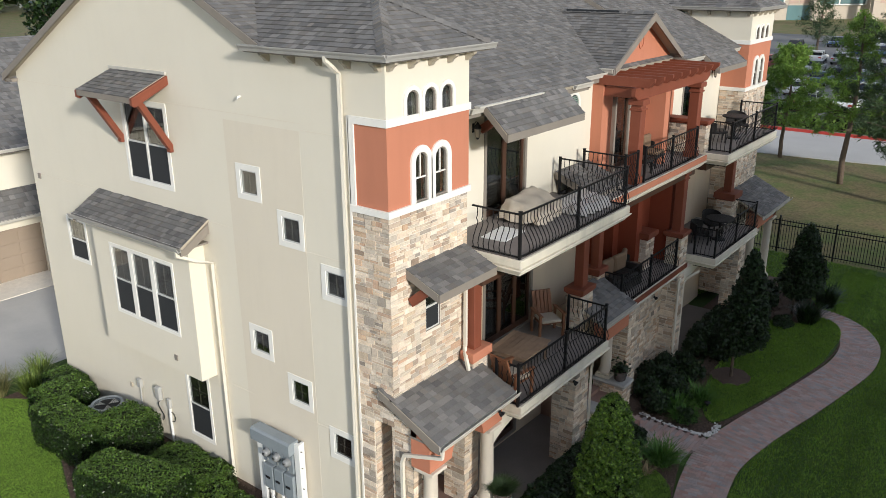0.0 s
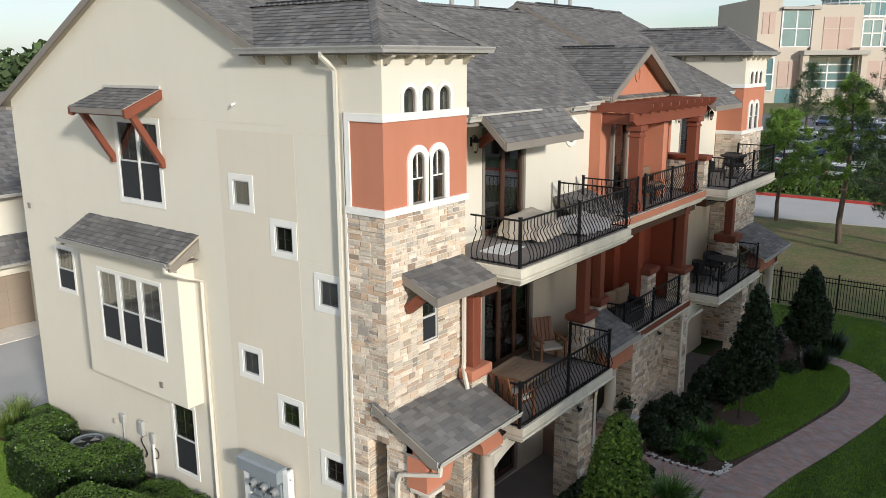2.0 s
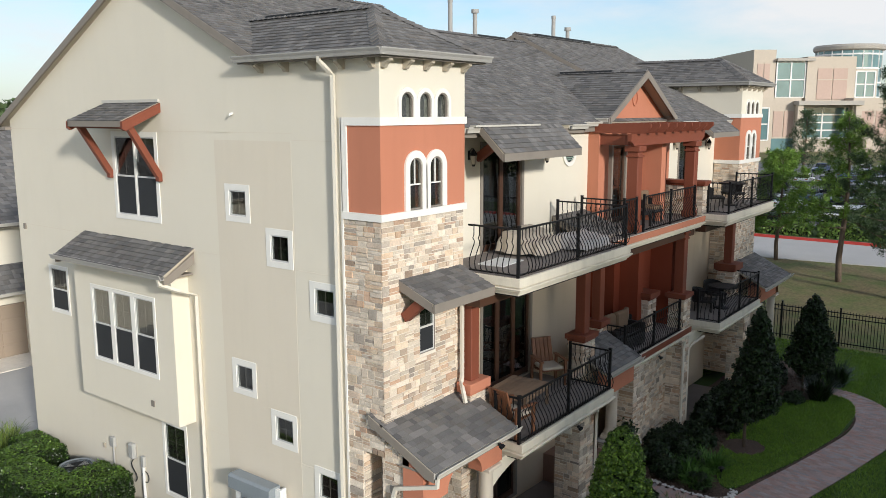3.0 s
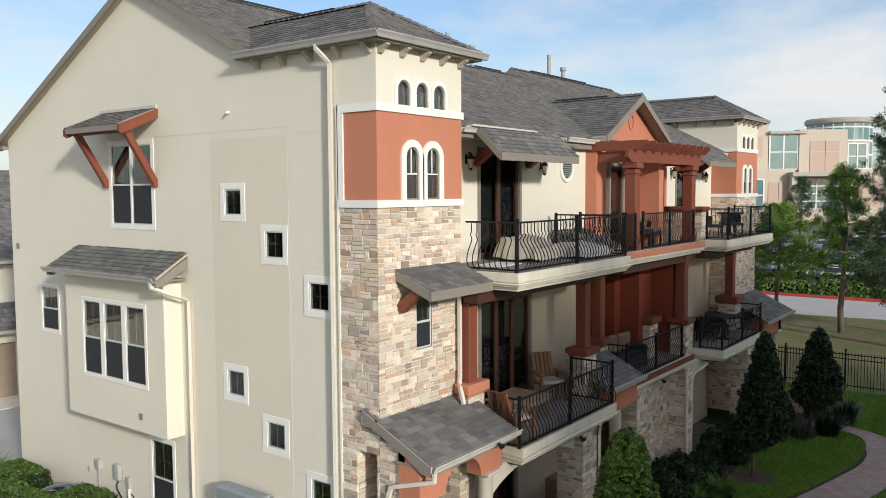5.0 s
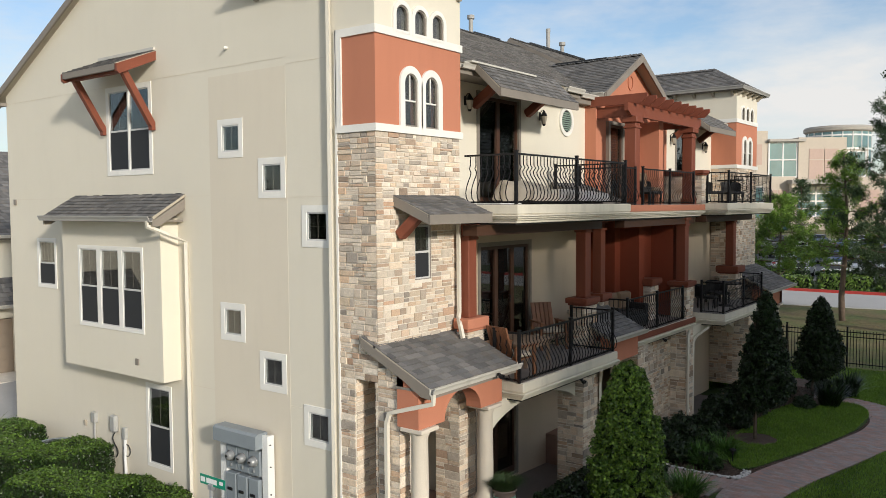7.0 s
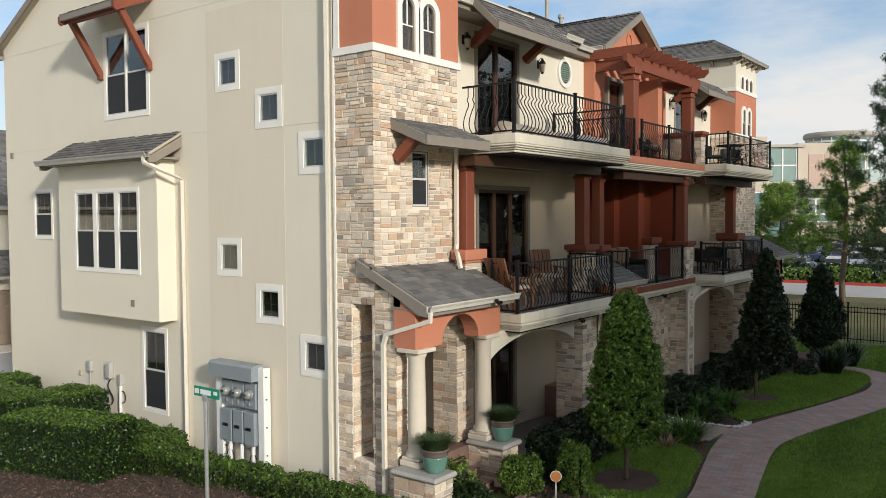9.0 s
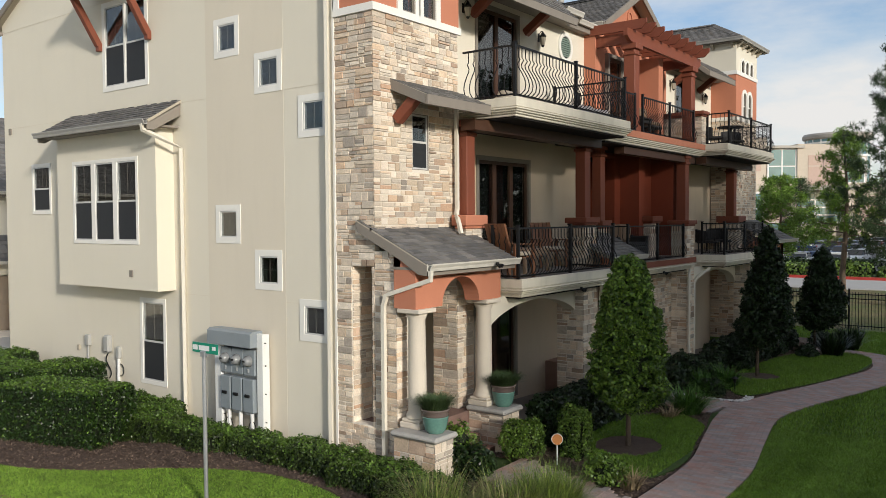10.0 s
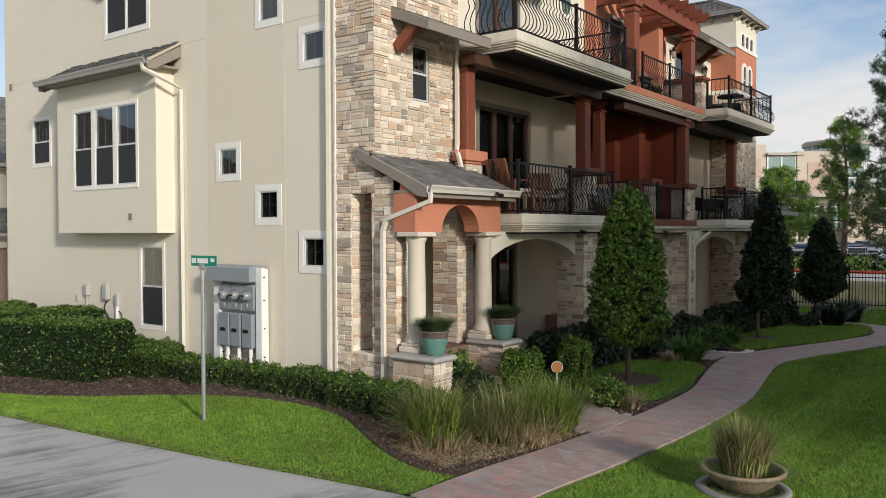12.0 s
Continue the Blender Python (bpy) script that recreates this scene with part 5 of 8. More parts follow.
REDKERB = material("red_kerb_paint", (0.42, 0.045, 0.035), 0.7, 0.15, 1.5, 30.0, 0.1)
nt = STREETC.node_tree
mk1, mk2, mk3, mk4, mk5 = (nt.nodes.new(k) for k in ("ShaderNodeTexCoord", "ShaderNodeMapping", "ShaderNodeTexNoise", "ShaderNodeMapRange", "ShaderNodeMixRGB"))
mk6, mk7, mk8 = (nt.nodes.new(k) for k in ("ShaderNodeMapping", "ShaderNodeTexNoise", "ShaderNodeMath"))
mk2.inputs["Rotation"].default_value = (0, 0, radians(10))
mk6.inputs["Scale"].default_value = (0.42, 3.4, 1.0)
mk3.inputs["Scale"].default_value, mk3.inputs["Detail"].default_value, mk3.inputs["Roughness"].default_value = 1.5, 12, 0.70
mk7.inputs["Scale"].default_value, mk7.inputs["Detail"].default_value, mk7.inputs["Roughness"].default_value = 0.75, 4, 0.55
mk8.operation = "ADD"
mk4.inputs[1].default_value, mk4.inputs[2].default_value, mk4.inputs[3].default_value, mk4.inputs[4].default_value = 0.98, 1.24, 1.0, 0.42
mk5.blend_type = "MULTIPLY"
mk5.inputs["Fac"].default_value = 1.0
nt.links.new(mk1.outputs["Object"], mk2.inputs["Vector"])
nt.links.new(mk2.outputs["Vector"], mk6.inputs["Vector"])
nt.links.new(mk6.outputs["Vector"], mk3.inputs["Vector"])
nt.links.new(mk2.outputs["Vector"], mk7.inputs["Vector"])
nt.links.new(mk3.outputs["Fac"], mk8.inputs[0])
nt.links.new(mk7.outputs["Fac"], mk8.inputs[1])
nt.links.new(mk8.outputs[0], mk4.inputs[0])
base_in = nt.nodes["Principled BSDF"].inputs["Base Color"]
nt.links.new(base_in.links[0].from_socket, mk5.inputs["Color1"])
nt.links.new(mk4.outputs[0], mk5.inputs["Color2"])
nt.links.new(mk5.outputs["Color"], base_in)
xs = [-900, -300, -120, -60, -30] + [-20 + i for i in range(46)] + [30, 40, 60, 90, 140, 260, 500, 900]
ys = [-900, -300, -120, -60, -30] + [-20 + i for i in range(46)] + [30, 40, 60, 90, 140, 260, 500, 900]
nx = len(xs)
ground = raw("ground", [(x, y, gh(x, y) - 0.08) for y in ys for x in xs], [(j * nx + i, j * nx + i + 1, (j + 1) * nx + i + 1, (j + 1) * nx + i) for j in range(len(ys) - 1) for i in range(nx - 1)], DRY, None, True)
tagged(ground, "open ground of dry and green grass", "ground", kind="structure")


def patch(name, mat, outline, lift, label, category, thick=0.12, kind="structure", cuts=(4.0, 18.0)):
    """A flat area laid on the ground, with a small edge."""
    bm = bmesh.new()
    prism(bm, [(x, y, 0) for x, y in outline], (0, 0, -1))
    for c in cuts:
        bmesh.ops.bisect_plane(bm, geom=bm.verts[:] + bm.edges[:] + bm.faces[:], plane_co=(c, 0, 0), plane_no=(1, 0, 0))
    for v in bm.verts:
        v.co.z = gh(v.co.x, v.co.y) + lift + (0 if v.co.z > -0.5 else -thick)
    ob = new(name, mesh_of(name, bm, mat))
    return tagged(ob, label, category, kind=kind)


def smooth_line(pts, n=8, closed=False):
    """A Catmull-Rom line through plan points."""
    out = []
    k = len(pts)
    rng = range(k if closed else k - 1)
    for i in rng:
        p0, p1, p2, p3 = (Vector(pts[(i + j) % k] if closed else pts[min(max(i + j, 0), k - 1)]) for j in (-1, 0, 1, 2))
        for q in range(n):
            t = q / n
            out.append(tuple(0.5 * (2 * p1 + (p2 - p0) * t + (2 * p0 - 5 * p1 + 4 * p2 - p3) * t * t + (3 * p1 - p0 - 3 * p2 + p3) * t ** 3)))
    if not closed:
        out.append(tuple(pts[-1]))
    return out


STREET_EDGE = smooth_line([(-6.2, 20.0), (-5.2, 13.0), (-4.75, 8.0), (-4.20, 3.4), (-4.06, 2.0), (-3.80, -0.5), (-3.53, -2.5), (-3.41, -3.6), (-3.36, -4.8), (-3.35, -7.5), (-4.2, -12.0), (-6, -20)], 5)
patch("lawn", GRASS, [(25.2, -30), (25.2, 14.0), (-5.3, 14.0)] + [p for p in STREET_EDGE if p[1] < 13.9 and p[1] > -19] + [(-6, -30)], 0.0, "mown green lawn round the building", "lawn", cuts=(4, 18))
patch("street", STREETC, [(-17, -60), (-14, -60), (-6.2, -20)] + STREET_EDGE[::-1] + [(-7, 26), (-17, 26)], -0.012, "pale tyre-marked concrete street", "street", cuts=())
patch("lawn", GRASS, [(-70, -60), (-17, -60), (-17, 80), (-70, 80)], 0.0, "lawn across the street", "lawn", cuts=())
patch("driveway", CONCRETE, [(-6.3, 14.0), (24, 14.0), (24, 21.7), (-6.6, 21.7)], 0.004, "pale concrete driveway between the houses", "driveway")
BED1 = smooth_line([(-1.57, 13.1), (-1.07, 11.9), (-1.95, 9.4), (-2.74, 7.4), (-3.5, 5.3), (-2.85, 3.65), (-1.98, 2.64), (-1.32, 1.44), (-1.22, 0.2), (-1.40, -0.62), (-1.95, -1.55), (-2.45, -2.39), (-2.70, -3.1), (-2.66, -3.55)], 5)
patch("planting_bed", MULCH, [(0.1, 13.1)] + BED1 + [(-1.6, -3.77), (-0.9, -3.84), (-0.35, -3.88), (0.1, -2.9), (0.45, -1.6), (0.1, 0.5)], 0.02, "bark mulch bed along the gable wall", "planting bed")
CENTRE = smooth_line([(-3.52, -4.07), (-2.5, -4.13), (-1.3, -4.28), (0.1, -4.41), (1.6, -4.46), (3.2, -4.41), (5.0, -4.06), (6.6, -3.75), (7.8, -3.66), (9.5, -3.90), (11.5, -4.34), (13.5, -4.74), (15.5, -5.05), (17.2, -4.94), (18.35, -4.42), (18.98, -3.65), (19.12, -2.95), (19.12, -2.3)], 12)
INNER = smooth_line([(0.80, -3.92), (1.9, -3.94), (3.1, -3.92), (5.0, -3.52), (6.9, -3.0), (8.2, -2.95), (9.7, -3.3), (11.7, -3.76), (13.4, -4.1), (15.5, -4.4), (17.2, -4.4), (18.4, -4.0), (19.2, -3.3), (20.6, -2.6)], 6)


def path_half(x):
    """Half the width of the path, which widens past the first bend."""
    return 0.48 + 0.11 * min(1.0, max(0.0, (x - 3.5) / 4.5))


patch("planting_bed", MULCH, INNER + [(22, -2.2), (22, 0.0), (20.5, 0.3), (1.5, 0.3), (1.6, -1.6), (1.2, -3.1)], 0.02, "dark mulch bed before the balconies", "planting bed")
ISLE1 = smooth_line([(2.05, -3.82), (1.8, -3.35), (2.3, -2.6), (3.3, -2.05), (4.6, -1.75), (5.6, -1.95), (6.2, -2.6), (5.6, -3.30), (4.3, -3.62), (3.1, -3.90)], 5, True)
ISLE2 = smooth_line([(9.3, -2.95), (10.3, -2.3), (12.5, -1.85), (15.5, -1.8), (18.2, -2.2), (18.9, -3.2), (18.3, -4.08), (16, -4.38), (13, -3.95), (11.0, -3.5)], 5, True)
patch("lawn", GRASS, ISLE1, 0.05, "small lawn round a clipped tree", "lawn")
patch("lawn", GRASS, ISLE2, 0.05, "small shaded lawn under clipped trees", "lawn")
RINGS = [[(x + 0.62 * math.cos(a * math.pi / 9) * (1 + 0.1 * math.sin(3 * a)), y + 0.55 * math.sin(a * math.pi / 9)) for a in range(18)] for x, y in ((3.3, -2.8), (12.3, -2.4), (18.3, -2.5))]
for ring_line in RINGS:
    patch("tree_ring", MULCH, ring_line, 0.062, "ring of dark mulch round a trunk", "mulch")
WALK1 = [(0.45, -1.7), (1.65, -1.7), (1.2, -3.1), (0.85, -4.0), (-0.35, -3.95), (0.1, -2.9)]
WALK2 = [(7.0, -0.9), (8.4, -0.9), (8.32, -1.9), (8.3, -2.6), (8.38, -3.2), (6.7, -2.9), (7.1, -2.3)]
patch("patio", FLOOR_DECK, [(2.25, -1.05), (6.9, -1.05), (6.9, 0.86), (2.25, 0.86)], 0.034, "dark paved patio under the balcony", "patio")
patch("patio", FLOOR_DECK, [(12.7, -1.05), (17.2, -1.05), (17.2, 0.86), (12.7, 0.86)], 0.034, "dark paved patio under the far balcony", "patio")
walk_one = patch("front_walk", SAND, WALK1, 0.028, "short paved walk to the porch steps", "walk")
walk_two = patch("front_walk", SAND, WALK2, 0.028, "short paved walk to the next entrance", "walk")


def sweep_path(name, mat, line, lift, label, category):
    verts, faces = [], []
    for i, p in enumerate(line):
        a, b = Vector(line[max(i - 1, 0)]), Vector(line[min(i + 1, len(line) - 1)])
        d = (b - a).normalized()
        nrm = Vector((-d.y, d.x))
        half = path_half(p[0])
        for s, z in ((half, -0.1), (half, 0), (-half, 0), (-half, -0.1)):
            q = Vector(p) + nrm * s
            verts.append((q.x, q.y, gh(q.x, q.y) + lift + z))
        if i:
            k = 4 * i
            faces += [(k - 4 + j, k - 3 + j, k + 1 + j, k + j) for j in range(3)]
    return tagged(raw(name, verts, faces, mat), label, category, kind="structure")


path = sweep_path("path", SAND, CENTRE, 0.024, "curved path of red and grey pavers", "path")


def paver_mesh():
    bm = bmesh.new()
    c = 0.006
    lo = [bm.verts.new(p) for p in ((0, 0, 0), (1, 0, 0), (1, 1, 0), (0, 1, 0))]
    mid = [bm.verts.new((p[0], p[1], 0.7)) for p in ((0, 0), (1, 0), (1, 1), (0, 1))]
    hi = [bm.verts.new(p) for p in ((0.02, 0.01, 1), (0.98, 0.01, 1), (0.98, 0.99, 1), (0.02, 0.99, 1))]
    for a, b in ((lo, mid), (mid, hi)):
        for i in range(4):
            bm.faces.new((a[i], a[(i + 1) % 4], b[(i + 1) % 4], b[i]))
    bm.faces.new(hi)
    return mesh_of("paver", bm, PAVER)


PAVE = paver_mesh()
pv, pf = [], []
single_left = 300
dist = 0.0
rnd = random.Random(5)
acc = 0.0
row = 0
for i in range(len(CENTRE) - 1):
    a, b = Vector(CENTRE[i]), Vector(CENTRE[i + 1])
    L = (b - a).length
    d = (b - a) / L
    nrm = Vector((-d.y, d.x))
    while acc < L:
        p = a + d * acc
        half = path_half(p.x)
        u = -half - (0.1 if row % 2 else 0.0)
        while u < half:
            u0, u1 = max(u, -half), min(u + 0.2, half)
            if u1 - u0 > 0.03:
                o = p + nrm * u0
                z = gh(o.x, o.y) + 0.026 + rnd.uniform(0, 0.0015)
                m = Matrix(((d.x * 0.096, nrm.x * (u1 - u0 - 0.004), 0, o.x), (d.y * 0.096, nrm.y * (u1 - u0 - 0.004), 0, o.y), (0, 0, 0.02, z), (0, 0, 0, 1)))
                if single_left > 0 and p.x > -2.2:
                    single_left -= 1
                    ob = new("paver", PAVE)
                    ob.parent, ob.matrix_basis = path, m
                else:
                    k = len(pv)
                    pv += [m @ v.co for v in PAVE.vertices]
                    pf += [[k + q for q in f.vertices] for f in PAVE.polygons]
            u += 0.2
        acc += 0.1
        row += 1
    acc -= L
tagged(raw("paver_field", pv, pf, PAVER, path), kind="stuff")


def in_poly(x, y, poly):
    c = False
    for (x0, y0), (x1, y1) in zip(poly, poly[1:] + poly[:1]):
        if (y0 > y) != (y1 > y) and x < (x1 - x0) * (y - y0) / (y1 - y0) + x0:
            c = not c
    return c


for ob_, poly in ((walk_one, WALK1), (walk_two, WALK2)):
    pv, pf = [], []
    for j in range(60):
        for i in range(12):
            x, y = min(p[0] for p in poly) + 0.2 * i - (0.1 if j % 2 else 0), min(p[1] for p in poly) + 0.1 * j
            if in_poly(x + 0.1, y + 0.05, poly):
                m = Matrix(((0.196, 0, 0, x), (0, 0.096, 0, y), (0, 0, 0.02, gh(x, y) + 0.03 + rnd.uniform(0, 0.004)), (0, 0, 0, 1)))
                k = len(pv)
                pv += [m @ v.co for v in PAVE.vertices]
                pf += [[k + q for q in f.vertices] for f in PAVE.polygons]
    tagged(raw("paver_field", pv, pf, PAVER, ob_), kind="stuff")


# ---- foliage ----
def leaf_cloud(name, pts, normals, size, mat, parent, seed, spread=0.9, long=1.6, droop=0.0):
    """Many small pointed leaves at the given points, turned about their normals."""
    rs = np.random.RandomState(seed)
    n = len(pts)
    nn = normals + rs.normal(0, spread, (n, 3))
    nn /= np.linalg.norm(nn, axis=1)[:, None] + 1e-9
    r = rs.normal(0, 1, (n, 3))
    r[:, 2] -= droop
    u = np.cross(nn, r)
    u /= np.linalg.norm(u, axis=1)[:, None] + 1e-9
    v = np.cross(nn, u)
    s = size * rs.uniform(0.6, 1.35, (n, 1))
    quad = np.stack([pts - v * s * long / 2, pts + u * s / 2 - v * s * 0.1 + nn * s * 0.12, pts + v * s * long / 2, pts - u * s / 2 - v * s * 0.1 + nn * s * 0.12], 1).reshape(-1, 3)
    me = bpy.data.meshes.new(name)
    me.vertices.add(4 * n)
    me.vertices.foreach_set("co", quad.ravel())
    me.loops.add(4 * n)
    me.loops.foreach_set("vertex_index", np.arange(4 * n, dtype=np.int32))
    me.polygons.add(n)
    me.polygons.foreach_set("loop_start", np.arange(0, 4 * n, 4, dtype=np.int32))
    me.materials.append(mat)
    me.update(calc_edges=True)
    ob = new(name, me)
    ob.parent = parent
    return tagged(ob, kind="stuff")


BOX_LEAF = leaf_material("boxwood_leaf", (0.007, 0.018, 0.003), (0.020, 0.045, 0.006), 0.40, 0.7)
HOLLY_LEAF = leaf_material("holly_leaf", (0.008, 0.018, 0.005), (0.020, 0.042, 0.009), 0.36, 0.6)
BRIGHT_LEAF = leaf_material("bright_leaf", (0.075, 0.135, 0.022), (0.13, 0.20, 0.035), 0.45, 0.45)
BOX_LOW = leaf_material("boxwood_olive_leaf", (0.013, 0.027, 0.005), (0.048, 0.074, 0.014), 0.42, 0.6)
BUSH_LEAF = leaf_material("privet_leaf", (0.040, 0.085, 0.010), (0.130, 0.205, 0.030), 0.42, 0.55)
# lighter leaf that puts the light on clipped tops into the colour
BOX_TOP = leaf_material("boxwood_lit_leaf", (0.042, 0.088, 0.011), (0.098, 0.165, 0.024), 0.42, 0.6)
# near-black filler for solid cores: the shade between leaves as a colour
DARK_CORE = material("foliage_shade", (0.012, 0.018, 0.007), 0.95, 0.3, 4.0, 40.0, 0.5)
BARK = material("tree_bark", (0.13, 0.095, 0.07), 0.95, 0.25, 6.0, 40.0, 0.8)


def inside(p, b, g=0.0):
    return (p[:, 0] > b[0] + g) & (p[:, 0] < b[1] - g) & (p[:, 1] > b[2] + g) & (p[:, 1] < b[3] - g) & (p[:, 2] > b[4] + g) & (p[:, 2] < b[5] - g)


def hedge(label, blocks, seed, density=900, size=0.042, mat=BOX_LEAF, wob=0.05, name="hedge", group="clipped hedges", at=(0, 0, 0), turn=0.0, square=8.0):
    """A clipped hedge: rounded blocks of leaf with an uneven surface over near-black shade cores; square: how sharp its
    edges are.
    """
    h = thing(name, label, "hedge", at, turn, group=group)
    rs = np.random.RandomState(seed)
    for b in blocks:
        gx, gy = (max(0.075, 0.5 * (hi - lo) * (1.06 - 0.33 ** (1 / square))) for lo, hi in ((b[0], b[1]), (b[2], b[3])))
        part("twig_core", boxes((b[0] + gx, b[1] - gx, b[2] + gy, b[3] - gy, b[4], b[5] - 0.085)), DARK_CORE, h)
    P, N = [], []
    for b in blocks:
        dx, dy, dz = b[1] - b[0], b[3] - b[2], b[5] - b[4]
        for face, area in (("t", dx * dy), ("x-", dy * dz), ("x+", dy * dz), ("y-", dx * dz), ("y+", dx * dz)):
            n = int(area * density)
            q = rs.uniform(0, 1, (n, 3)) * [dx, dy, dz] + [b[0], b[2], b[4]]
            nn = np.zeros((n, 3))
            if face == "t":
                q[:, 2], nn[:, 2] = b[5], 1
            elif face[0] == "x":
                q[:, 0], nn[:, 0] = (b[0], -1) if face[1] == "-" else (b[1], 1)
            else:
                q[:, 1], nn[:, 1] = (b[2], -1) if face[1] == "-" else (b[3], 1)
            # rounded edges: draw points near two edges inwards
            c = np.array([(b[0] + b[1]) / 2, (b[2] + b[3]) / 2, (b[4] + b[5]) / 2])
            hlf = np.array([dx, dy, dz]) / 2
            rel = (q - c) / hlf
            k = square
            ln = (np.abs(rel) ** k).sum(1) ** (1 / k)
            rel2 = rel / ln[:, None]
            rel2[:, 2] = np.where(rel[:, 2] < 0, rel[:, 2], rel2[:, 2])
            q = c + rel2 * hlf
            q += nn * (rs.uniform(-0.055, 0.012, (n, 1)) + wob * (np.sin(q[:, :1] * 7 + seed) * np.cos(q[:, 1:2] * 6.1) * 0.5 + 0.45 * np.sin(q[:, :1] * 15.3 + q[:, 1:2] * 4 + seed) * np.sin(q[:, 1:2] * 17.1 + q[:, 2:] * 13)))
            q += rs.normal(0, 0.012, (n, 3))
            P.append(q), N.append(nn)
    # top faces take the lit leaf tone, sides the dark one
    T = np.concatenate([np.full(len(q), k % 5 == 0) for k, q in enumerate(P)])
    P, N = np.concatenate(P), np.concatenate(N)
    keep = np.ones(len(P), bool)
    for b in blocks:
        keep &= ~inside(P, b, 0.09)
    # a few lighter new leaves scattered over the sides as well
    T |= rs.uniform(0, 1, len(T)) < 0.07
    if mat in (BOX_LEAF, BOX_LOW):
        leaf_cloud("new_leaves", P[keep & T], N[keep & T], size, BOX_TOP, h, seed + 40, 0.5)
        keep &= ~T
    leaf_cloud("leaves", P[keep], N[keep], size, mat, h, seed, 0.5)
    return h


hedge("clipped boxwood hedge round the air conditioner", [(-1.75, -0.35, 10.0, 11.2, 0.4, 1.50), (-2.15, -1.15, 7.9, 10.4, 0.4, 1.52), (-1.75, -0.27, 7.25, 8.6, 0.4, 1.52), (-0.9, -0.1, 10.9, 12.2, 0.4, 1.3)], 1, 1500, 0.032)
hedge("tall square-clipped boxwood hedge over bark mulch", [(0.0, 1.12, 0.0, 2.6, 0.4, 1.52)], 2, 1900, 0.030, BOX_LEAF, 0.03, at=(-2.22, 4.42, 0), turn=16)
hedge("low rounded boxwood hedge under the windows", [(-1.25, -0.12, 4.5, 7.0, 0.4, 0.98), (-1.5, -0.5, 4.0, 5.2, 0.4, 0.97)], 3, 2300, 0.028, BOX_LOW, 0.10, square=4.5)
hedge("long low boxwood hedge at the foot of the wall", [(-1.25, -0.50, 2.6, 4.3, 0.4, 0.88), (-1.0, -0.36, 1.2, 2.9, 0.4, 0.86), (-0.98, -0.30, -0.3, 1.5, 0.4, 0.90), (-1.15, -0.32, -1.3, 0.1, 0.4, 0.88), (-1.3, -0.42, -2.2, -1.0, 0.4, 0.86)], 4, 2300, 0.028, BOX_LOW, 0.10, square=4.5)
hedge("dark clipped hedge before the ground-floor arches", [(2.55, 5.2, -1.9, -1.15, 0.3, 1.28), (4.6, 6.3, -1.75, -1.15, 0.3, 1.22), (2.5, 3.4, -2.0, -1.4, 0.3, 1.1)], 5, 1000, 0.045, HOLLY_LEAF)
hedge("dark clipped hedge beside the far columns", [(13.2, 16.2, -1.1, -0.6, 0.0, 0.85)], 7, 700, 0.055, HOLLY_LEAF, 0.1)
hedge("small bright green clipped bush by the steps", [(1.38, 1.90, -1.95, -1.45, 0.62, 1.16)], 8, 3600, 0.026, BUSH_LEAF, 0.14, "bush", square=5)
hedge("bright green clipped bush beside the path", [(2.10, 2.58, -2.55, -2.05, 0.5, 1.30)], 9, 3400, 0.026, BUSH_LEAF, 0.14, "bush", square=5)
hedge("round dark shrub near the lawn", [(0.20, 0.75, -1.75, -1.2, 0.45, 0.90)], 13, 1800, 0.04, HOLLY_LEAF, 0.1, "bush")


def sprigs(name, centres, ways, leaves, reach, size, mat, parent, seed):
    """Tufts of leaves that fan out from each centre along its way, with dark gaps between the tufts."""
    rs = np.random.RandomState(seed + 7)
    ways = ways / (np.linalg.norm(ways, axis=1)[:, None] + 1e-9)
    n = len(centres)
    f = rs.uniform(0, 1, (n * leaves, 1)) ** 0.7
    w = np.repeat(ways, leaves, 0)
    side = rs.normal(0, 1, (n * leaves, 3))
    side -= w * (side * w).sum(1)[:, None]
    P = np.repeat(centres, leaves, 0) + w * (f - 0.5) * reach * 1.5 + side * reach * 0.42 * (1.15 - 0.55 * f)
    leaf_cloud(name, P, w * 0.7 + side * 0.6 + [0, 0, 0.4], size, mat, parent, seed, 0.75, 1.8)


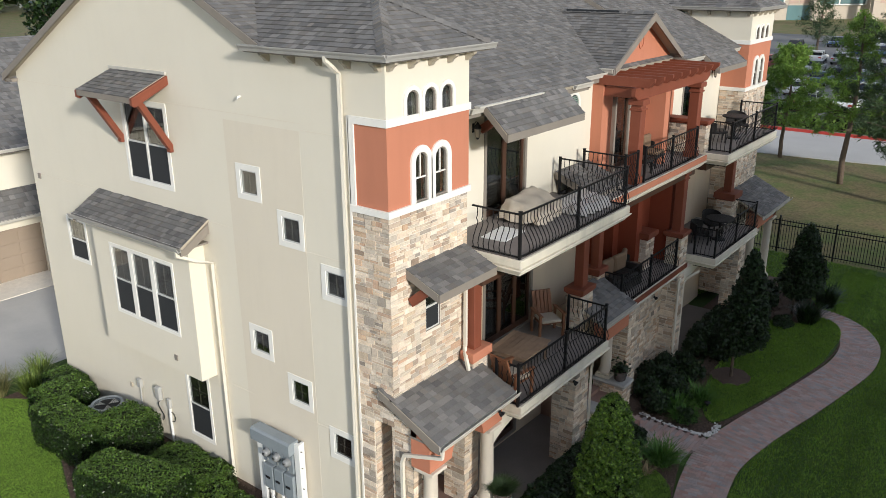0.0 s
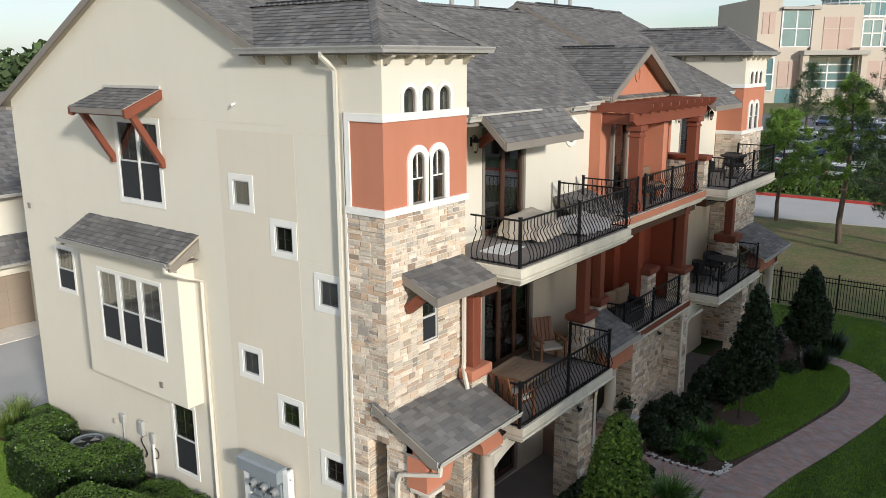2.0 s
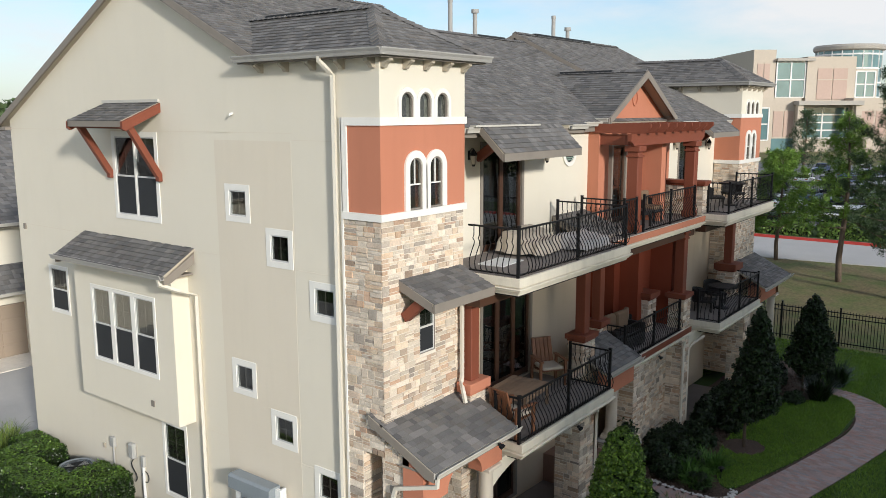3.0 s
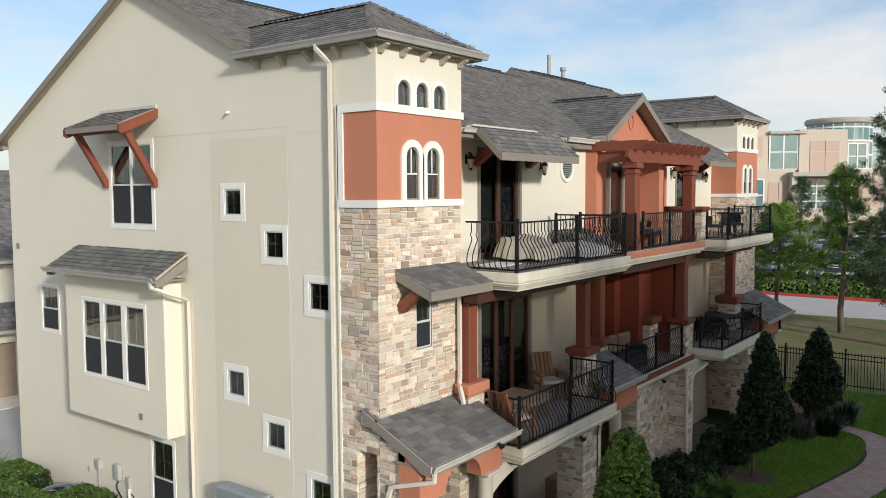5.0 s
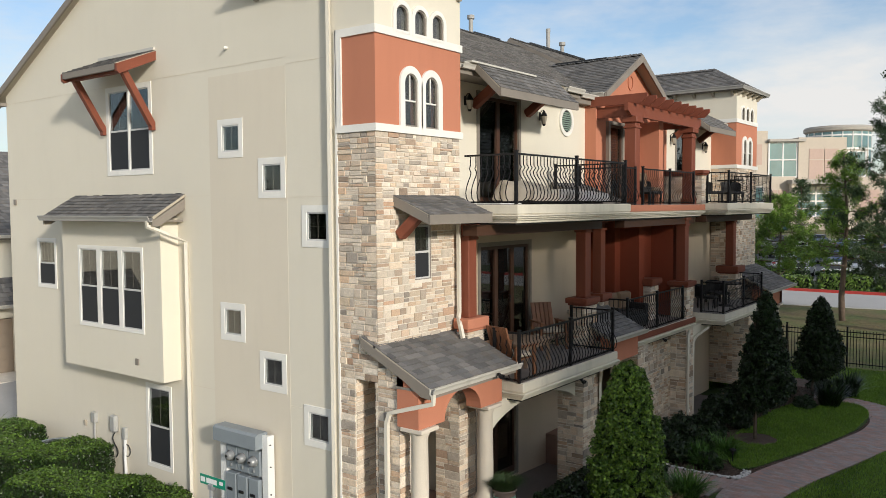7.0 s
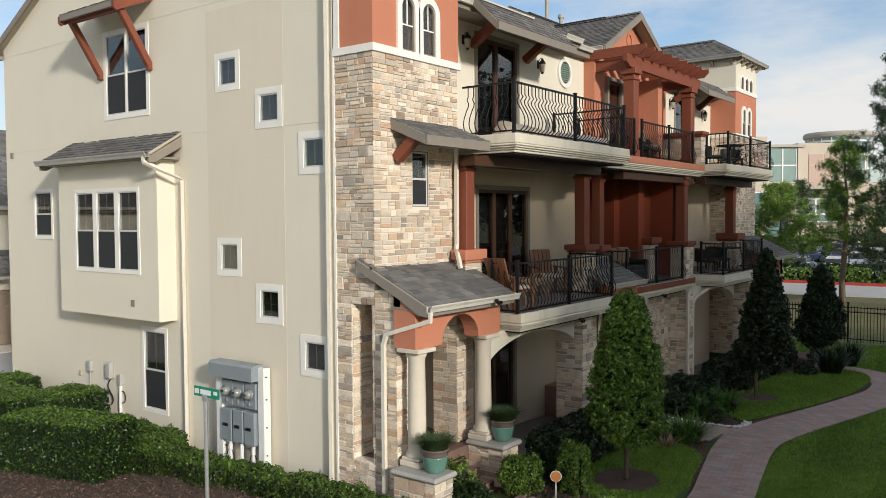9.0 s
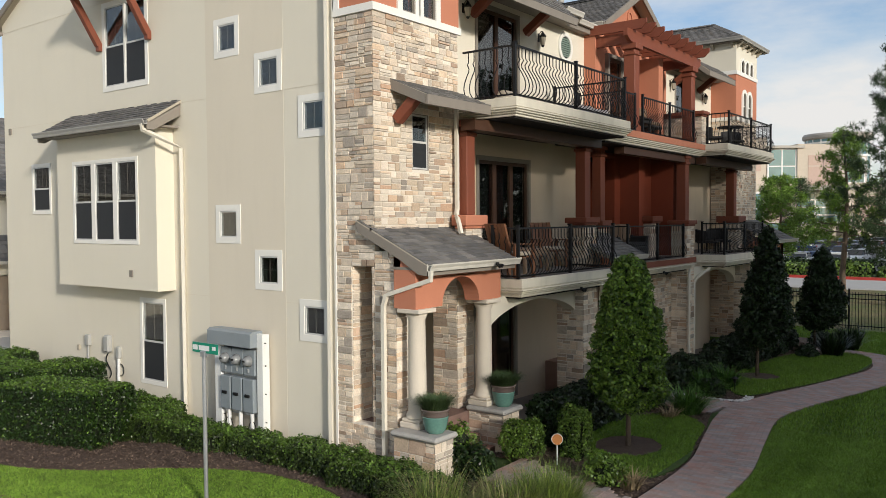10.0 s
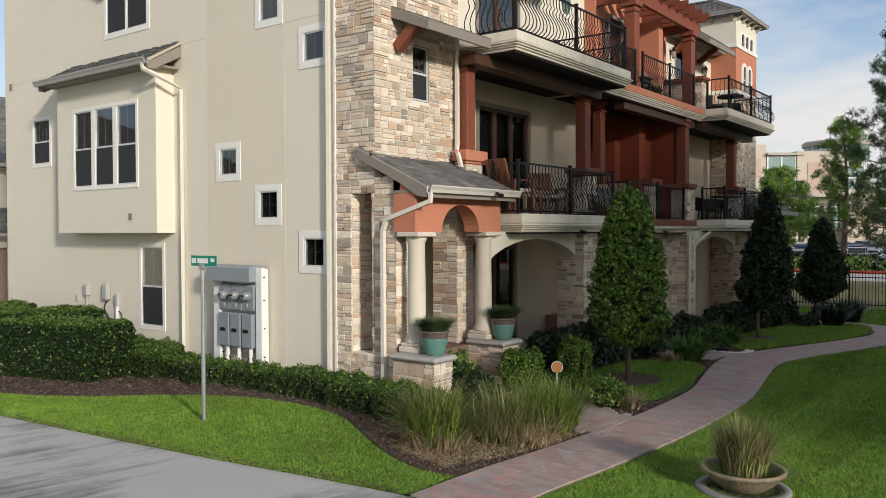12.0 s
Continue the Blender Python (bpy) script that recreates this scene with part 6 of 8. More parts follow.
def cone_tree(label, at, base, top, radius, seed, n, mat, leaves=60, size=0.06, power=0.62, lean=(0, 0), reach=0.15):
    """A clipped broadleaf tree: slim trunk, limbs, and an egg-shaped crown of small leaves with gaps."""
    t = thing("clipped_tree", label, "tree", at, group="clipped trees")
    rs = np.random.RandomState(seed)
    rnd = random.Random(seed)
    bm = bmesh.new()
    tube(bm, [(0, 0, -0.1), (0.02, 0.01, base * 0.5), (0, 0, base + 0.3), (0.01, 0.02, top * 0.8)], [0.055, 0.045, 0.04, 0.012], 8)
    part("trunk", bm, BARK, t, "slim grey-brown trunk", True)
    bm = bmesh.new()
    for k in range(22):
        z = base + 0.1 + (top - base) * 0.75 * rnd.random()
        a = rnd.uniform(0, 6.28)
        r = radius * 0.75 * (1 - (z - base) / (top - base)) + 0.1
        tube(bm, [(0, 0, z - 0.12), (0.5 * r * math.cos(a), 0.5 * r * math.sin(a), z + 0.05), (r * math.cos(a), r * math.sin(a), z + 0.2)], [0.018, 0.012, 0.005], 5)
    tagged(part("limb", bm, BARK, t), kind="stuff")

    def rad(h):
        return radius * (np.clip(h / 0.16, 0, 1) ** 0.5) * (np.clip((1 - h) / 0.85, 0, 1) ** power)
    h = rs.beta(1.1, 1.35, n)
    a = rs.uniform(0, 2 * np.pi, n)
    lump = 1 + 0.10 * np.sin(a * 4 + h * 13 + seed) + 0.07 * np.sin(a * 7 - h * 23)
    r = rad(h) * lump * rs.uniform(0.74, 1.06, n)
    lift = np.clip(h * 4, 0, 1)
    C = np.stack([r * np.cos(a) + lean[0] * lift, r * np.sin(a) + lean[1] * lift, base + (top - base) * h], 1)
    N = np.stack([np.cos(a), np.sin(a), np.full(n, 0.6)], 1)
    sprigs("crown", C, N, leaves, reach, size, mat, t, seed)
    # near-black core for the shade inside the crown
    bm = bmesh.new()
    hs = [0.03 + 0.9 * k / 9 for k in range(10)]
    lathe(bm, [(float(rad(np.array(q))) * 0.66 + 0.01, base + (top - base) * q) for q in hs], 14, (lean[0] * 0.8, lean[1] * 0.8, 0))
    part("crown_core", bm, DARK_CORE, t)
    return t


def shrub(label, at, radius, height, seed, mat=HOLLY_LEAF, n=150, leaves=24, size=0.042):
    """A loose rounded shrub of leafy sprigs over a near-black shade core."""
    t = thing("shrub", label, "shrub", at, seed * 47.0, group="loose shrubs")
    rs = np.random.RandomState(seed)
    d = rs.normal(0, 1, (n, 3))
    d[:, 2] = np.abs(d[:, 2]) * 0.9 - 0.15
    d /= np.linalg.norm(d, axis=1)[:, None]
    lump = 1 + 0.16 * np.sin(d[:, :1] * 6 + seed) + 0.12 * np.cos(d[:, 1:2] * 7 + seed)
    C = d * lump * [radius, radius, height * 0.62] * rs.uniform(0.78, 1.05, (n, 1)) + [0, 0, height * 0.36]
    sprigs("leaves", C, d + [0, 0, 0.4], leaves, 0.10, size, mat, t, seed)
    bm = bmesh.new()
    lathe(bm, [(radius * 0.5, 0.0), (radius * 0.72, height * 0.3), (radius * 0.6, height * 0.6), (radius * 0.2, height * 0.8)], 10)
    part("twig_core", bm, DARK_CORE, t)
    return t


shrub("loose yellow-green shrub by the porch steps", (0.80, -1.05, 0.55), 0.27, 0.66, 281, BUSH_LEAF, 90, 16, 0.030)
shrub("low loose bright shrub on the mulch beside the path", (1.33, -3.33, 0.5), 0.27, 0.44, 283, BUSH_LEAF, 110, 16, 0.030)
# leaf tones spread wide to imitate sunlit sprigs and dark gaps
LIGUSTRUM = leaf_material("ligustrum_leaf", (0.022, 0.058, 0.008), (0.165, 0.265, 0.034), 0.38, 0.6)
cone_tree("clipped conical tree with bright leafy top in a mulch ring", (3.3, -2.8, gh(3.3, 0)), 0.66, 3.30, 0.64, 31, 1500, LIGUSTRUM, 34, 0.033, 0.42, reach=0.085)
cone_tree("tall dark conical clipped tree near the fence side", (12.3, -2.4, gh(12.3, 0)), 0.85, 3.95, 0.66, 32, 1000, HOLLY_LEAF, 30, 0.042, lean=(0.14, -0.2), reach=0.11)
cone_tree("dark conical clipped tree beside the path bend", (18.3, -2.5, 0), 0.85, 3.45, 0.70, 33, 900, HOLLY_LEAF, 28, 0.046, lean=(0.12, -0.18), reach=0.12)
for k, (x, y, r, h) in enumerate(((6.25, -1.6, 0.42, 0.80), (6.9, -1.75, 0.36, 0.66), (6.3, -0.8, 0.36, 0.62), (8.95, -1.5, 0.38, 0.72), (9.55, -0.95, 0.42, 0.80), (9.7, -1.75, 0.42, 0.72), (10.4, -1.25, 0.45, 0.82), (10.55, -0.62, 0.38, 0.70),
                                  (11.3, -0.75, 0.40, 0.75), (11.35, -1.5, 0.45, 0.78), (12.0, -1.05, 0.36, 0.60), (13.1, -1.0, 0.42, 0.72), (13.3, -1.7, 0.36, 0.58), (14.1, -1.35, 0.48, 0.80), (15.1, -1.5, 0.46, 0.74), (15.9, -1.3, 0.44, 0.80),
                                  (16.7, -1.55, 0.50, 0.82), (17.6, -1.35, 0.46, 0.78), (18.8, -1.5, 0.50, 0.85), (19.6, -1.2, 0.50, 0.90), (17.3, -2.5, 0.34, 0.46), (20.2, -2.3, 0.42, 0.62), (8.9, -2.35, 0.26, 0.42))):
    shrub("dark loose evergreen shrub in the shaded mulch bed", (x, y, gh(x, y) + 0.02), r * 0.76, h * 0.82, 300 + k)


def grass_clump(label, at, n, height, spread, seed, mat, name="ornamental_grass", width=0.012, arch=0.55, category="grass", group="ornamental grasses", root=0.3, wild=0.6):
    """A clump of long arching blades."""
    rs = np.random.RandomState(seed)
    verts, faces = [], []
    for k in range(n):
        a, rr = rs.uniform(0, 6.283), spread * root * math.sqrt(rs.uniform())
        bx, by = rr * math.cos(a), rr * math.sin(a)
        a += rs.normal(0, wild)
        hgt, out = height * rs.uniform(0.5, 1.1), spread * (rs.uniform(0.05, 0.35) + 0.6 * rr / (spread * root + 1e-6) * rs.uniform(0.3, 1.0))
        w = width * rs.uniform(0.6, 1.4)
        turn, bend = rs.normal(0, 0.5), rs.uniform(0.2, 1.0) * arch
        base = len(verts)
        for q in range(6):
            s = q / 5
            dx, dy = math.cos(a + turn * s), math.sin(a + turn * s)
            r = out * (0.35 * s + 0.65 * s ** 2.2)
            z = hgt * (s - bend * 0.6 * s ** 3 * min(1.0, out / spread * 1.6))
            ww = w * (1 - s * 0.92)
            verts += [(bx + dx * r - dy * ww, by + dy * r + dx * ww, z), (bx + dx * r + dy * ww, by + dy * r - dx * ww, z)]
            if q:
                faces.append((base + 2 * q - 2, base + 2 * q - 1, base + 2 * q + 1, base + 2 * q))
    g = thing(name, label, category, at, group=group)
    tagged(raw("blade_mass", verts, faces, mat, g), kind="stuff")
    return g


REED = leaf_material("reed_blade", (0.048, 0.068, 0.016), (0.27, 0.235, 0.105), 0.6, 0.55)
LUSH = leaf_material("lush_blade", (0.036, 0.074, 0.010), (0.20, 0.26, 0.045), 0.55, 0.6)
STRAW = leaf_material("straw_blade", (0.36, 0.275, 0.16), (0.24, 0.18, 0.10), 0.7, 0.35)
for x, y, n, h, s, seed, m in ((-1.72, -2.52, 1000, 0.86, 0.86, 1, LUSH), (-1.55, -2.34, 600, 0.90, 0.85, 2, REED), (-1.86, -2.66, 380, 0.42, 0.9, 3, STRAW), (-1.16, -3.12, 900, 0.74, 0.80, 4, REED),
                               (-0.84, -3.12, 1000, 0.82, 0.80, 5, LUSH), (-1.10, -3.42, 420, 0.52, 0.85, 6, STRAW), (-0.50, -3.36, 1100, 0.84, 0.80, 7, LUSH), (-0.24, -3.34, 1000, 0.76, 0.74, 71, LUSH)):
    grass_clump("clump of arching ornamental grass with straw tips", (x, y, gh(x, y) + 0.02), n, h, s, seed, m, arch=1.25, width=0.0062, root=0.42, wild=1.1)
for x, y, s in ((1.35, -3.7, 8), (5.9, -2.5, 9)):
    grass_clump("short straw-coloured grass tuft on mulch", (x, y, gh(x, y) + 0.02), 120, 0.3, 0.45, s, STRAW)
for x, y, n, h, s, seed, m in ((-0.9, 12.7, 500, 0.8, 0.9, 10, LUSH), (-1.6, 13.4, 450, 0.8, 0.9, 11, REED), (-0.3, 13.5, 300, 0.7, 0.8, 12, LUSH)):
    grass_clump("arching grass at the corner of the drive", (x, y, 0.5), n, h, s, seed, m)
FERN = leaf_material("fern_frond", (0.040, 0.105, 0.014), (0.095, 0.19, 0.030), 0.55, 0.4)
for x, y, h, s, seed in ((6.6, -2.62, 0.66, 0.80, 20), (9.3, -1.9, 0.65, 0.7, 21), (10.1, -2.25, 0.66, 0.8, 22), (8.9, -2.3, 0.5, 0.6, 23)):
    grass_clump("green sword fern beside the walk", (x, y, gh(x, y) + 0.02), 420, h, s, seed, FERN, "fern", 0.02, 1.1, "fern", "ferns")
for x, y, seed in ((18.15, -3.05, 24), (20.1, -3.2, 25)):
    grass_clump("dark strap-leaved plant near the fence", (x, y, 0.02), 320, 0.9, 0.9, seed, HOLLY_LEAF, "strap_plant", 0.03, 0.6, "plant", "strap plants")

# lawn blades where the camera comes close
BLADE = material("lawn_blade", (0.115, 0.238, 0.020), 0.6, 0.30, 1.1, 7.0, 0.0, island=0.5, tint=[(0.190, 0.300, 0.036), (0.125, 0.240, 0.022), (0.205, 0.28, 0.048)], spec=0.35)


def poly_inside(px, py, poly):
    c = np.zeros(len(px), bool)
    k = len(poly)
    for i in range(k):
        (x0, y0), (x1, y1) = poly[i], poly[(i + 1) % k]
        hit = ((y0 > py) != (y1 > py)) & (px < (x1 - x0) * (py - y0) / (y1 - y0 + 1e-12) + x0)
        c ^= hit
    return c


def blades(name, area, n, seed, avoid=(), lift=0.0, height=0.04, mown=0.0):
    """Short blades strewn over an area; mown: how far they lean to and fro in the mower's lanes."""
    rs = np.random.RandomState(seed)
    px, py = rs.uniform(area[0], area[1], n), rs.uniform(area[2], area[3], n)
    keep = np.ones(n, bool)
    for poly, want in avoid:
        keep &= poly_inside(px, py, poly) == want
    px, py = px[keep], py[keep]
    n = len(px)
    pz = 0.5 - 0.5 * np.clip((px - 4) / 14, 0, 1) + lift
    a = rs.uniform(0, 6.283, n)
    h = height * rs.uniform(0.5, 1.3, n)
    w = 0.007 * rs.uniform(0.7, 1.5, n) * (height / 0.05) ** 0.6
    lx, ly = rs.normal(0, 0.022, n), rs.normal(0, 0.022, n)
    lx = lx + mown * np.sign(np.sin((py + 0.25 * np.sin(px * 0.4)) * 5.2))
    tri = np.stack([np.stack([px - np.cos(a) * w, py - np.sin(a) * w, pz], 1), np.stack([px + np.cos(a) * w, py + np.sin(a) * w, pz], 1), np.stack([px + lx, py + ly, pz + h], 1)], 1).reshape(-1, 3)
    me = bpy.data.meshes.new(name)
    me.vertices.add(3 * n)
    me.vertices.foreach_set("co", tri.ravel())
    me.loops.add(3 * n)
    me.loops.foreach_set("vertex_index", np.arange(3 * n, dtype=np.int32))
    me.polygons.add(n)
    me.polygons.foreach_set("loop_start", np.arange(0, 3 * n, 3, dtype=np.int32))
    me.materials.append(BLADE)
    me.update(calc_edges=True)
    return tagged(new(name, me), "short mown grass blades of the lawn", "grass", kind="stuff")


def offset_line(line, side):
    """The path's left (side 1) or right (side -1) edge."""
    out = []
    for i, p in enumerate(line):
        a, b = Vector(line[max(i - 1, 0)]), Vector(line[min(i + 1, len(line) - 1)])
        d = (b - a).normalized()
        half = side * path_half(p[0])
        out.append((p[0] - d.y * half, p[1] + d.x * half))
    return out


PATH_AREA = offset_line(CENTRE, 1) + offset_line(CENTRE, -1)[::-1]
LAWN_A = [(p[0] - 0.025, p[1]) for p in STREET_EDGE if -3.5 < p[1] < 13.2] + [(-3.4, -3.62), (-2.8, -3.64)] + [(p[0] - 0.03, p[1]) for p in BED1[::-1]]
blades("lawn_grass", (-5.4, -1.0, -3.7, 13.2), 420000, 1, [(LAWN_A, True)], 0.0, 0.03)
RIGHT = [(-3.4, -4.62), (-3.35, -7.5), (-3.6, -9.5), (24.5, -9.5), (24.5, -2.3)] + offset_line(CENTRE, -1)[::-1]
blades("lawn_grass", (-3.5, 6.5, -8.5, -4.3), 360000, 2, [(RIGHT, True), (PATH_AREA, False)], 0.0, 0.032, 0.006)
blades("lawn_grass", (6.5, 24.5, -8.0, -3.0), 130000, 3, [(RIGHT, True), (PATH_AREA, False)], 0, 0.06, 0.010)
blades("lawn_grass", (1.8, 6.6, -3.8, -1.5), 45000, 4, [(ISLE1, True), (RINGS[0], False)], 0.05)
blades("lawn_grass", (9.2, 19.0, -4.3, -1.7), 60000, 5, [(ISLE2, True), (RINGS[1], False), (RINGS[2], False)], 0.05, 0.06)
blades("lawn_grass", (18.5, 25.2, -4.0, 4.0), 50000, 6, [(PATH_AREA, False), ([(18, -4.2), (18, 1), (22, 0), (22, -2.2), (20.6, -2.6), (19.2, -3.3)], False)], 0, 0.06)


# bark chips and straw litter on the beds
CHIP = leaf_material("bark_chip", (0.155, 0.108, 0.080), (0.075, 0.051, 0.040), 0.9, 0.4)


def litter(name, poly, n, seed, size, mat, label, long=2.2):
    """Loose flat pieces strewn over a bed."""
    rs = np.random.RandomState(seed)
    xs_, ys_ = [p[0] for p in poly], [p[1] for p in poly]
    px, py = rs.uniform(min(xs_), max(xs_), n), rs.uniform(min(ys_), max(ys_), n)
    k = poly_inside(px, py, poly)
    px, py = px[k], py[k]
    pz = 0.5 - 0.5 * np.clip((px - 4) / 14, 0, 1) + 0.026 + rs.uniform(0, 0.014, len(px))
    t = thing(name, label, "mulch", kind="stuff")
    leaf_cloud("chips", np.stack([px, py, pz], 1), np.tile([0, 0, 1.0], (len(px), 1)), size, mat, t, seed, 0.35, long)


litter("bark_chips", [(-0.1, 13.0)] + BED1 + [(-1.6, -3.75), (-0.4, -3.84), (0.05, -2.9), (0.4, -1.6), (0.0, 0.5)], 60000, 61, 0.022, CHIP, "loose bark chips on the bed")
litter("bark_chips", INNER + [(20.6, -1.0), (1.5, -1.0), (1.5, -3.0)], 60000, 62, 0.028, CHIP, "loose bark chips before the balconies")
kerb_side = [p for p in STREET_EDGE if -3.5 < p[1] < 13.0]
litter("thatch", [(p[0] - 0.05, p[1]) for p in kerb_side] + [(p[0] + 0.03, p[1]) for p in kerb_side[::-1]], 34000, 64, 0.010, CHIP, "brown thatch and soil along the lawn's cut edge", 5.0)
litter("straw_litter", [(-2.3, -2.3), (-2.55, -3.3), (-1.3, -3.76), (-0.3, -3.8), (0.0, -3.2), (-0.8, -2.6), (-1.4, -2.4)], 12000, 63, 0.008, STRAW, "dry straw lying below the ornamental grasses", 14.0)


# ---- things by the building ----
GREYMETAL = material("grey_painted_steel", (0.235, 0.265, 0.285), 0.45, 0.08, 2.0, 40.0, 0.05, stains=0.1)
WHITEWOOD = material("white_painted_board", (0.72, 0.72, 0.70), 0.6, 0.08, 3.0, 60.0, 0.08, stains=0.12)
GALV = material("galvanised_steel", (0.42, 0.43, 0.44), 0.4, 0.12, 4.0, 60.0, 0.05, metal=0.7)
PALEBOX = material("pale_grey_plastic", (0.40, 0.395, 0.375), 0.55, 0.08, 3.0, 40.0, 0.03, stains=0.1)
METERGLASS = material("meter_dome", (0.22, 0.225, 0.225), 0.18, 0.08, 4.0, 30.0, 0.02, spec=0.6)
mp_ = thing("electric_meter_panel", "grey three-meter electric panel on white posts beside the wall", "meter panel", (0, 0, 0))
for y0, y1 in ((2.44, 2.60), (3.60, 3.78)):
    post_ = part("panel_post", boxes((-0.24, -0.16, y0, y1, 0.45, 2.46), (-0.16, -0.04, y0 + 0.05, y1 - 0.05, 0.45, 2.44)), WHITEWOOD, mp_, bevel=0.006)
    bm = bmesh.new()
    for z in (0.9, 1.4, 1.9, 2.3):
        tube(bm, [(-0.19, y0 - 0.004, z), (-0.19, y0 - 0.03, z)], 0.012, 6)
    part("bolt", bm, IRON, post_)
for z in (0.98, 1.66, 2.18):
    part("crossbar", boxes((-0.17, -0.12, 2.60, 3.60, z - 0.03, z + 0.03)), GALV, mp_)
bm = bmesh.new()
prism(bm, [(-0.40, 2.58, 2.22), (-0.40, 2.58, 2.46), (-0.35, 2.58, 2.5), (-0.12, 2.58, 2.5), (-0.12, 2.58, 2.22)], (0, 1.20, 0))
part("wireway", bm, GREYMETAL, mp_, "long grey cable trough")
for k in range(3):
    y = 2.63 + k * 0.318
    part("meter_box", boxes((-0.27, -0.17, y, y + 0.30, 1.70, 2.16)), GREYMETAL, mp_, bevel=0.008)
    bm = bmesh.new()
    tube(bm, [(-0.27, y + 0.15, 1.96), (-0.295, y + 0.15, 1.96), (-0.296, y + 0.15, 1.96), (-0.36, y + 0.15, 1.96), (-0.385, y + 0.15, 1.96)], [0.105, 0.105, 0.08, 0.078, 0.05], 20)
    mtr = part("meter", bm, METERGLASS, mp_, "round glass-domed electric meter", True)
    part("dial", boxes((-0.389, -0.384, y + 0.12, y + 0.18, 1.955, 1.985)), IRON, mtr)
    bm = bmesh.new()
    tube(bm, [(-0.28, y + 0.15, 1.76), (-0.28, y + 0.15, 1.82)], 0.02, 8)
    part("seal", bm, GALV, mtr)
    bx = part("breaker_box", boxes((-0.30, -0.17, y + 0.01, y + 0.29, 1.04, 1.64)), GREYMETAL, mp_, bevel=0.012)
    part("latch", boxes((-0.325, -0.30, y + 0.09, y + 0.23, 1.31, 1.37)), IRON, bx, "black latch", bevel=0.012)
    bm = bmesh.new()
    tube(bm, [(-0.23, y + 0.12, 1.06), (-0.23, y + 0.12, 0.45)], 0.035, 8)
    part("conduit", bm, WHITEWOOD, mp_)
bm = bmesh.new()
for y in (2.75, 3.4):
    tube(bm, [(-0.23, y + 0.12 * math.cos(q * math.pi / 10), 0.62 + 0.26 * math.sin(q * math.pi / 10)) for q in range(11)], 0.008, 5)
part("cable_loop", bm, IRON, mp_, "thin black cable loops under the boxes")
for y, z, w, h, d, nm, lb in ((8.48, 1.70, 0.15, 0.24, 0.09, "junction_box", "small grey junction box on the wall"), (7.62, 1.63, 0.20, 0.37, 0.12, "cable_box", "grey cable box with a looped cable on the wall"), (7.28, 1.52, 0.11, 0.26, 0.08, "cable_box", "small grey cable box with a white conduit"), (8.96, 1.55, 0.10, 0.13, 0.04, "outlet_cover", "small tan outlet cover on the wall")):
    u = thing(nm, lb, "utility box", (0, 0, 0))
    part("case", boxes((-d, 0.0, y, y + w, z, z + h)), PALEBOX if w != 0.10 else SOFFIT, u, bevel=0.03 if w == 0.20 else 0.012)
    if w == 0.20:
        bm = bmesh.new()
        tube(bm, [(-0.05, y + 0.1 + 0.1 * math.sin(q * 0.55), z - 0.09 * q * 0.55 - 0.02) for q in range(12)], 0.012, 6)
        tube(bm, [(-0.03, 7.30 + 0.13 * math.cos(q * 0.45), 1.28 + 0.13 * math.sin(q * 0.45)) for q in range(12)], 0.010, 6)
        part("cable", bm, IRON, u, "thin black looped cable")
    elif w != 0.10:
        bm = bmesh.new()
        tube(bm, [(-0.04, y + w / 2, z), (-0.04, y + w / 2 + 0.02, z - 0.4), (-0.05, y + w / 2 - 0.02, 0.5)], 0.022 if w > 0.13 else 0.035, 8)
        part("conduit", bm, WHITEWOOD if w < 0.13 else PALEBOX, u)
ac = thing("air_conditioner", "grey outdoor air conditioner with a round fan grille in the hedge", "air conditioner", (-0.62, 9.25, 0.5))
part("casing", boxes((-0.40, 0.40, -0.40, 0.40, 0.0, 0.70)), GREYMETAL, ac, bevel=0.03)
for k in range(12):
    part("louvre", boxes((-0.41, 0.41, -0.41, 0.41, 0.06 + k * 0.05, 0.075 + k * 0.05)), GALV, ac)
bm = bmesh.new()
ring(bm, [(0.40 * math.cos(q * math.pi / 14), 0.40 * math.sin(q * math.pi / 14)) for q in range(28)], [(0.33 * math.cos(q * math.pi / 14), 0.33 * math.sin(q * math.pi / 14)) for q in range(28)], 0, 0.06, Matrix(((1, 0, 0, 0), (0, 0, -1, 0), (0, 1, 0, 0.70), (0, 0, 0, 1))))
part("fan_ring", bm, GREYMETAL, ac)
bm = bmesh.new()
for r in (0.08, 0.13, 0.18, 0.23, 0.28, 0.32):
    tube(bm, [(r * math.cos(q * math.pi / 12), r * math.sin(q * math.pi / 12), 0.75) for q in range(25)], 0.004, 4)
part("fan_grille", bm, IRON, ac)
bm = bmesh.new()
lathe(bm, [(0.31, 0.702), (0.31, 0.705)], 24)
part("fan_well", bm, SCREEN, ac)
bm = bmesh.new()
for k in range(3):
    a = k * 2.1
    prism(bm, [(0.04 * math.cos(a), 0.04 * math.sin(a), 0.72), (0.29 * math.cos(a - 0.4), 0.29 * math.sin(a - 0.4), 0.71), (0.29 * math.cos(a + 0.4), 0.29 * math.sin(a + 0.4), 0.735)], (0, 0, 0.004))
part("fan_blade", bm, GALV, ac)

sg = thing("street_sign", "green street name sign on a galvanised pole in the lawn", "street sign", (-2.69, 0.75, 0.5))
bm = bmesh.new()
tube(bm, [(0, 0, -0.1), (0, 0, 2.12)], 0.03, 10)
part("pole", bm, GALV, sg)
part("clamp", boxes((-0.03, 0.03, -0.05, 0.05, 2.08, 2.16)), GALV, sg, bevel=0.006)
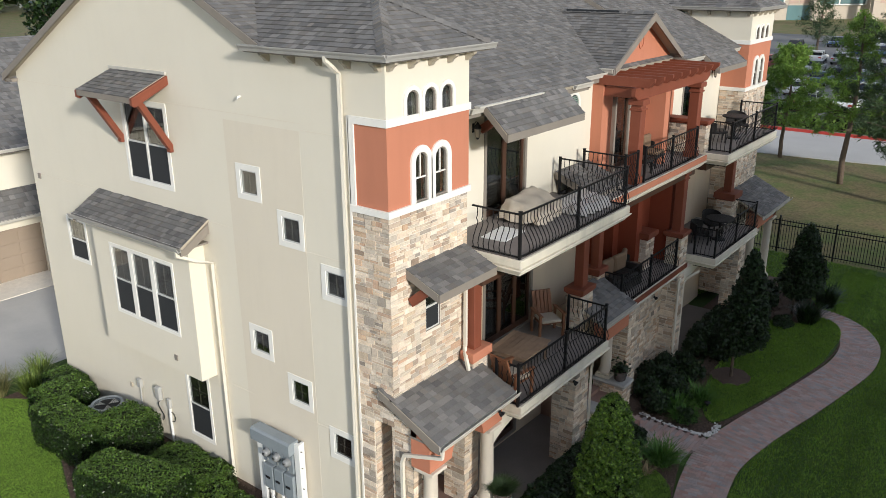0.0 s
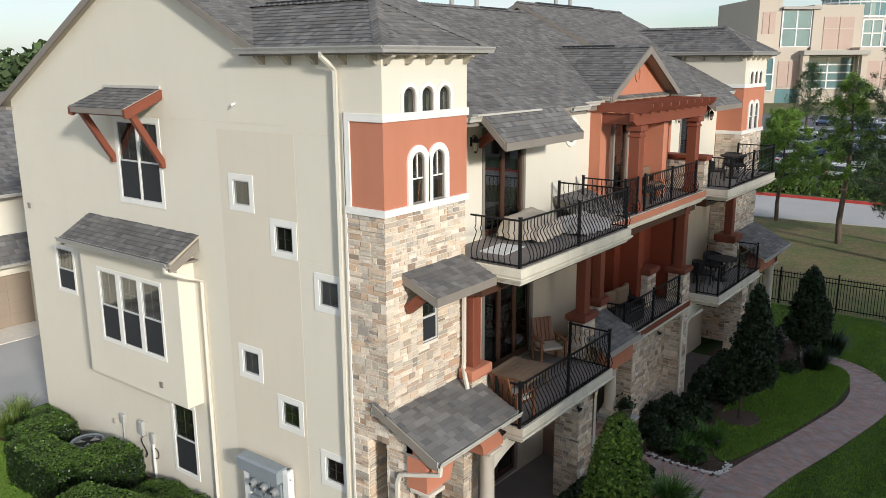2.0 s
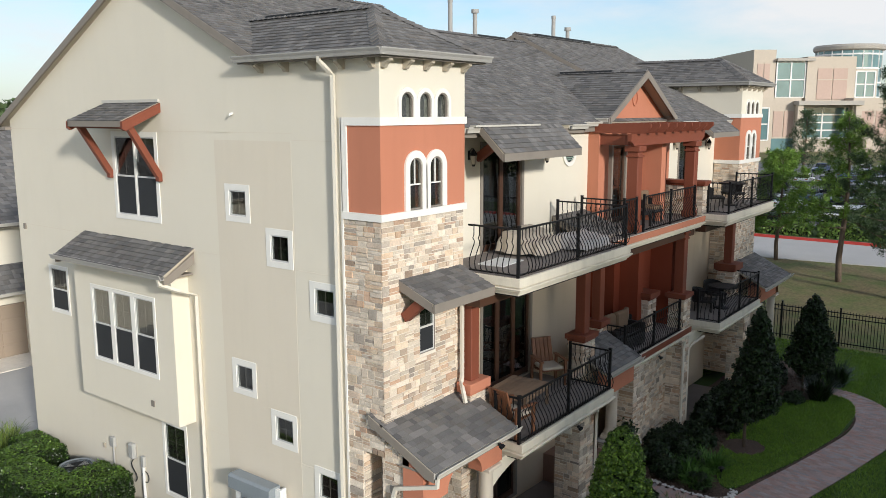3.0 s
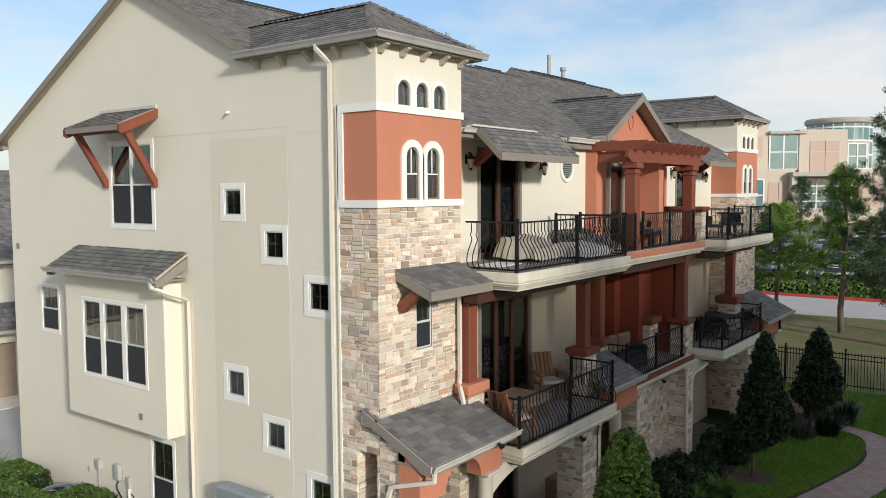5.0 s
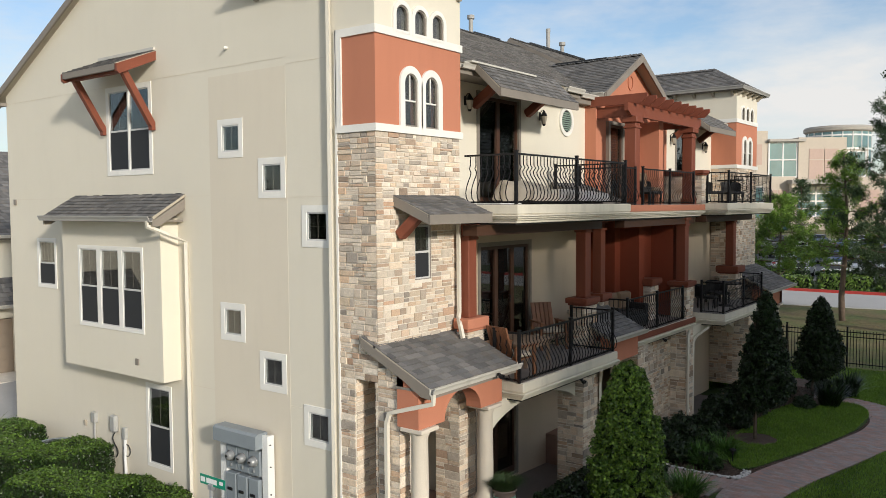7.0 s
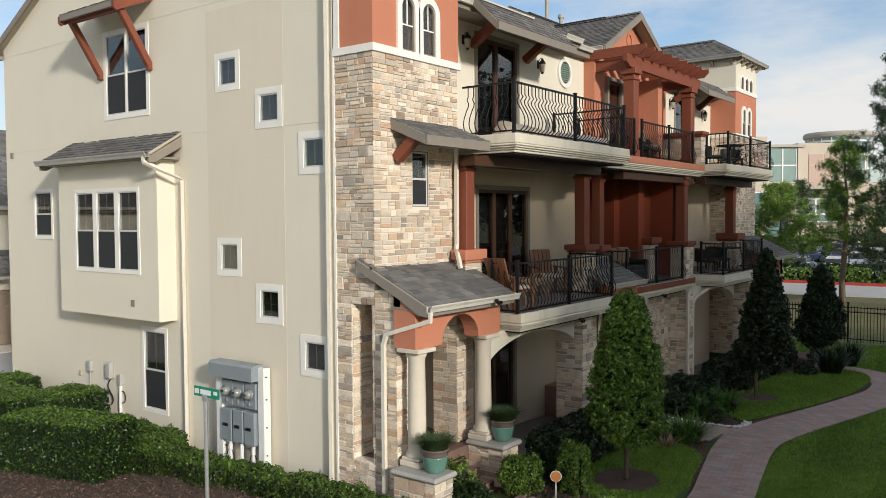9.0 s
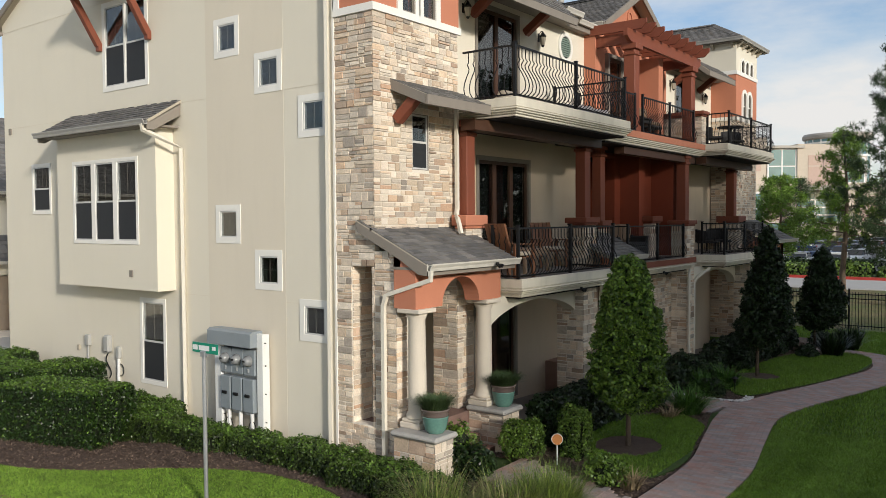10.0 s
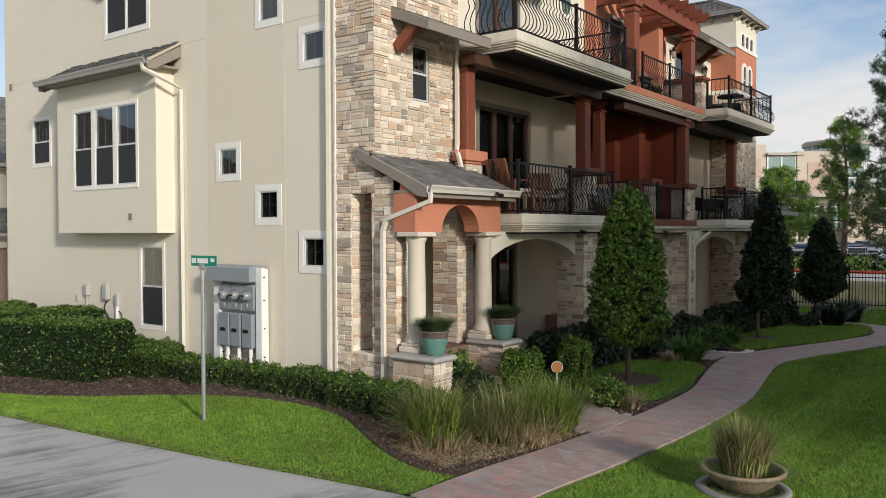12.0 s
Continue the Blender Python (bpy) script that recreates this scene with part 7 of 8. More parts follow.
blade_ = part("sign_blade", boxes((-0.006, 0.006, -0.31, 0.25, 2.13, 2.27)), material("green_reflective_sheet", (0.0, 0.22, 0.13), 0.35, 0.06, 3.0, 60.0, 0.02), sg, "green sign blade with white lettering bars", bevel=0.004)
for y0, y1, z0, z1 in ((0.13, 0.23, 2.165, 2.235), (-0.13, 0.10, 2.165, 2.235), (-0.27, -0.19, 2.185, 2.235)):
    part("lettering_bar", boxes((-0.009, -0.0065, y0, y1, z0, z1)), WHITEWOOD, blade_)

# glazed pots on the plinths
GLAZE = material("turquoise_glaze", (0.105, 0.215, 0.180), 0.22, 0.15, 6.0, 30.0, 0.05, spec=0.6)
GLAZE2 = material("brown_glaze", (0.13, 0.10, 0.09), 0.15, 0.15, 6.0, 30.0, 0.05, spec=0.6)
SOIL = material("potting_soil", (0.03, 0.022, 0.017), 0.95, 0.3, 5.0, 50.0, 0.6)
POTLEAF = leaf_material("needle_leaf", (0.030, 0.060, 0.020), (0.075, 0.115, 0.04), 0.5, 0.4)
for x, y, z, seed in ((0.02, -1.17, 1.24, 51), (2.04, -1.08, 1.25, 52)):
    p_ = thing("flower_pot", "turquoise glazed pot with a brown rim and spiky plant", "pot", (x, y, z), group="glazed pots")
    bm = bmesh.new()
    lathe(bm, [(0.12, 0.0), (0.135, 0.02)] + [(0.140 + 0.062 * (k / 14) ** 0.6 + (0.006 if k % 2 else -0.004), 0.03 + k * 0.0164) for k in range(15)], 28)
    part("pot_body", bm, GLAZE, p_, smooth=True)
    bm = bmesh.new()
    lathe(bm, [(0.20, 0.26), (0.205, 0.275), (0.20, 0.33), (0.225, 0.345), (0.225, 0.37), (0.19, 0.37), (0.18, 0.33)], 28)
    part("pot_rim", bm, GLAZE2, p_, "dark brown glazed rim", True)
    bm = bmesh.new()
    lathe(bm, [(0.18, 0.32), (0.18, 0.335)], 20)
    part("soil", bm, SOIL, p_)
    g = grass_clump("spiky pot plant", (0, 0, 0), 1500, 0.25, 0.42, seed, POTLEAF, width=0.007, arch=0.5, root=0.40)
    for c in list(g.children):
        c.parent, c.matrix_basis = p_, Matrix.Translation((0, 0, 0.34))
    bpy.data.objects.remove(g)

p_ = thing("flower_pot", "dark grey pot with a small shaded plant on a cap stone", "pot", (8.22, -0.72, 1.36), group="entrance pots")
bm = bmesh.new()
lathe(bm, [(0.12, 0.0), (0.15, 0.03), (0.19, 0.24), (0.205, 0.25), (0.205, 0.29), (0.17, 0.29), (0.165, 0.24)], 24)
part("pot_body", bm, GLAZE2, p_, smooth=True)
bm = bmesh.new()
lathe(bm, [(0.165, 0.24), (0.165, 0.25)], 18)
part("soil", bm, SOIL, p_)
rs = np.random.RandomState(53)
leaf_cloud("plant_leaves", rs.normal(0, 1, (260, 3)) * [0.10, 0.10, 0.07] + [0, 0, 0.36], rs.normal(0, 1, (260, 3)), 0.06, HOLLY_LEAF, p_, 53, 0.6)

bowl = thing("planter_bowl", "wide shallow stone bowl planted with tall variegated grass", "planter", (-1.33, -6.09, 0.5))
PAD = material("grey_cast_pad", (0.27, 0.25, 0.235), 0.8, 0.15, 4.0, 40.0, 0.2, stains=0.1)
BOWL = material("weathered_bowl_stone", (0.27, 0.205, 0.145), 0.8, 0.25, 5.0, 40.0, 0.3, stains=0.3)
bm = bmesh.new()
lathe(bm, [(0.43, -0.03), (0.455, 0.0), (0.455, 0.035), (0.44, 0.045), (0.36, 0.045), (0.355, 0.02), (0.0, 0.02)], 40)
pad = part("base_disc", bm, PAD, bowl, "pale grey round pad", True)
# dark disc set into the pad below the bowl
bm = bmesh.new()
lathe(bm, [(0.34, 0.022), (0.0, 0.026)], 32)
part("pad_soil", bm, SOIL, pad)
bm = bmesh.new()
lathe(bm, [(0.19, 0.02), (0.23, 0.045), (0.31, 0.11), (0.365, 0.175), (0.385, 0.19), (0.405, 0.20), (0.41, 0.215), (0.405, 0.232), (0.385, 0.238), (0.355, 0.225), (0.335, 0.18), (0.30, 0.14)], 44)
part("bowl_body", bm, BOWL, bowl, smooth=True)
bm = bmesh.new()
lathe(bm, [(0.335, 0.165), (0.0, 0.185)], 24)
part("soil", bm, SOIL, bowl)
for lab, n, hgt, wide, seed, mat, bend, root, wd in (("stem_mass", 420, 0.58, 0.36, 61, LUSH, 0.5, 0.58, 0.006), ("blade_mass", 800, 0.70, 0.44, 63, REED, 1.3, 0.46, 0.0062), ("straw_mass", 320, 0.72, 0.52, 64, STRAW, 1.4, 0.40, 0.0055), ("filler_grass", 600, 0.11, 0.66, 62, LUSH, 0.6, 0.46, 0.005)):
    g = grass_clump("grass", (0, 0, 0), n, hgt, wide, seed, mat, arch=bend, width=wd, root=root)
    for c in list(g.children):
        c.name, c.parent, c.matrix_basis = lab, bowl, Matrix.Translation((0, 0, 0.17))
    bpy.data.objects.remove(g)

pl = thing("path_light", "small black garden light on a stake by the path", "garden light", (9.7, -2.62, gh(9.7, -2.62)))
bm = bmesh.new()
tube(bm, [(0, 0, -0.1), (0, 0, 0.30)], 0.012, 8)
part("stake", bm, IRON, pl)
bm = bmesh.new()
lathe(bm, [(0.03, 0.26), (0.035, 0.34), (0.085, 0.345), (0.085, 0.36), (0.02, 0.40), (0.0, 0.405)], 16)
part("hood", bm, IRON, pl)

disc = thing("garden_marker", "round copper-coloured sign on a stake in the bed", "garden sign", (1.72, -2.3, 0.5))
bm = bmesh.new()
tube(bm, [(0, 0, -0.1), (0, 0, 0.36)], 0.012, 6)
part("stake", bm, WHITEWOOD, disc)
bm = bmesh.new()
way = Vector((-0.86, -0.5, 0.05))
tube(bm, [Vector((0, 0, 0.44)), Vector((0, 0, 0.44)) + way * 0.02], 0.09, 24)
mk = part("marker_disc", bm, material("copper_orange_enamel", (0.50, 0.20, 0.06), 0.45, 0.15, 8.0, 40.0, 0.05), disc)
bm = bmesh.new()
tube(bm, [Vector((0, 0, 0.44)) + way * 0.019 + Vector((-0.5, 0.86, 0)) * 0.087 * math.cos(q * 0.2618) + Vector((0, 0, 0.087)) * math.sin(q * 0.2618) for q in range(25)], 0.006, 5)
part("marker_rim", bm, WHITEWOOD, mk)

PEBBLE = material("white_pebble", (0.62, 0.60, 0.57), 0.8, 0.1, 6.0, 30.0, 0.2, island=0.2)
rnd = random.Random(7)
edge = smooth_line([(8.56, -1.25), (8.47, -1.9), (8.46, -2.6), (8.54, -3.0), (8.85, -3.12), (9.25, -3.08)], 10)
for p in edge:
    for q in range(3):
        bm = bmesh.new()
        bmesh.ops.create_icosphere(bm, subdivisions=1, radius=0.034)
        sx, sy, sz = rnd.uniform(0.8, 1.5), rnd.uniform(0.7, 1.2), rnd.uniform(0.5, 0.8)
        for v in bm.verts:
            v.co = Vector((v.co.x * sx, v.co.y * sy, v.co.z * sz)) * rnd.uniform(0.9, 1.1)
        x, y = p[0] + rnd.uniform(-0.06, 0.06), p[1] + rnd.uniform(-0.09, 0.09)
        single("pebble", bm, PEBBLE, "white edging pebble on the mulch", "stone", (x, y, gh(x, y) + 0.045), rnd.uniform(0, 360), "edging pebbles", smooth=True)

# ---- balcony furniture ----
TARP = material("beige_cover_cloth", (0.46, 0.40, 0.32), 0.85, 0.08, 3.0, 60.0, 0.2)
TEAK = material("oiled_teak", (0.20, 0.085, 0.042), 0.55, 0.15, 6.0, 50.0, 0.1, island=0.15)
CUSH = material("tan_cushion", (0.20, 0.13, 0.08), 0.9, 0.1, 4.0, 60.0, 0.2)
RATTAN = material("black_wicker", (0.018, 0.016, 0.015), 0.6, 0.2, 8.0, 80.0, 0.3)
def draped(name, label, category, at, turn, w, d, back, front, seed, cloth=TARP):
    """Seating under a loose cloth: high at the back, sagging to the front, with a wavy hem."""
    t = thing(name, label, category, at, turn, group="covered seating")
    nu, nv = 34, 22
    pts = []
    for j in range(nv + 1):
        for i in range(nu + 1):
            u, v = i / nu * 2 - 1, j / nv * 2 - 1
            edge_ = max(abs(u), abs(v))
            drop = max(0.0, (edge_ - 0.80) / 0.20)
            k = (v + 1) / 2
            top = front + (back - front) * min(1.0, max(0.0, (k - 0.35) / 0.45)) ** 0.7 - 0.06 * math.cos(u * 2.2) + 0.03 * math.sin(4 * u + seed)
            z = top * (1 - drop ** 1.4 * 0.86) + 0.012 * math.sin(9 * u + 5 * v + seed) + 0.02 * math.sin(15 * u + 3 * v) * drop
            pts.append((u * w / 2 + 0.03 * math.sin(9 * v + seed), v * d / 2 + 0.035 * math.sin(13 * u + seed) * drop, max(z, 0.03)))
    quads = [(j * (nu + 1) + i, j * (nu + 1) + i + 1, (j + 1) * (nu + 1) + i + 1, (j + 1) * (nu + 1) + i) for j in range(nv) for i in range(nu)]
    raw("cloth_cover", pts, quads, cloth, t, True)
    part("frame", boxes((-w * 0.36, w * 0.36, -d * 0.34, d * 0.34, 0.0, front - 0.12), (-w * 0.36, w * 0.36, d * 0.2, d * 0.34, 0.0, back - 0.16)), RATTAN, t)
    return t


draped("covered_sofa", "balcony sofa under a draped beige cloth cover", "sofa", (4.95, 0.12, 6.555), 6, 1.55, 1.0, 0.52, 0.32, 1)
draped("covered_lounger", "low lounger under a grey sheet cover", "lounger", (6.05, -0.45, 6.555), -4, 1.3, 0.85, 0.34, 0.26, 2, material("grey_sheet_cover", (0.36, 0.345, 0.33), 0.45, 0.08, 3.0, 60.0, 0.1))
single("door_mat", boxes((-0.42, 0.42, -0.28, 0.28, 0, 0.02)), WHITEWOOD, "pale mat on the balcony floor", "mat", (3.45, -0.05, 6.556), 4)


WEATHERED = material("weathered_table_wood", (0.27, 0.185, 0.125), 0.7, 0.2, 5.0, 50.0, 0.15, island=0.12)


def adirondack(at, turn, label):
    c = thing("deck_chair", label, "chair", at, turn, group="deck chairs")
    for k in range(5):
        bm = bmesh.new()
        x = -0.24 + k * 0.1
        prism(bm, [(x, 0.22, 0.34), (x, 0.26, 0.34), (x, 0.46, 0.96), (x, 0.42, 0.96)], (0.085, 0, 0))
        part("back_slat", bm, TEAK, c)
    for k in range(5):
        part("seat_slat", boxes((-0.26, 0.26, -0.28 + k * 0.1, -0.2 + k * 0.1, 0.36 - 0.01 * k, 0.38 - 0.01 * k)), TEAK, c)
    for x in (-0.33, 0.27):
        part("armrest", boxes((x, x + 0.08, -0.32, 0.3, 0.58, 0.605)), TEAK, c)
        for y in (-0.28, 0.2):
            part("leg", boxes((x + 0.01, x + 0.06, y, y + 0.06, 0, 0.58)), TEAK, c)
    part("cushion", boxes((-0.25, 0.25, -0.28, 0.22, 0.38, 0.45)), TARP, c, "pale seat cushion", bevel=0.02)
    return c


def low_table(at, turn, w, d, h, label, mat=TEAK):
    t = thing("low_table", label, "table", at, turn)
    n = 7
    for k in range(n):
        part("tabletop_board", boxes((-w / 2, w / 2, -d / 2 + k * d / n, -d / 2 + (k + 1) * d / n - 0.006, h - 0.03, h)), mat, t)
    part("apron", boxes((-w / 2 + 0.05, w / 2 - 0.05, -d / 2 + 0.05, d / 2 - 0.05, h - 0.12, h - 0.03)), mat, t)
    for x in (-w / 2 + 0.05, w / 2 - 0.11):
        for y in (-d / 2 + 0.05, d / 2 - 0.11):
            part("leg", boxes((x, x + 0.06, y, y + 0.06, 0, h - 0.12)), mat, t)
    return t


adirondack((5.75, 0.15, 3.405), -35, "teak deck chair with a tan cushion on the balcony")
low_table((4.05, -0.15, 3.405), 4, 1.15, 0.95, 0.46, "square weathered wooden balcony table", WEATHERED)
adirondack((2.85, -0.75, 3.405), 80, "teak deck chair behind the railing")


def wicker_chair(at, turn, label, cushion=None):
    c = thing("wicker_armchair", label, "chair", at, turn, group="wicker armchairs")
    part("seat", boxes((-0.3, 0.3, -0.3, 0.3, 0.28, 0.36)), RATTAN, c, bevel=0.03)
    bm = bmesh.new()
    n = 10
    pts = [(0.32 * math.cos(math.pi * k / n), 0.05 + 0.3 * math.sin(math.pi * k / n)) for k in range(n + 1)]
    for (a, b), (d, e) in zip(pts, pts[1:]):
        prism(bm, [(a, b, 0.3), (d, e, 0.3), (d, e, 0.6 + 0.28 * e), (a, b, 0.6 + 0.28 * b)], (0, 0.03, 0))
    part("backrest", bm, RATTAN, c)
    for x in (-0.27, 0.22):
        for y in (-0.27, 0.22):
            part("leg", boxes((x, x + 0.04, y, y + 0.04, 0, 0.3)), RATTAN, c)
    if cushion:
        part("cushion", boxes((-0.27, 0.27, -0.28, 0.2, 0.36, 0.46)), cushion, c, bevel=0.03)
        part("back_cushion", boxes((-0.25, 0.25, 0.12, 0.26, 0.44, 0.85)), cushion, c, bevel=0.04)
    return c


wicker_chair((10.3, 0.15, 3.375), 20, "black wicker armchair with tan cushions", CUSH)
sofa = thing("wicker_sofa", "dark wicker balcony sofa with tan back cushions", "sofa", (9.35, 0.10, 3.375), -6)
part("base", boxes((-0.75, 0.75, -0.36, 0.36, 0.06, 0.36)), RATTAN, sofa, bevel=0.03)
part("backrest", boxes((-0.75, 0.75, 0.24, 0.36, 0.36, 0.78)), RATTAN, sofa, bevel=0.03)
for x0, x1 in ((-0.75, -0.61), (0.61, 0.75)):
    part("armrest", boxes((x0, x1, -0.36, 0.24, 0.36, 0.62)), RATTAN, sofa, bevel=0.03)
for x0, x1 in ((-0.60, -0.01), (0.01, 0.60)):
    part("seat_cushion", boxes((x0, x1, -0.34, 0.22, 0.36, 0.47)), RATTAN, sofa, bevel=0.03)
    part("back_cushion", boxes((x0 + 0.02, x1 - 0.02, 0.06, 0.235, 0.47, 0.92)), CUSH, sofa, "tan back cushion", bevel=0.05)
wicker_chair((14.6, -0.3, 3.405), 10, "black wicker armchair beside a round table")
wicker_chair((15.8, -0.2, 3.405), -40, "black wicker armchair beside a round table")


def round_table(at, r, label):
    t = thing("round_table", label, "table", at)
    bm = bmesh.new()
    lathe(bm, [(r, 0.68), (r + 0.01, 0.70), (r, 0.72)], 28)
    part("tabletop", bm, RATTAN, t)
    bm = bmesh.new()
    lathe(bm, [(0.22, 0.0), (0.2, 0.03), (0.04, 0.06), (0.04, 0.68)], 14)
    part("pedestal", bm, IRON, t)


round_table((15.2, -0.65, 3.405), 0.45, "round black patio table on the balcony")
round_table((16.0, -0.5, 6.555), 0.4, "round black patio table on the upper balcony")
wicker_chair((15.2, -0.2, 6.555), 30, "black wicker armchair on the upper balcony")
wicker_chair((16.8, -0.3, 6.555), -50, "black wicker armchair on the upper balcony")
wicker_chair((11.0, 0.1, 6.525), 0, "black wicker armchair under the pergola", CUSH)
low_table((10.0, -0.1, 6.525), 0, 0.6, 0.5, 0.45, "dark low table under the pergola", RATTAN)
# ---- fence ----
fence = thing("fence", "black steel picket fence along the lawn", "fence", (25.3, 0, 0))
PICKET = boxes((-0.010, 0.010, -0.010, 0.010, 0.06, 1.5))
PICKET = mesh_of("picket", PICKET, IRON)
y = -9.0
k = 0
while y < 9.0:
    ob = new("picket", PICKET)
    ob.parent, ob.matrix_basis = fence, Matrix.Translation((0, y, 0))
    y += 0.115
y = -9.0
while y < 9.2:
    part("fence_post", boxes((-0.03, 0.03, y - 0.03, y + 0.03, -0.1, 1.6), (-0.04, 0.04, y - 0.04, y + 0.04, 1.6, 1.63)), IRON, fence)
    y += 2.26
for z in (0.16, 1.22, 1.40):
    part("fence_rail", boxes((-0.018, 0.018, -9.0, 9.0, z, z + 0.035)), IRON, fence)

# ---- road and car park beyond the fence ----
patch("road", ROADC, [(46.5, -40), (54, -40), (54, 40), (45.2, 40), (45.0, 8), (45.6, 2), (46.3, -3)], -0.035, "pale concrete road", "road", cuts=())
single("kerb", boxes((54, 54.25, -40, 40, -0.1, 0.16)), REDKERB, "red painted kerb along the road", "kerb", kind="structure")
single("kerb", boxes((54.25, 54.4, -40, 40, -0.1, 0.14)), CONCRETE, "concrete kerb along the planting", "kerb", kind="structure")
patch("planting_strip", GRASS, [(54.4, -40), (62, -40), (62, 40), (54.4, 40)], 0.06, "planting strip between road and car park", "planting", cuts=())
patch("car_park", ASPHALT, [(62, -60), (150, -60), (150, 80), (62, 80)], -0.03, "grey car park surface", "car park", cuts=())
hedge("low green shrubs between road and car park", [(55.4, 57.0, y0, y0 + 3.4, 0.0, 0.9 + 0.15 * math.sin(y0)) for y0 in range(-18, 26, 4)], 71, 90, 0.14, BRIGHT_LEAF, 0.25, "shrub_row", "far shrubs")
hedge("dark shrubs along the car park", [(59.0, 60.4, y0, y0 + 4.2, 0.0, 1.1) for y0 in range(-18, 26, 5)], 72, 80, 0.16, HOLLY_LEAF, 0.25, "shrub_row", "far shrubs")
for x, y in ((70, 8), (78, -2), (84, 14)):
    patch("parking_island", GRASS, [(x - 1.5, y - 4), (x + 1.5, y - 4), (x + 1.5, y + 4), (x - 1.5, y + 4)], 0.12, "grassed island in the car park", "island", cuts=())

TYRE = material("tyre_rubber", (0.02, 0.02, 0.02), 0.9)
CARGLASS = material("dark_car_glass", (0.01, 0.012, 0.014), 0.05, 0.05, 2.0, 20.0, 0.0, spec=0.7)


def car_thing(paint, label, suv):
    """A parked car: body, glazed cabin, lamps and four wheels."""
    c = thing("car", label, "car", group="parked cars")
    h = 0.25 if suv else 0.0
    side = [(-2.2, 0.35), (2.2, 0.35), (2.25, 0.62), (2.15, 0.80 + h * 0.4), (1.15, 0.93 + h * 0.5), (-1.75 - h, 0.98 + h * 0.5), (-2.2, 0.93 + h * 0.3), (-2.27, 0.6)]
    bm = bmesh.new()
    prism(bm, [(x, -0.88, z) for x, z in side], (0, 1.76, 0))
    part("body", bm, paint, c, bevel=0.05)
    cab = [(1.12, 0.92 + h * 0.5), (0.35, 1.42 + h), (-1.0 - 1.6 * h, 1.45 + h), (-1.78 - h, 0.96 + h * 0.5)]
    bm = bmesh.new()
    prism(bm, [(x, -0.74, z) for x, z in cab], (0, 1.48, 0))
    part("glazing", bm, CARGLASS, c, bevel=0.04)
    bm = bmesh.new()
    prism(bm, [(0.3, -0.70, 1.42 + h), (0.2, -0.70, 1.47 + h), (-0.95 - 1.6 * h, -0.70, 1.49 + h), (-1.02 - 1.6 * h, -0.70, 1.44 + h)], (0, 1.4, 0))
    part("roof", bm, paint, c, bevel=0.015)
    for x in (-0.25, -0.3 - 0.9):
        part("pillar", boxes((x, x + 0.09, -0.755, 0.755, 0.95, 1.44 + h)), paint, c)
    for x in (-1.35, 1.35):
        for y in (-0.9, 0.72):
            bm = bmesh.new()
            tube(bm, [(x, y, 0.33), (x, y + 0.2, 0.33)], 0.33, 20)
            w = part("wheel", bm, TYRE, c)
            bm = bmesh.new()
            tube(bm, [(x, y - 0.006, 0.33), (x, y + 0.206, 0.33)], 0.2, 14)
            part("rim", bm, GALV, w)
    for y in (-0.82, 0.5):
        part("headlight", boxes((2.12, 2.24, y, y + 0.3, 0.66, 0.78)), WHITEWOOD, c)
        part("tail_light", boxes((-2.28, -2.18, y, y + 0.3, 0.72, 0.86)), REDKERB, c)
    part("bumper", boxes((2.2, 2.3, -0.8, 0.8, 0.38, 0.56)), TYRE, c, bevel=0.03)
    return c


paints = [(material("silver_car_paint", (0.45, 0.46, 0.48), 0.3, 0.03, 1, 10, 0, metal=0.3), "silver"), (material("black_car_paint", (0.02, 0.02, 0.025), 0.25, 0.03, 1, 10, 0), "black"),
          (material("white_car_paint", (0.75, 0.75, 0.74), 0.3, 0.03, 1, 10, 0), "white"), (material("red_car_paint", (0.25, 0.03, 0.03), 0.3, 0.03, 1, 10, 0), "dark red"), (material("blue_car_paint", (0.06, 0.1, 0.2), 0.3, 0.03, 1, 10, 0), "dark blue")]
protos = [car_thing(p, "%s %s parked on the asphalt" % (n, "sport utility vehicle" if k % 2 else "saloon car"), k % 2) for k, (p, n) in enumerate(paints)]
rnd = random.Random(3)
slots = [(x, y) for x in (66, 74, 82, 92, 104, 116, 128) for y in range(-12, 46, 3)]
rnd.shuffle(slots)
for k, (x, y) in enumerate(slots[:86]):
    m = pose(x + rnd.uniform(-0.4, 0.4), y + rnd.uniform(-0.2, 0.2), -0.03, 0, 0, rnd.choice((0, 180)) + rnd.uniform(-3, 3))
    if k < 5:
        protos[k].matrix_basis = m
    else:
        copy_thing(protos[rnd.choice((0, 0, 2, 2, 1, 3, 4))], m)


# ---- pines ----
PINE_LEAF = leaf_material("pine_needle", (0.095, 0.19, 0.025), (0.18, 0.28, 0.04), 0.6, 0.4)
PINE_DARK = leaf_material("dark_pine_needle", (0.03, 0.06, 0.022), (0.06, 0.095, 0.035), 0.6, 0.4)


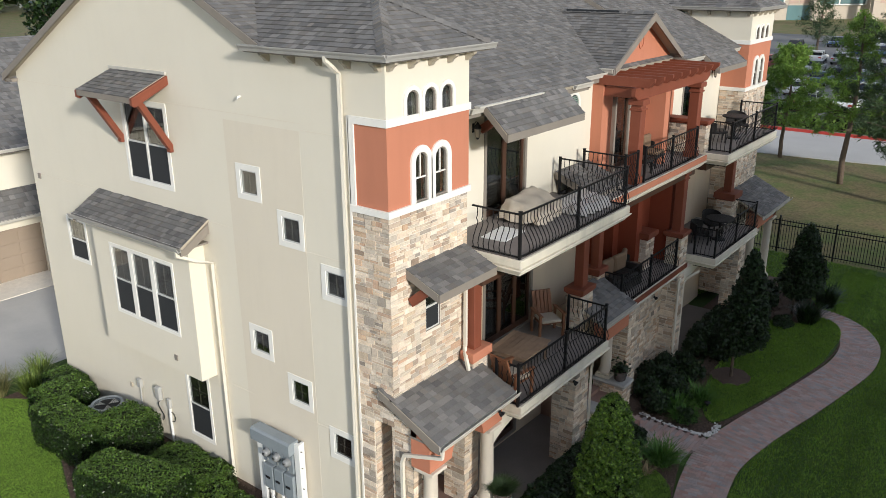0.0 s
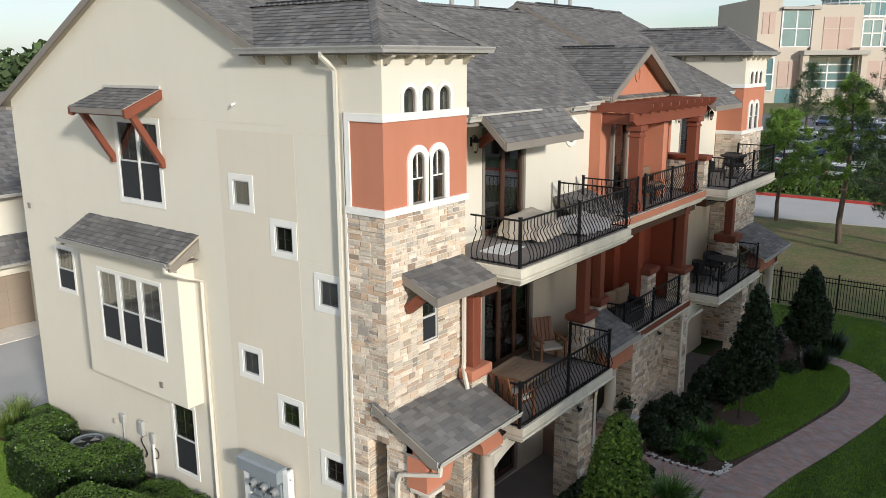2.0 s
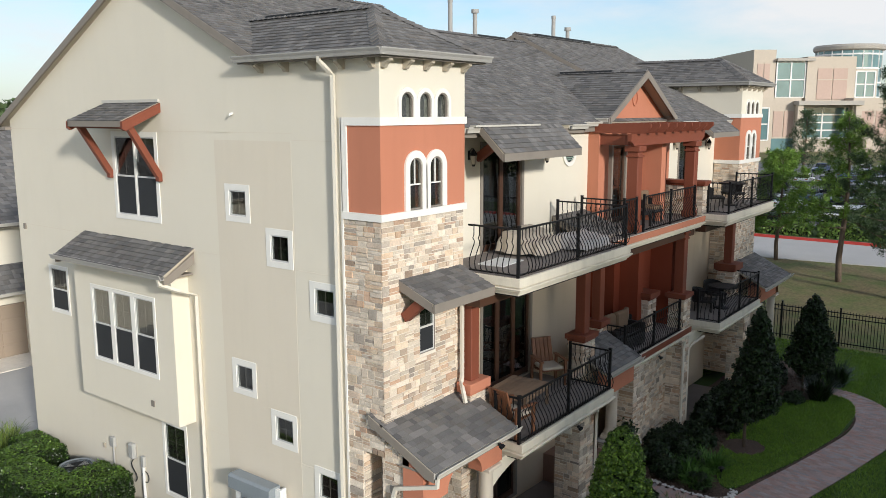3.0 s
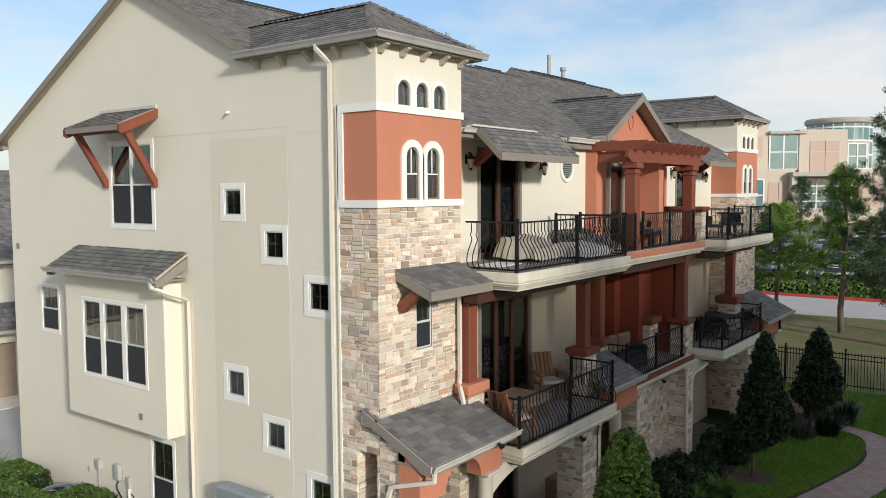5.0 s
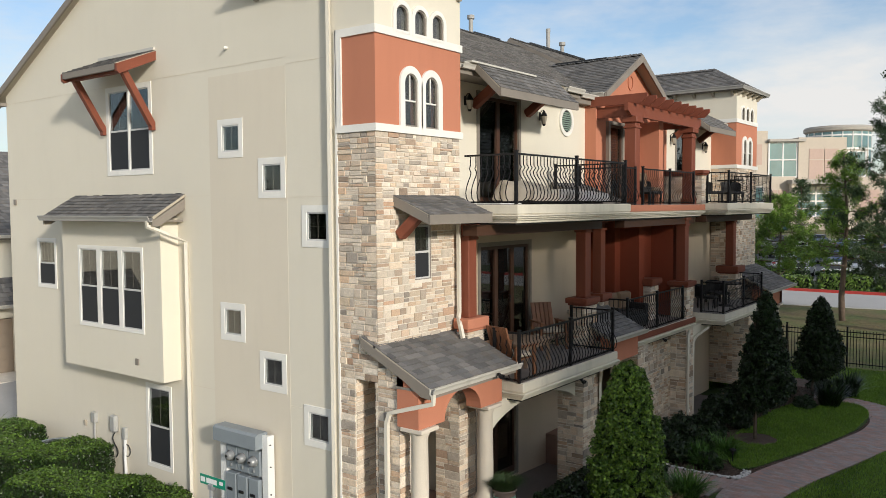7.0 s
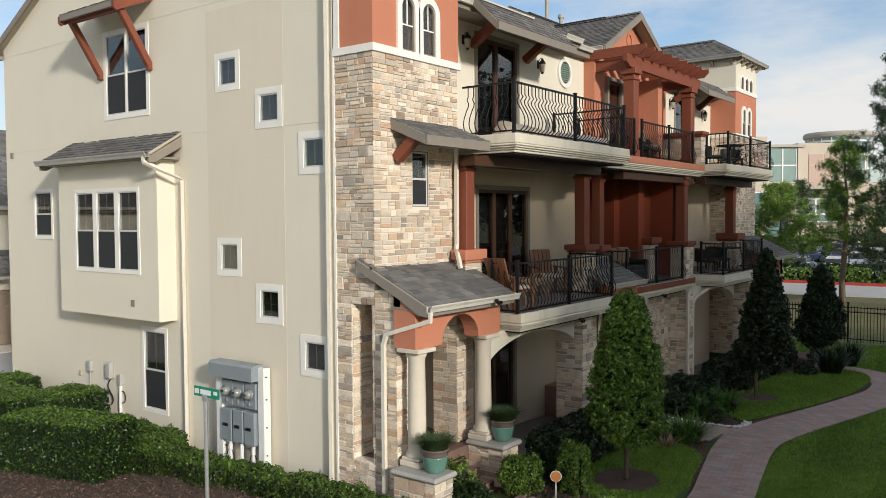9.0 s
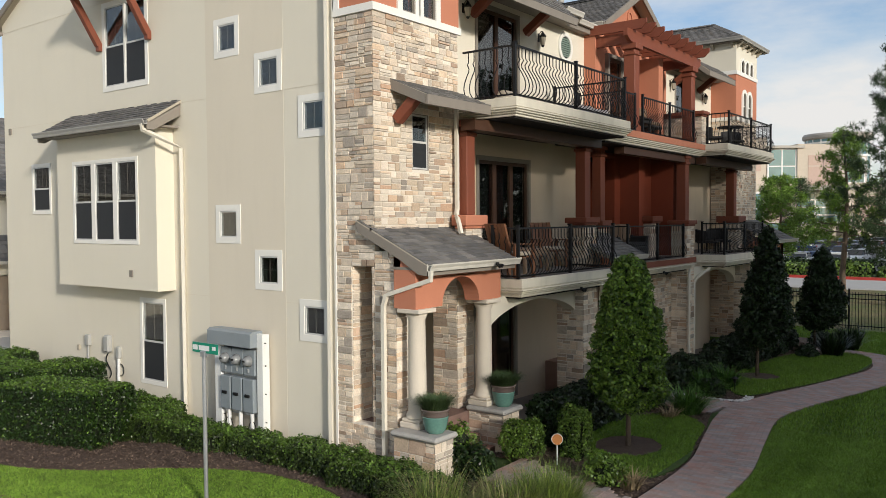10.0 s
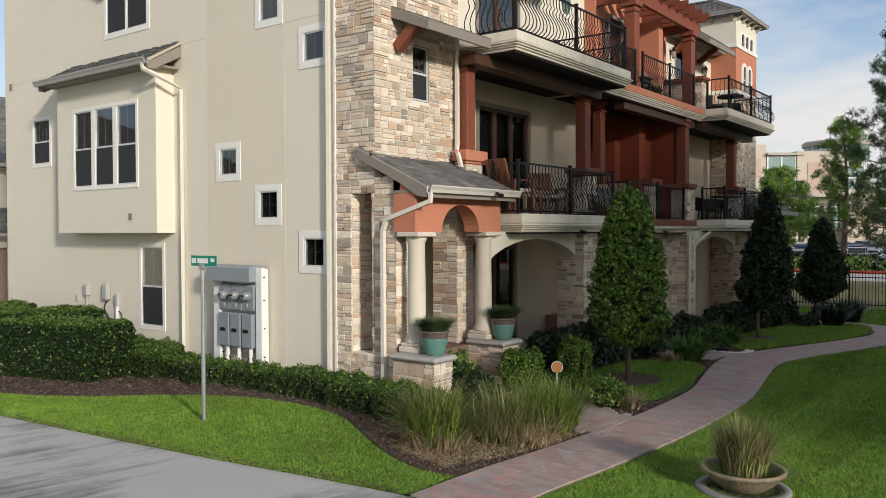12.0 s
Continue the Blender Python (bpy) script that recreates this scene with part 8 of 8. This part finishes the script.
def pine(label, at, height, width, low, seed, mat, limbs=34, tufts=9, needles=60, size=0.16):
    """A pine: tapered trunk, up-curved limbs and tufts of needles with sky between them."""
    t = thing("pine_tree", label, "tree", at, group="pine trees")
    rnd = random.Random(seed)
    rs = np.random.RandomState(seed)
    bm = bmesh.new()
    tr = [(0.12 * math.sin(z * 0.5 + seed), 0.1 * math.cos(z * 0.6), z) for z in [height * k / 7 for k in range(8)]]
    tr[0] = (0, 0, -0.3)
    tube(bm, tr, [0.02 * height * (1 - 0.12 * k) for k in range(8)], 9)
    part("trunk", bm, BARK, t, "", True)
    bm = bmesh.new()
    P = []
    for k in range(limbs):
        f = low + (0.98 - low) * (k + rnd.random()) / limbs
        z = height * f
        a = k * 2.4 + rnd.uniform(-0.5, 0.5)
        L = width * (1.05 - ((f - low) / (1 - low)) ** 1.3) * rnd.uniform(0.55, 1.0) + 0.25
        rise = 0.35 * L * rnd.uniform(0.4, 1.2)
        pts = [Vector((0, 0, z)), Vector((0.5 * L * math.cos(a), 0.5 * L * math.sin(a), z + 0.15 * rise)), Vector((L * math.cos(a), L * math.sin(a), z + rise))]
        tube(bm, pts, [0.035 * (1.2 - f) * height / 9 + 0.015, 0.022, 0.008], 5)
        for q in range(tufts):
            s = rnd.uniform(0.35, 1.05)
            p = pts[0].lerp(pts[1], min(1, s * 2)) if s < 0.5 else pts[1].lerp(pts[2], min(1.05, s * 2 - 1))
            P.append(p + Vector((rnd.gauss(0, 0.22), rnd.gauss(0, 0.22), rnd.gauss(0.05, 0.16))) * (0.4 + 0.3 * L))
    tagged(part("limb", bm, BARK, t), kind="stuff")
    C = np.repeat(np.array([tuple(p) for p in P]), needles, 0)
    n = len(C)
    d = rs.normal(0, 1, (n, 3))
    d /= np.linalg.norm(d, axis=1)[:, None]
    leaf_cloud("needle_tuft", C + d * rs.uniform(0.1, 1, (n, 1)) * size * 1.9, np.cross(d, rs.normal(0, 1, (n, 3))), size * 0.22, mat, t, seed, 0.3, 7.0)
    return t


pine("young pine with an open bright green crown", (39.6, 0.65, 0), 9.2, 2.6, 0.30, 81, PINE_LEAF, 30, 9)
pine("spreading dark green pine at the roadside", (44.6, 5.4, 0), 7.0, 3.6, 0.26, 82, PINE_LEAF, 34, 12)
pine("tall dark pine at the edge of the lawn", (36.5, -2.75, 0), 14.0, 3.3, 0.2, 83, PINE_DARK, 60, 12)
pine("dark pine behind the fence", (41.0, -2.2, 0), 8.0, 2.6, 0.2, 84, PINE_DARK, 40, 11)
pine("small pine beside the road", (43.0, 8.2, 0), 5.8, 2.8, 0.25, 85, PINE_LEAF, 28, 11)
far_pine = pine("pine tree near the offices", (92, 3.5, 0), 12, 4.0, 0.25, 86, PINE_DARK, 34, 9, 18, 0.34)
for x, y, s in ((120, -3, 1.2), (135, 4, 1.0), (150, -12, 1.4), (104, 18, 0.8), (165, 2, 1.3), (98, 26, 0.8), (88, -4, 0.8)):
    copy_thing(far_pine, pose(x, y, 0, 0, 0, x * 37) @ Matrix.Scale(s, 4))
# broad trees, most of them out of view, added to shade the front
def oak(label, at, top, radius, seed):
    t = thing("shade_tree", label, "tree", at, group="shade trees")
    rs = np.random.RandomState(seed)
    bm = bmesh.new()
    tube(bm, [(0, 0, -0.3), (0.1, 0, 2.0), (0, 0.1, 4.0), (0.1, 0, top * 0.7)], [0.4, 0.32, 0.26, 0.08], 10)
    part("trunk", bm, BARK, t, "", True)
    bm = bmesh.new()
    for k in range(14):
        a = k * 2.4
        tube(bm, [(0, 0, 3 + 0.4 * k), (radius * 0.4 * math.cos(a), radius * 0.4 * math.sin(a), 4.5 + 0.5 * k), (radius * 0.75 * math.cos(a), radius * 0.75 * math.sin(a), 5.5 + 0.55 * k)], [0.14, 0.09, 0.03], 6)
    tagged(part("limb", bm, BARK, t), kind="stuff")
    P = []
    for k in range(62):
        d = rs.normal(0, 1, 3)
        d /= np.linalg.norm(d)
        c = d * rs.uniform(0.45, 0.95) * np.array([radius, radius, (top - 2.5) / 2]) + np.array([0, 0, (top + 2.5) / 2])
        q = rs.normal(0, 0.62, (210, 3))
        # clumps dropped by height so the added shade lets some sun through
        if 8.6 < c[2] < 12.2 or k % 5 < (3 if c[2] > 10 else 2):
            P.append(c + q)
    P = np.concatenate(P)
    leaf_cloud("crown", P, P * 0 + [0, 0, 1], 0.34, HOLLY_LEAF, t, seed, 1.0, 1.5)
    return t


shade = oak("broad dark tree, mostly unseen, added for shade and reflections", (-2.0, -31.0, 0.3), 16.5, 5.0, 87)
for x, y, s in ((-4.7, -31.5, 1.05), (-4.6, -34.8, 1.1), (-1.4, -34.4, 1.08), (1, -34, 1.06), (7, -34, 1.08), (13, -34, 1.05), (-4.6, -38, 1.12), (2, -39, 1.12), (8.5, -38, 1.12), (4, -32, 1.0), (10.0, -30.5, 1.05), (56, -32, 1.1), (63, -25, 1.1), (72, -34, 1.2), (66, -40, 1.3), (80, -30, 1.2), (13, 50, 0.68), (23, 53, 0.7), (31, 58, 0.75), (3, 52, 0.66)):
    copy_thing(shade, pose(x, y, 0.2, 0, 0, x * 41) @ Matrix.Scale(s, 4))


# unseen trees added to darken the reflections in the gable windows
for x, y, q in ((-18, 21, 0.62), (-21, 27, 0.66), (-25, 20, 0.62), (-23, 34, 0.7), (-31, 28, 0.68), (-29, 40, 0.72), (-37, 20, 0.66), (-38, 34, 0.72), (-17.5, 40, 0.7), (-45, 46, 0.8), (-33, 52, 0.8), (-20, 52, 0.8), (-10, 46, 0.72), (-26, 10, 0.5)):
    copy_thing(shade, pose(x, y, 0.2, 0, 0, x * 29) @ Matrix.Scale(q * 0.70, 4))


# ---- neighbouring house beyond the drive ----
TAUPE = material("taupe_garage_door", (0.30, 0.235, 0.175), 0.7, 0.05, 1.0, 40.0, 0.08)
nb = thing("neighbour_house", "cream two-storey house with grey roofs and a taupe garage door", "house", (0, 0, 0))
bm = bmesh.new()
wall_panel(bm, plane_at((-16, 22.0, 0.4), (1, 0, 0), (0, -1, 0)), 30, 5.4, [(15.2, 20.3, 0.1, 2.1), (13.2, 14.6, 3.4, 4.9), (16.1, 17.3, 3.4, 4.9)], 0.2)
part("wall", bm, CREAM, nb)
part("wall", boxes((-16, 14, 33.8, 34, 0.4, 5.8)), CREAM, nb)
part("wall", boxes((-16, -15.8, 22.2, 33.8, 0.4, 5.8)), CREAM, nb)
part("wall", boxes((13.8, 14, 22.2, 33.8, 0.4, 5.8)), CREAM, nb)
roof_plane(nb, [(-16.5, 21.5, 5.55), (14.5, 21.5, 5.55), (9, 28, 9.0), (-11, 28, 9.0)], 0.12, 201, course=0.25)
roof_plane(nb, [(14.5, 34.5, 5.55), (-16.5, 34.5, 5.55), (-11, 28, 9.0), (9, 28, 9.0)], 0.12, 202, course=0.5)
roof_plane(nb, [(-16.5, 34.5, 5.55), (-16.5, 21.5, 5.55), (-11, 28, 9.0)], 0.12, 203, course=0.4)
roof_plane(nb, [(14.5, 21.5, 5.55), (14.5, 34.5, 5.55), (9, 28, 9.0)], 0.12, 204, course=0.5)
roof_plane(nb, [(-10, 21.2, 3.05), (6, 21.2, 3.05), (6, 22.0, 4.0), (-10, 22.0, 4.0)], 0.08, 205, course=0.2)
gutter(nb, (-16.5, 21.48, 5.58), (14.5, 21.48, 5.58), (0, -1, 0))
gutter(nb, (-10, 21.2, 3.08), (6, 21.2, 3.08), (0, -1, 0))
part("soffit", boxes((-16.3, 14.3, 21.55, 22.0, 5.4, 5.45)), FASCIA, nb)
part("garage_wall", boxes((-10, 6, 21.75, 21.95, 2.55, 3.0), (4.3, 6, 21.75, 21.95, 0.4, 2.55), (-10, -1.1, 21.75, 21.95, 0.4, 2.55)), CREAM, nb)
gd = part("garage_door", boxes((-1.0, 4.3, 21.9, 21.98, 0.5, 2.5)), TAUPE, nb, "taupe sectional garage door")
for k in range(4):
    for q in range(6):
        part("door_panel", boxes((-0.95 + q * 0.87, -0.95 + (q + 1) * 0.87 - 0.06, 21.88, 21.9, 0.56 + k * 0.48, 0.98 + k * 0.48)), TAUPE, gd, bevel=0.004)
for x in (-2.8, 0.1):
    sash_window(nb, plane_at((x - 0.05, 22.0, 3.75), (1, 0, 0), (0, -1, 0)), 1.3 if x > 0 else 1.5, 1.6, 0.08, 2, 2, True, 1, screen=True)
patch("stone_apron", MORTAR, [(-8, 20.2), (4.6, 20.2), (4.6, 21.9), (-8, 21.9)], 0.03, "stone-paved apron before the garage", "apron")
for x, y in ((-3, 27.5), (1.5, 27.0)):
    bm = bmesh.new()
    lathe(bm, [(0.1, -1.0), (0.1, 0.5), (0.16, 0.5), (0.16, 0.62)], 12, (x, y, 8.9))
    part("vent_pipe", bm, GUTTER, nb)

# plain houses across the street, behind the camera
for k, (x, y) in enumerate(((-46, -12), (-46, 8), (-44, 28))):
    hs = thing("street_house", "cream house with a grey gable roof across the street", "house", (x, y, 0.4), group="houses across the street")
    part("wall", boxes((-5, 5, -7, 7, 0, 6.2)), CREAM, hs)
    bm = bmesh.new()
    prism(bm, [(-5.5, -7.5, 6.1), (5.5, -7.5, 6.1), (0, -7.5, 9.4)], (0, 15, 0))
    part("roof", bm, FELT, hs)

# ---- offices beyond the car park ----
OFF = material("beige_precast", (0.50, 0.43, 0.35), 0.85, 0.05, 0.05, 2.0, 0.0)
OFF2 = material("pink_precast_panel", (0.47, 0.345, 0.285), 0.85, 0.05, 0.05, 2.0, 0.0)
BAND = material("grey_metal_fascia", (0.36, 0.33, 0.29), 0.6, 0.05, 0.1, 2.0, 0.0)
TEAL = material("teal_office_glass", (0.11, 0.20, 0.21), 0.12, 0.2, 0.08, 0.4, 0.0, spec=0.8)
OD = 200.0
eye0 = Vector((-9.75, -8.58, 7.0))
fwd, rgt = Vector((0.8, 0.6, 0)), Vector((0.6, -0.8, 0))
off = thing("office_building", "beige precast office building with teal glass and a round tower", "office building", (0, 0, 0))


def off_m(u, z, d=0.0):
    """Office plan: u metres to the side, z up, d towards the viewer."""
    p = eye0 + fwd * (OD - d) + rgt * u
    return Vector((p.x, p.y, z))


OM = Matrix(((rgt.x, -fwd.x, 0, off_m(0, 0).x), (rgt.y, -fwd.y, 0, off_m(0, 0).y), (0, 0, 1, 0), (0, 0, 0, 1)))


def off_box(name, u0, u1, d0, d1, z0, z1, mat, parent=None):
    bm = bmesh.new()
    box(bm, u0, u1, d0, d1, z0, z1, OM)
    return part(name, bm, mat, parent or off)


def glazing(u0, u1, z0, z1, d, cols, rows):
    """A window wall: recessed panes between pale mullions."""
    fr = off_box("window", u0, u1, d - 0.3, d + 0.05, z0, z1, BAND)
    for i in range(cols):
        for j in range(rows):
            a, b = u0 + (u1 - u0) * i / cols, u0 + (u1 - u0) * (i + 1) / cols
            c, e = z0 + (z1 - z0) * j / rows, z0 + (z1 - z0) * (j + 1) / rows
            off_box("pane", a + 0.18, b - 0.18, d + 0.05, d + 0.12, c + 0.2, e - 0.2, TEAL, fr)
    for i in range(cols + 1):
        a = u0 + (u1 - u0) * i / cols
        off_box("mullion", a - 0.16, a + 0.16, d + 0.05, d + 0.25, z0, z1, WHITEWOOD, fr)
    for j in range(rows + 1):
        c = z0 + (z1 - z0) * j / rows
        off_box("mullion", u0, u1, d + 0.06, d + 0.22, c - 0.14, c + 0.14, WHITEWOOD, fr)


off_box("wing", 74.0, 79.4, -30, 0, -1, 24.3, OFF)
off_box("wing", 79.4, 87, -30, -0.6, -1, 21.6, OFF)
off_box("roof_edge", 79.4, 88.4, -6, 1.2, 21.6, 22.2, BAND)
off_box("wing", 86.8, 98.6, -30, 0.6, -1, 22.6, OFF)
off_box("wing", 98.6, 104, -30, 0.2, -1, 19.6, OFF)
off_box("lower_wing", 66, 83.6, -3, 6.0, -1, 12.8, OFF)
off_box("lower_wing", 96.4, 150, -3, 5.0, -1, 12.7, OFF)
off_box("lower_wing", 83.6, 96.4, -3, 3.0, -1, 11.2, OFF)
off_box("canopy", 81.8, 97, 2.0, 9.0, 11.0, 12.0, BAND)
for u in (82.6, 96.2):
    off_box("canopy_pier", u - 0.7, u + 0.7, 7.0, 8.4, -1, 11.0, OFF)
glazing(79.7, 86.6, 12.9, 21.4, 0.0, 2, 2)
glazing(98.8, 103.4, 12.9, 19.1, 0.4, 2, 2)
glazing(83.8, 96.2, 3.2, 10.6, 3.2, 2, 4)
for a, b in ((75.0, 76.4), (76.6, 78.0)):
    off_box("wall_panel", a, b, 0.0, 0.15, 16.0, 21.0, OFF2)
glazing(106, 120, 2.5, 10.5, 5.2, 4, 2)
glazing(67.5, 76, 2.8, 10.4, 6.2, 3, 2)
for a, b, c, e in ((89.4, 92.9, 12.4, 19.8), (93.2, 96.6, 12.4, 19.8)):
    pn = off_box("wall_panel", a, b, 0.6, 0.75, c, e, OFF2)
    off_box("joint", a, b, 0.76, 0.8, 17.0, 17.25, OFF, pn)
for a, b in ((77.2, 79.4), (79.7, 81.9), (98.5, 101.5), (102, 104.5)):
    off_box("wall_panel", a, b, 6.0 if a < 90 else 5.0, 6.15 if a < 90 else 5.15, 3.6, 9.6, OFF2)
off_box("entry_recess", 77.0, 82.2, 5.9, 6.05, -0.5, 3.2, TEAL)
# round stair tower
tc_ = OM @ Vector((101.2, -9.0, 0))
bm = bmesh.new()
lathe(bm, [(7.6, -1), (7.6, 24.4)], 40, tc_)
rt = part("round_tower", bm, TEAL, off, "round teal glass stair tower")
bm = bmesh.new()
lathe(bm, [(7.8, 24.3), (8.3, 24.6), (8.4, 25.3), (8.0, 25.8), (0.2, 26.0)], 40, tc_)
part("tower_roof", bm, BAND, rt)
for k in range(20):
    a = 2 * math.pi * k / 20
    bm = bmesh.new()
    tube(bm, [tc_ + Vector((7.65 * math.cos(a), 7.65 * math.sin(a), 0)), tc_ + Vector((7.65 * math.cos(a), 7.65 * math.sin(a), 24.3))], 0.16, 4)
    part("mullion", bm, WHITEWOOD, rt)
for z in (12.9, 16.5, 20.0, 23.4):
    bm = bmesh.new()
    lathe(bm, [(7.6, z - 0.2), (7.75, z - 0.2), (7.75, z + 0.2), (7.6, z + 0.2)], 40, tc_)
    part("ring_band", bm, WHITEWOOD, rt)

# ---- woods on the horizon ----
WOODS = leaf_material("far_foliage", (0.05, 0.085, 0.03), (0.085, 0.12, 0.045), 0.8, 0.4)
rs = np.random.RandomState(99)
P = []
for k in range(420):
    a = rs.uniform(radians(-12), radians(112))
    r = rs.uniform(230, 330)
    h = rs.uniform(9, 17)
    c = np.array([r * math.cos(a), r * math.sin(a), 0])
    if radians(5) < a < radians(21) and r < 300:
        continue
    n = 150
    d = rs.normal(0, 1, (n, 3))
    d /= np.linalg.norm(d, axis=1)[:, None]
    P.append(c + d * rs.uniform(0.4, 1, (n, 1)) * [5, 5, h * 0.45] + [0, 0, h * 0.55])
P = np.concatenate(P)
woods = thing("far_woods", "belt of distant mixed trees on the horizon", "woods", kind="stuff")
leaf_cloud("far_crown", P, P * 0 + [0, 0, 1], 2.2, WOODS, woods, 98, 1.0, 1.2)
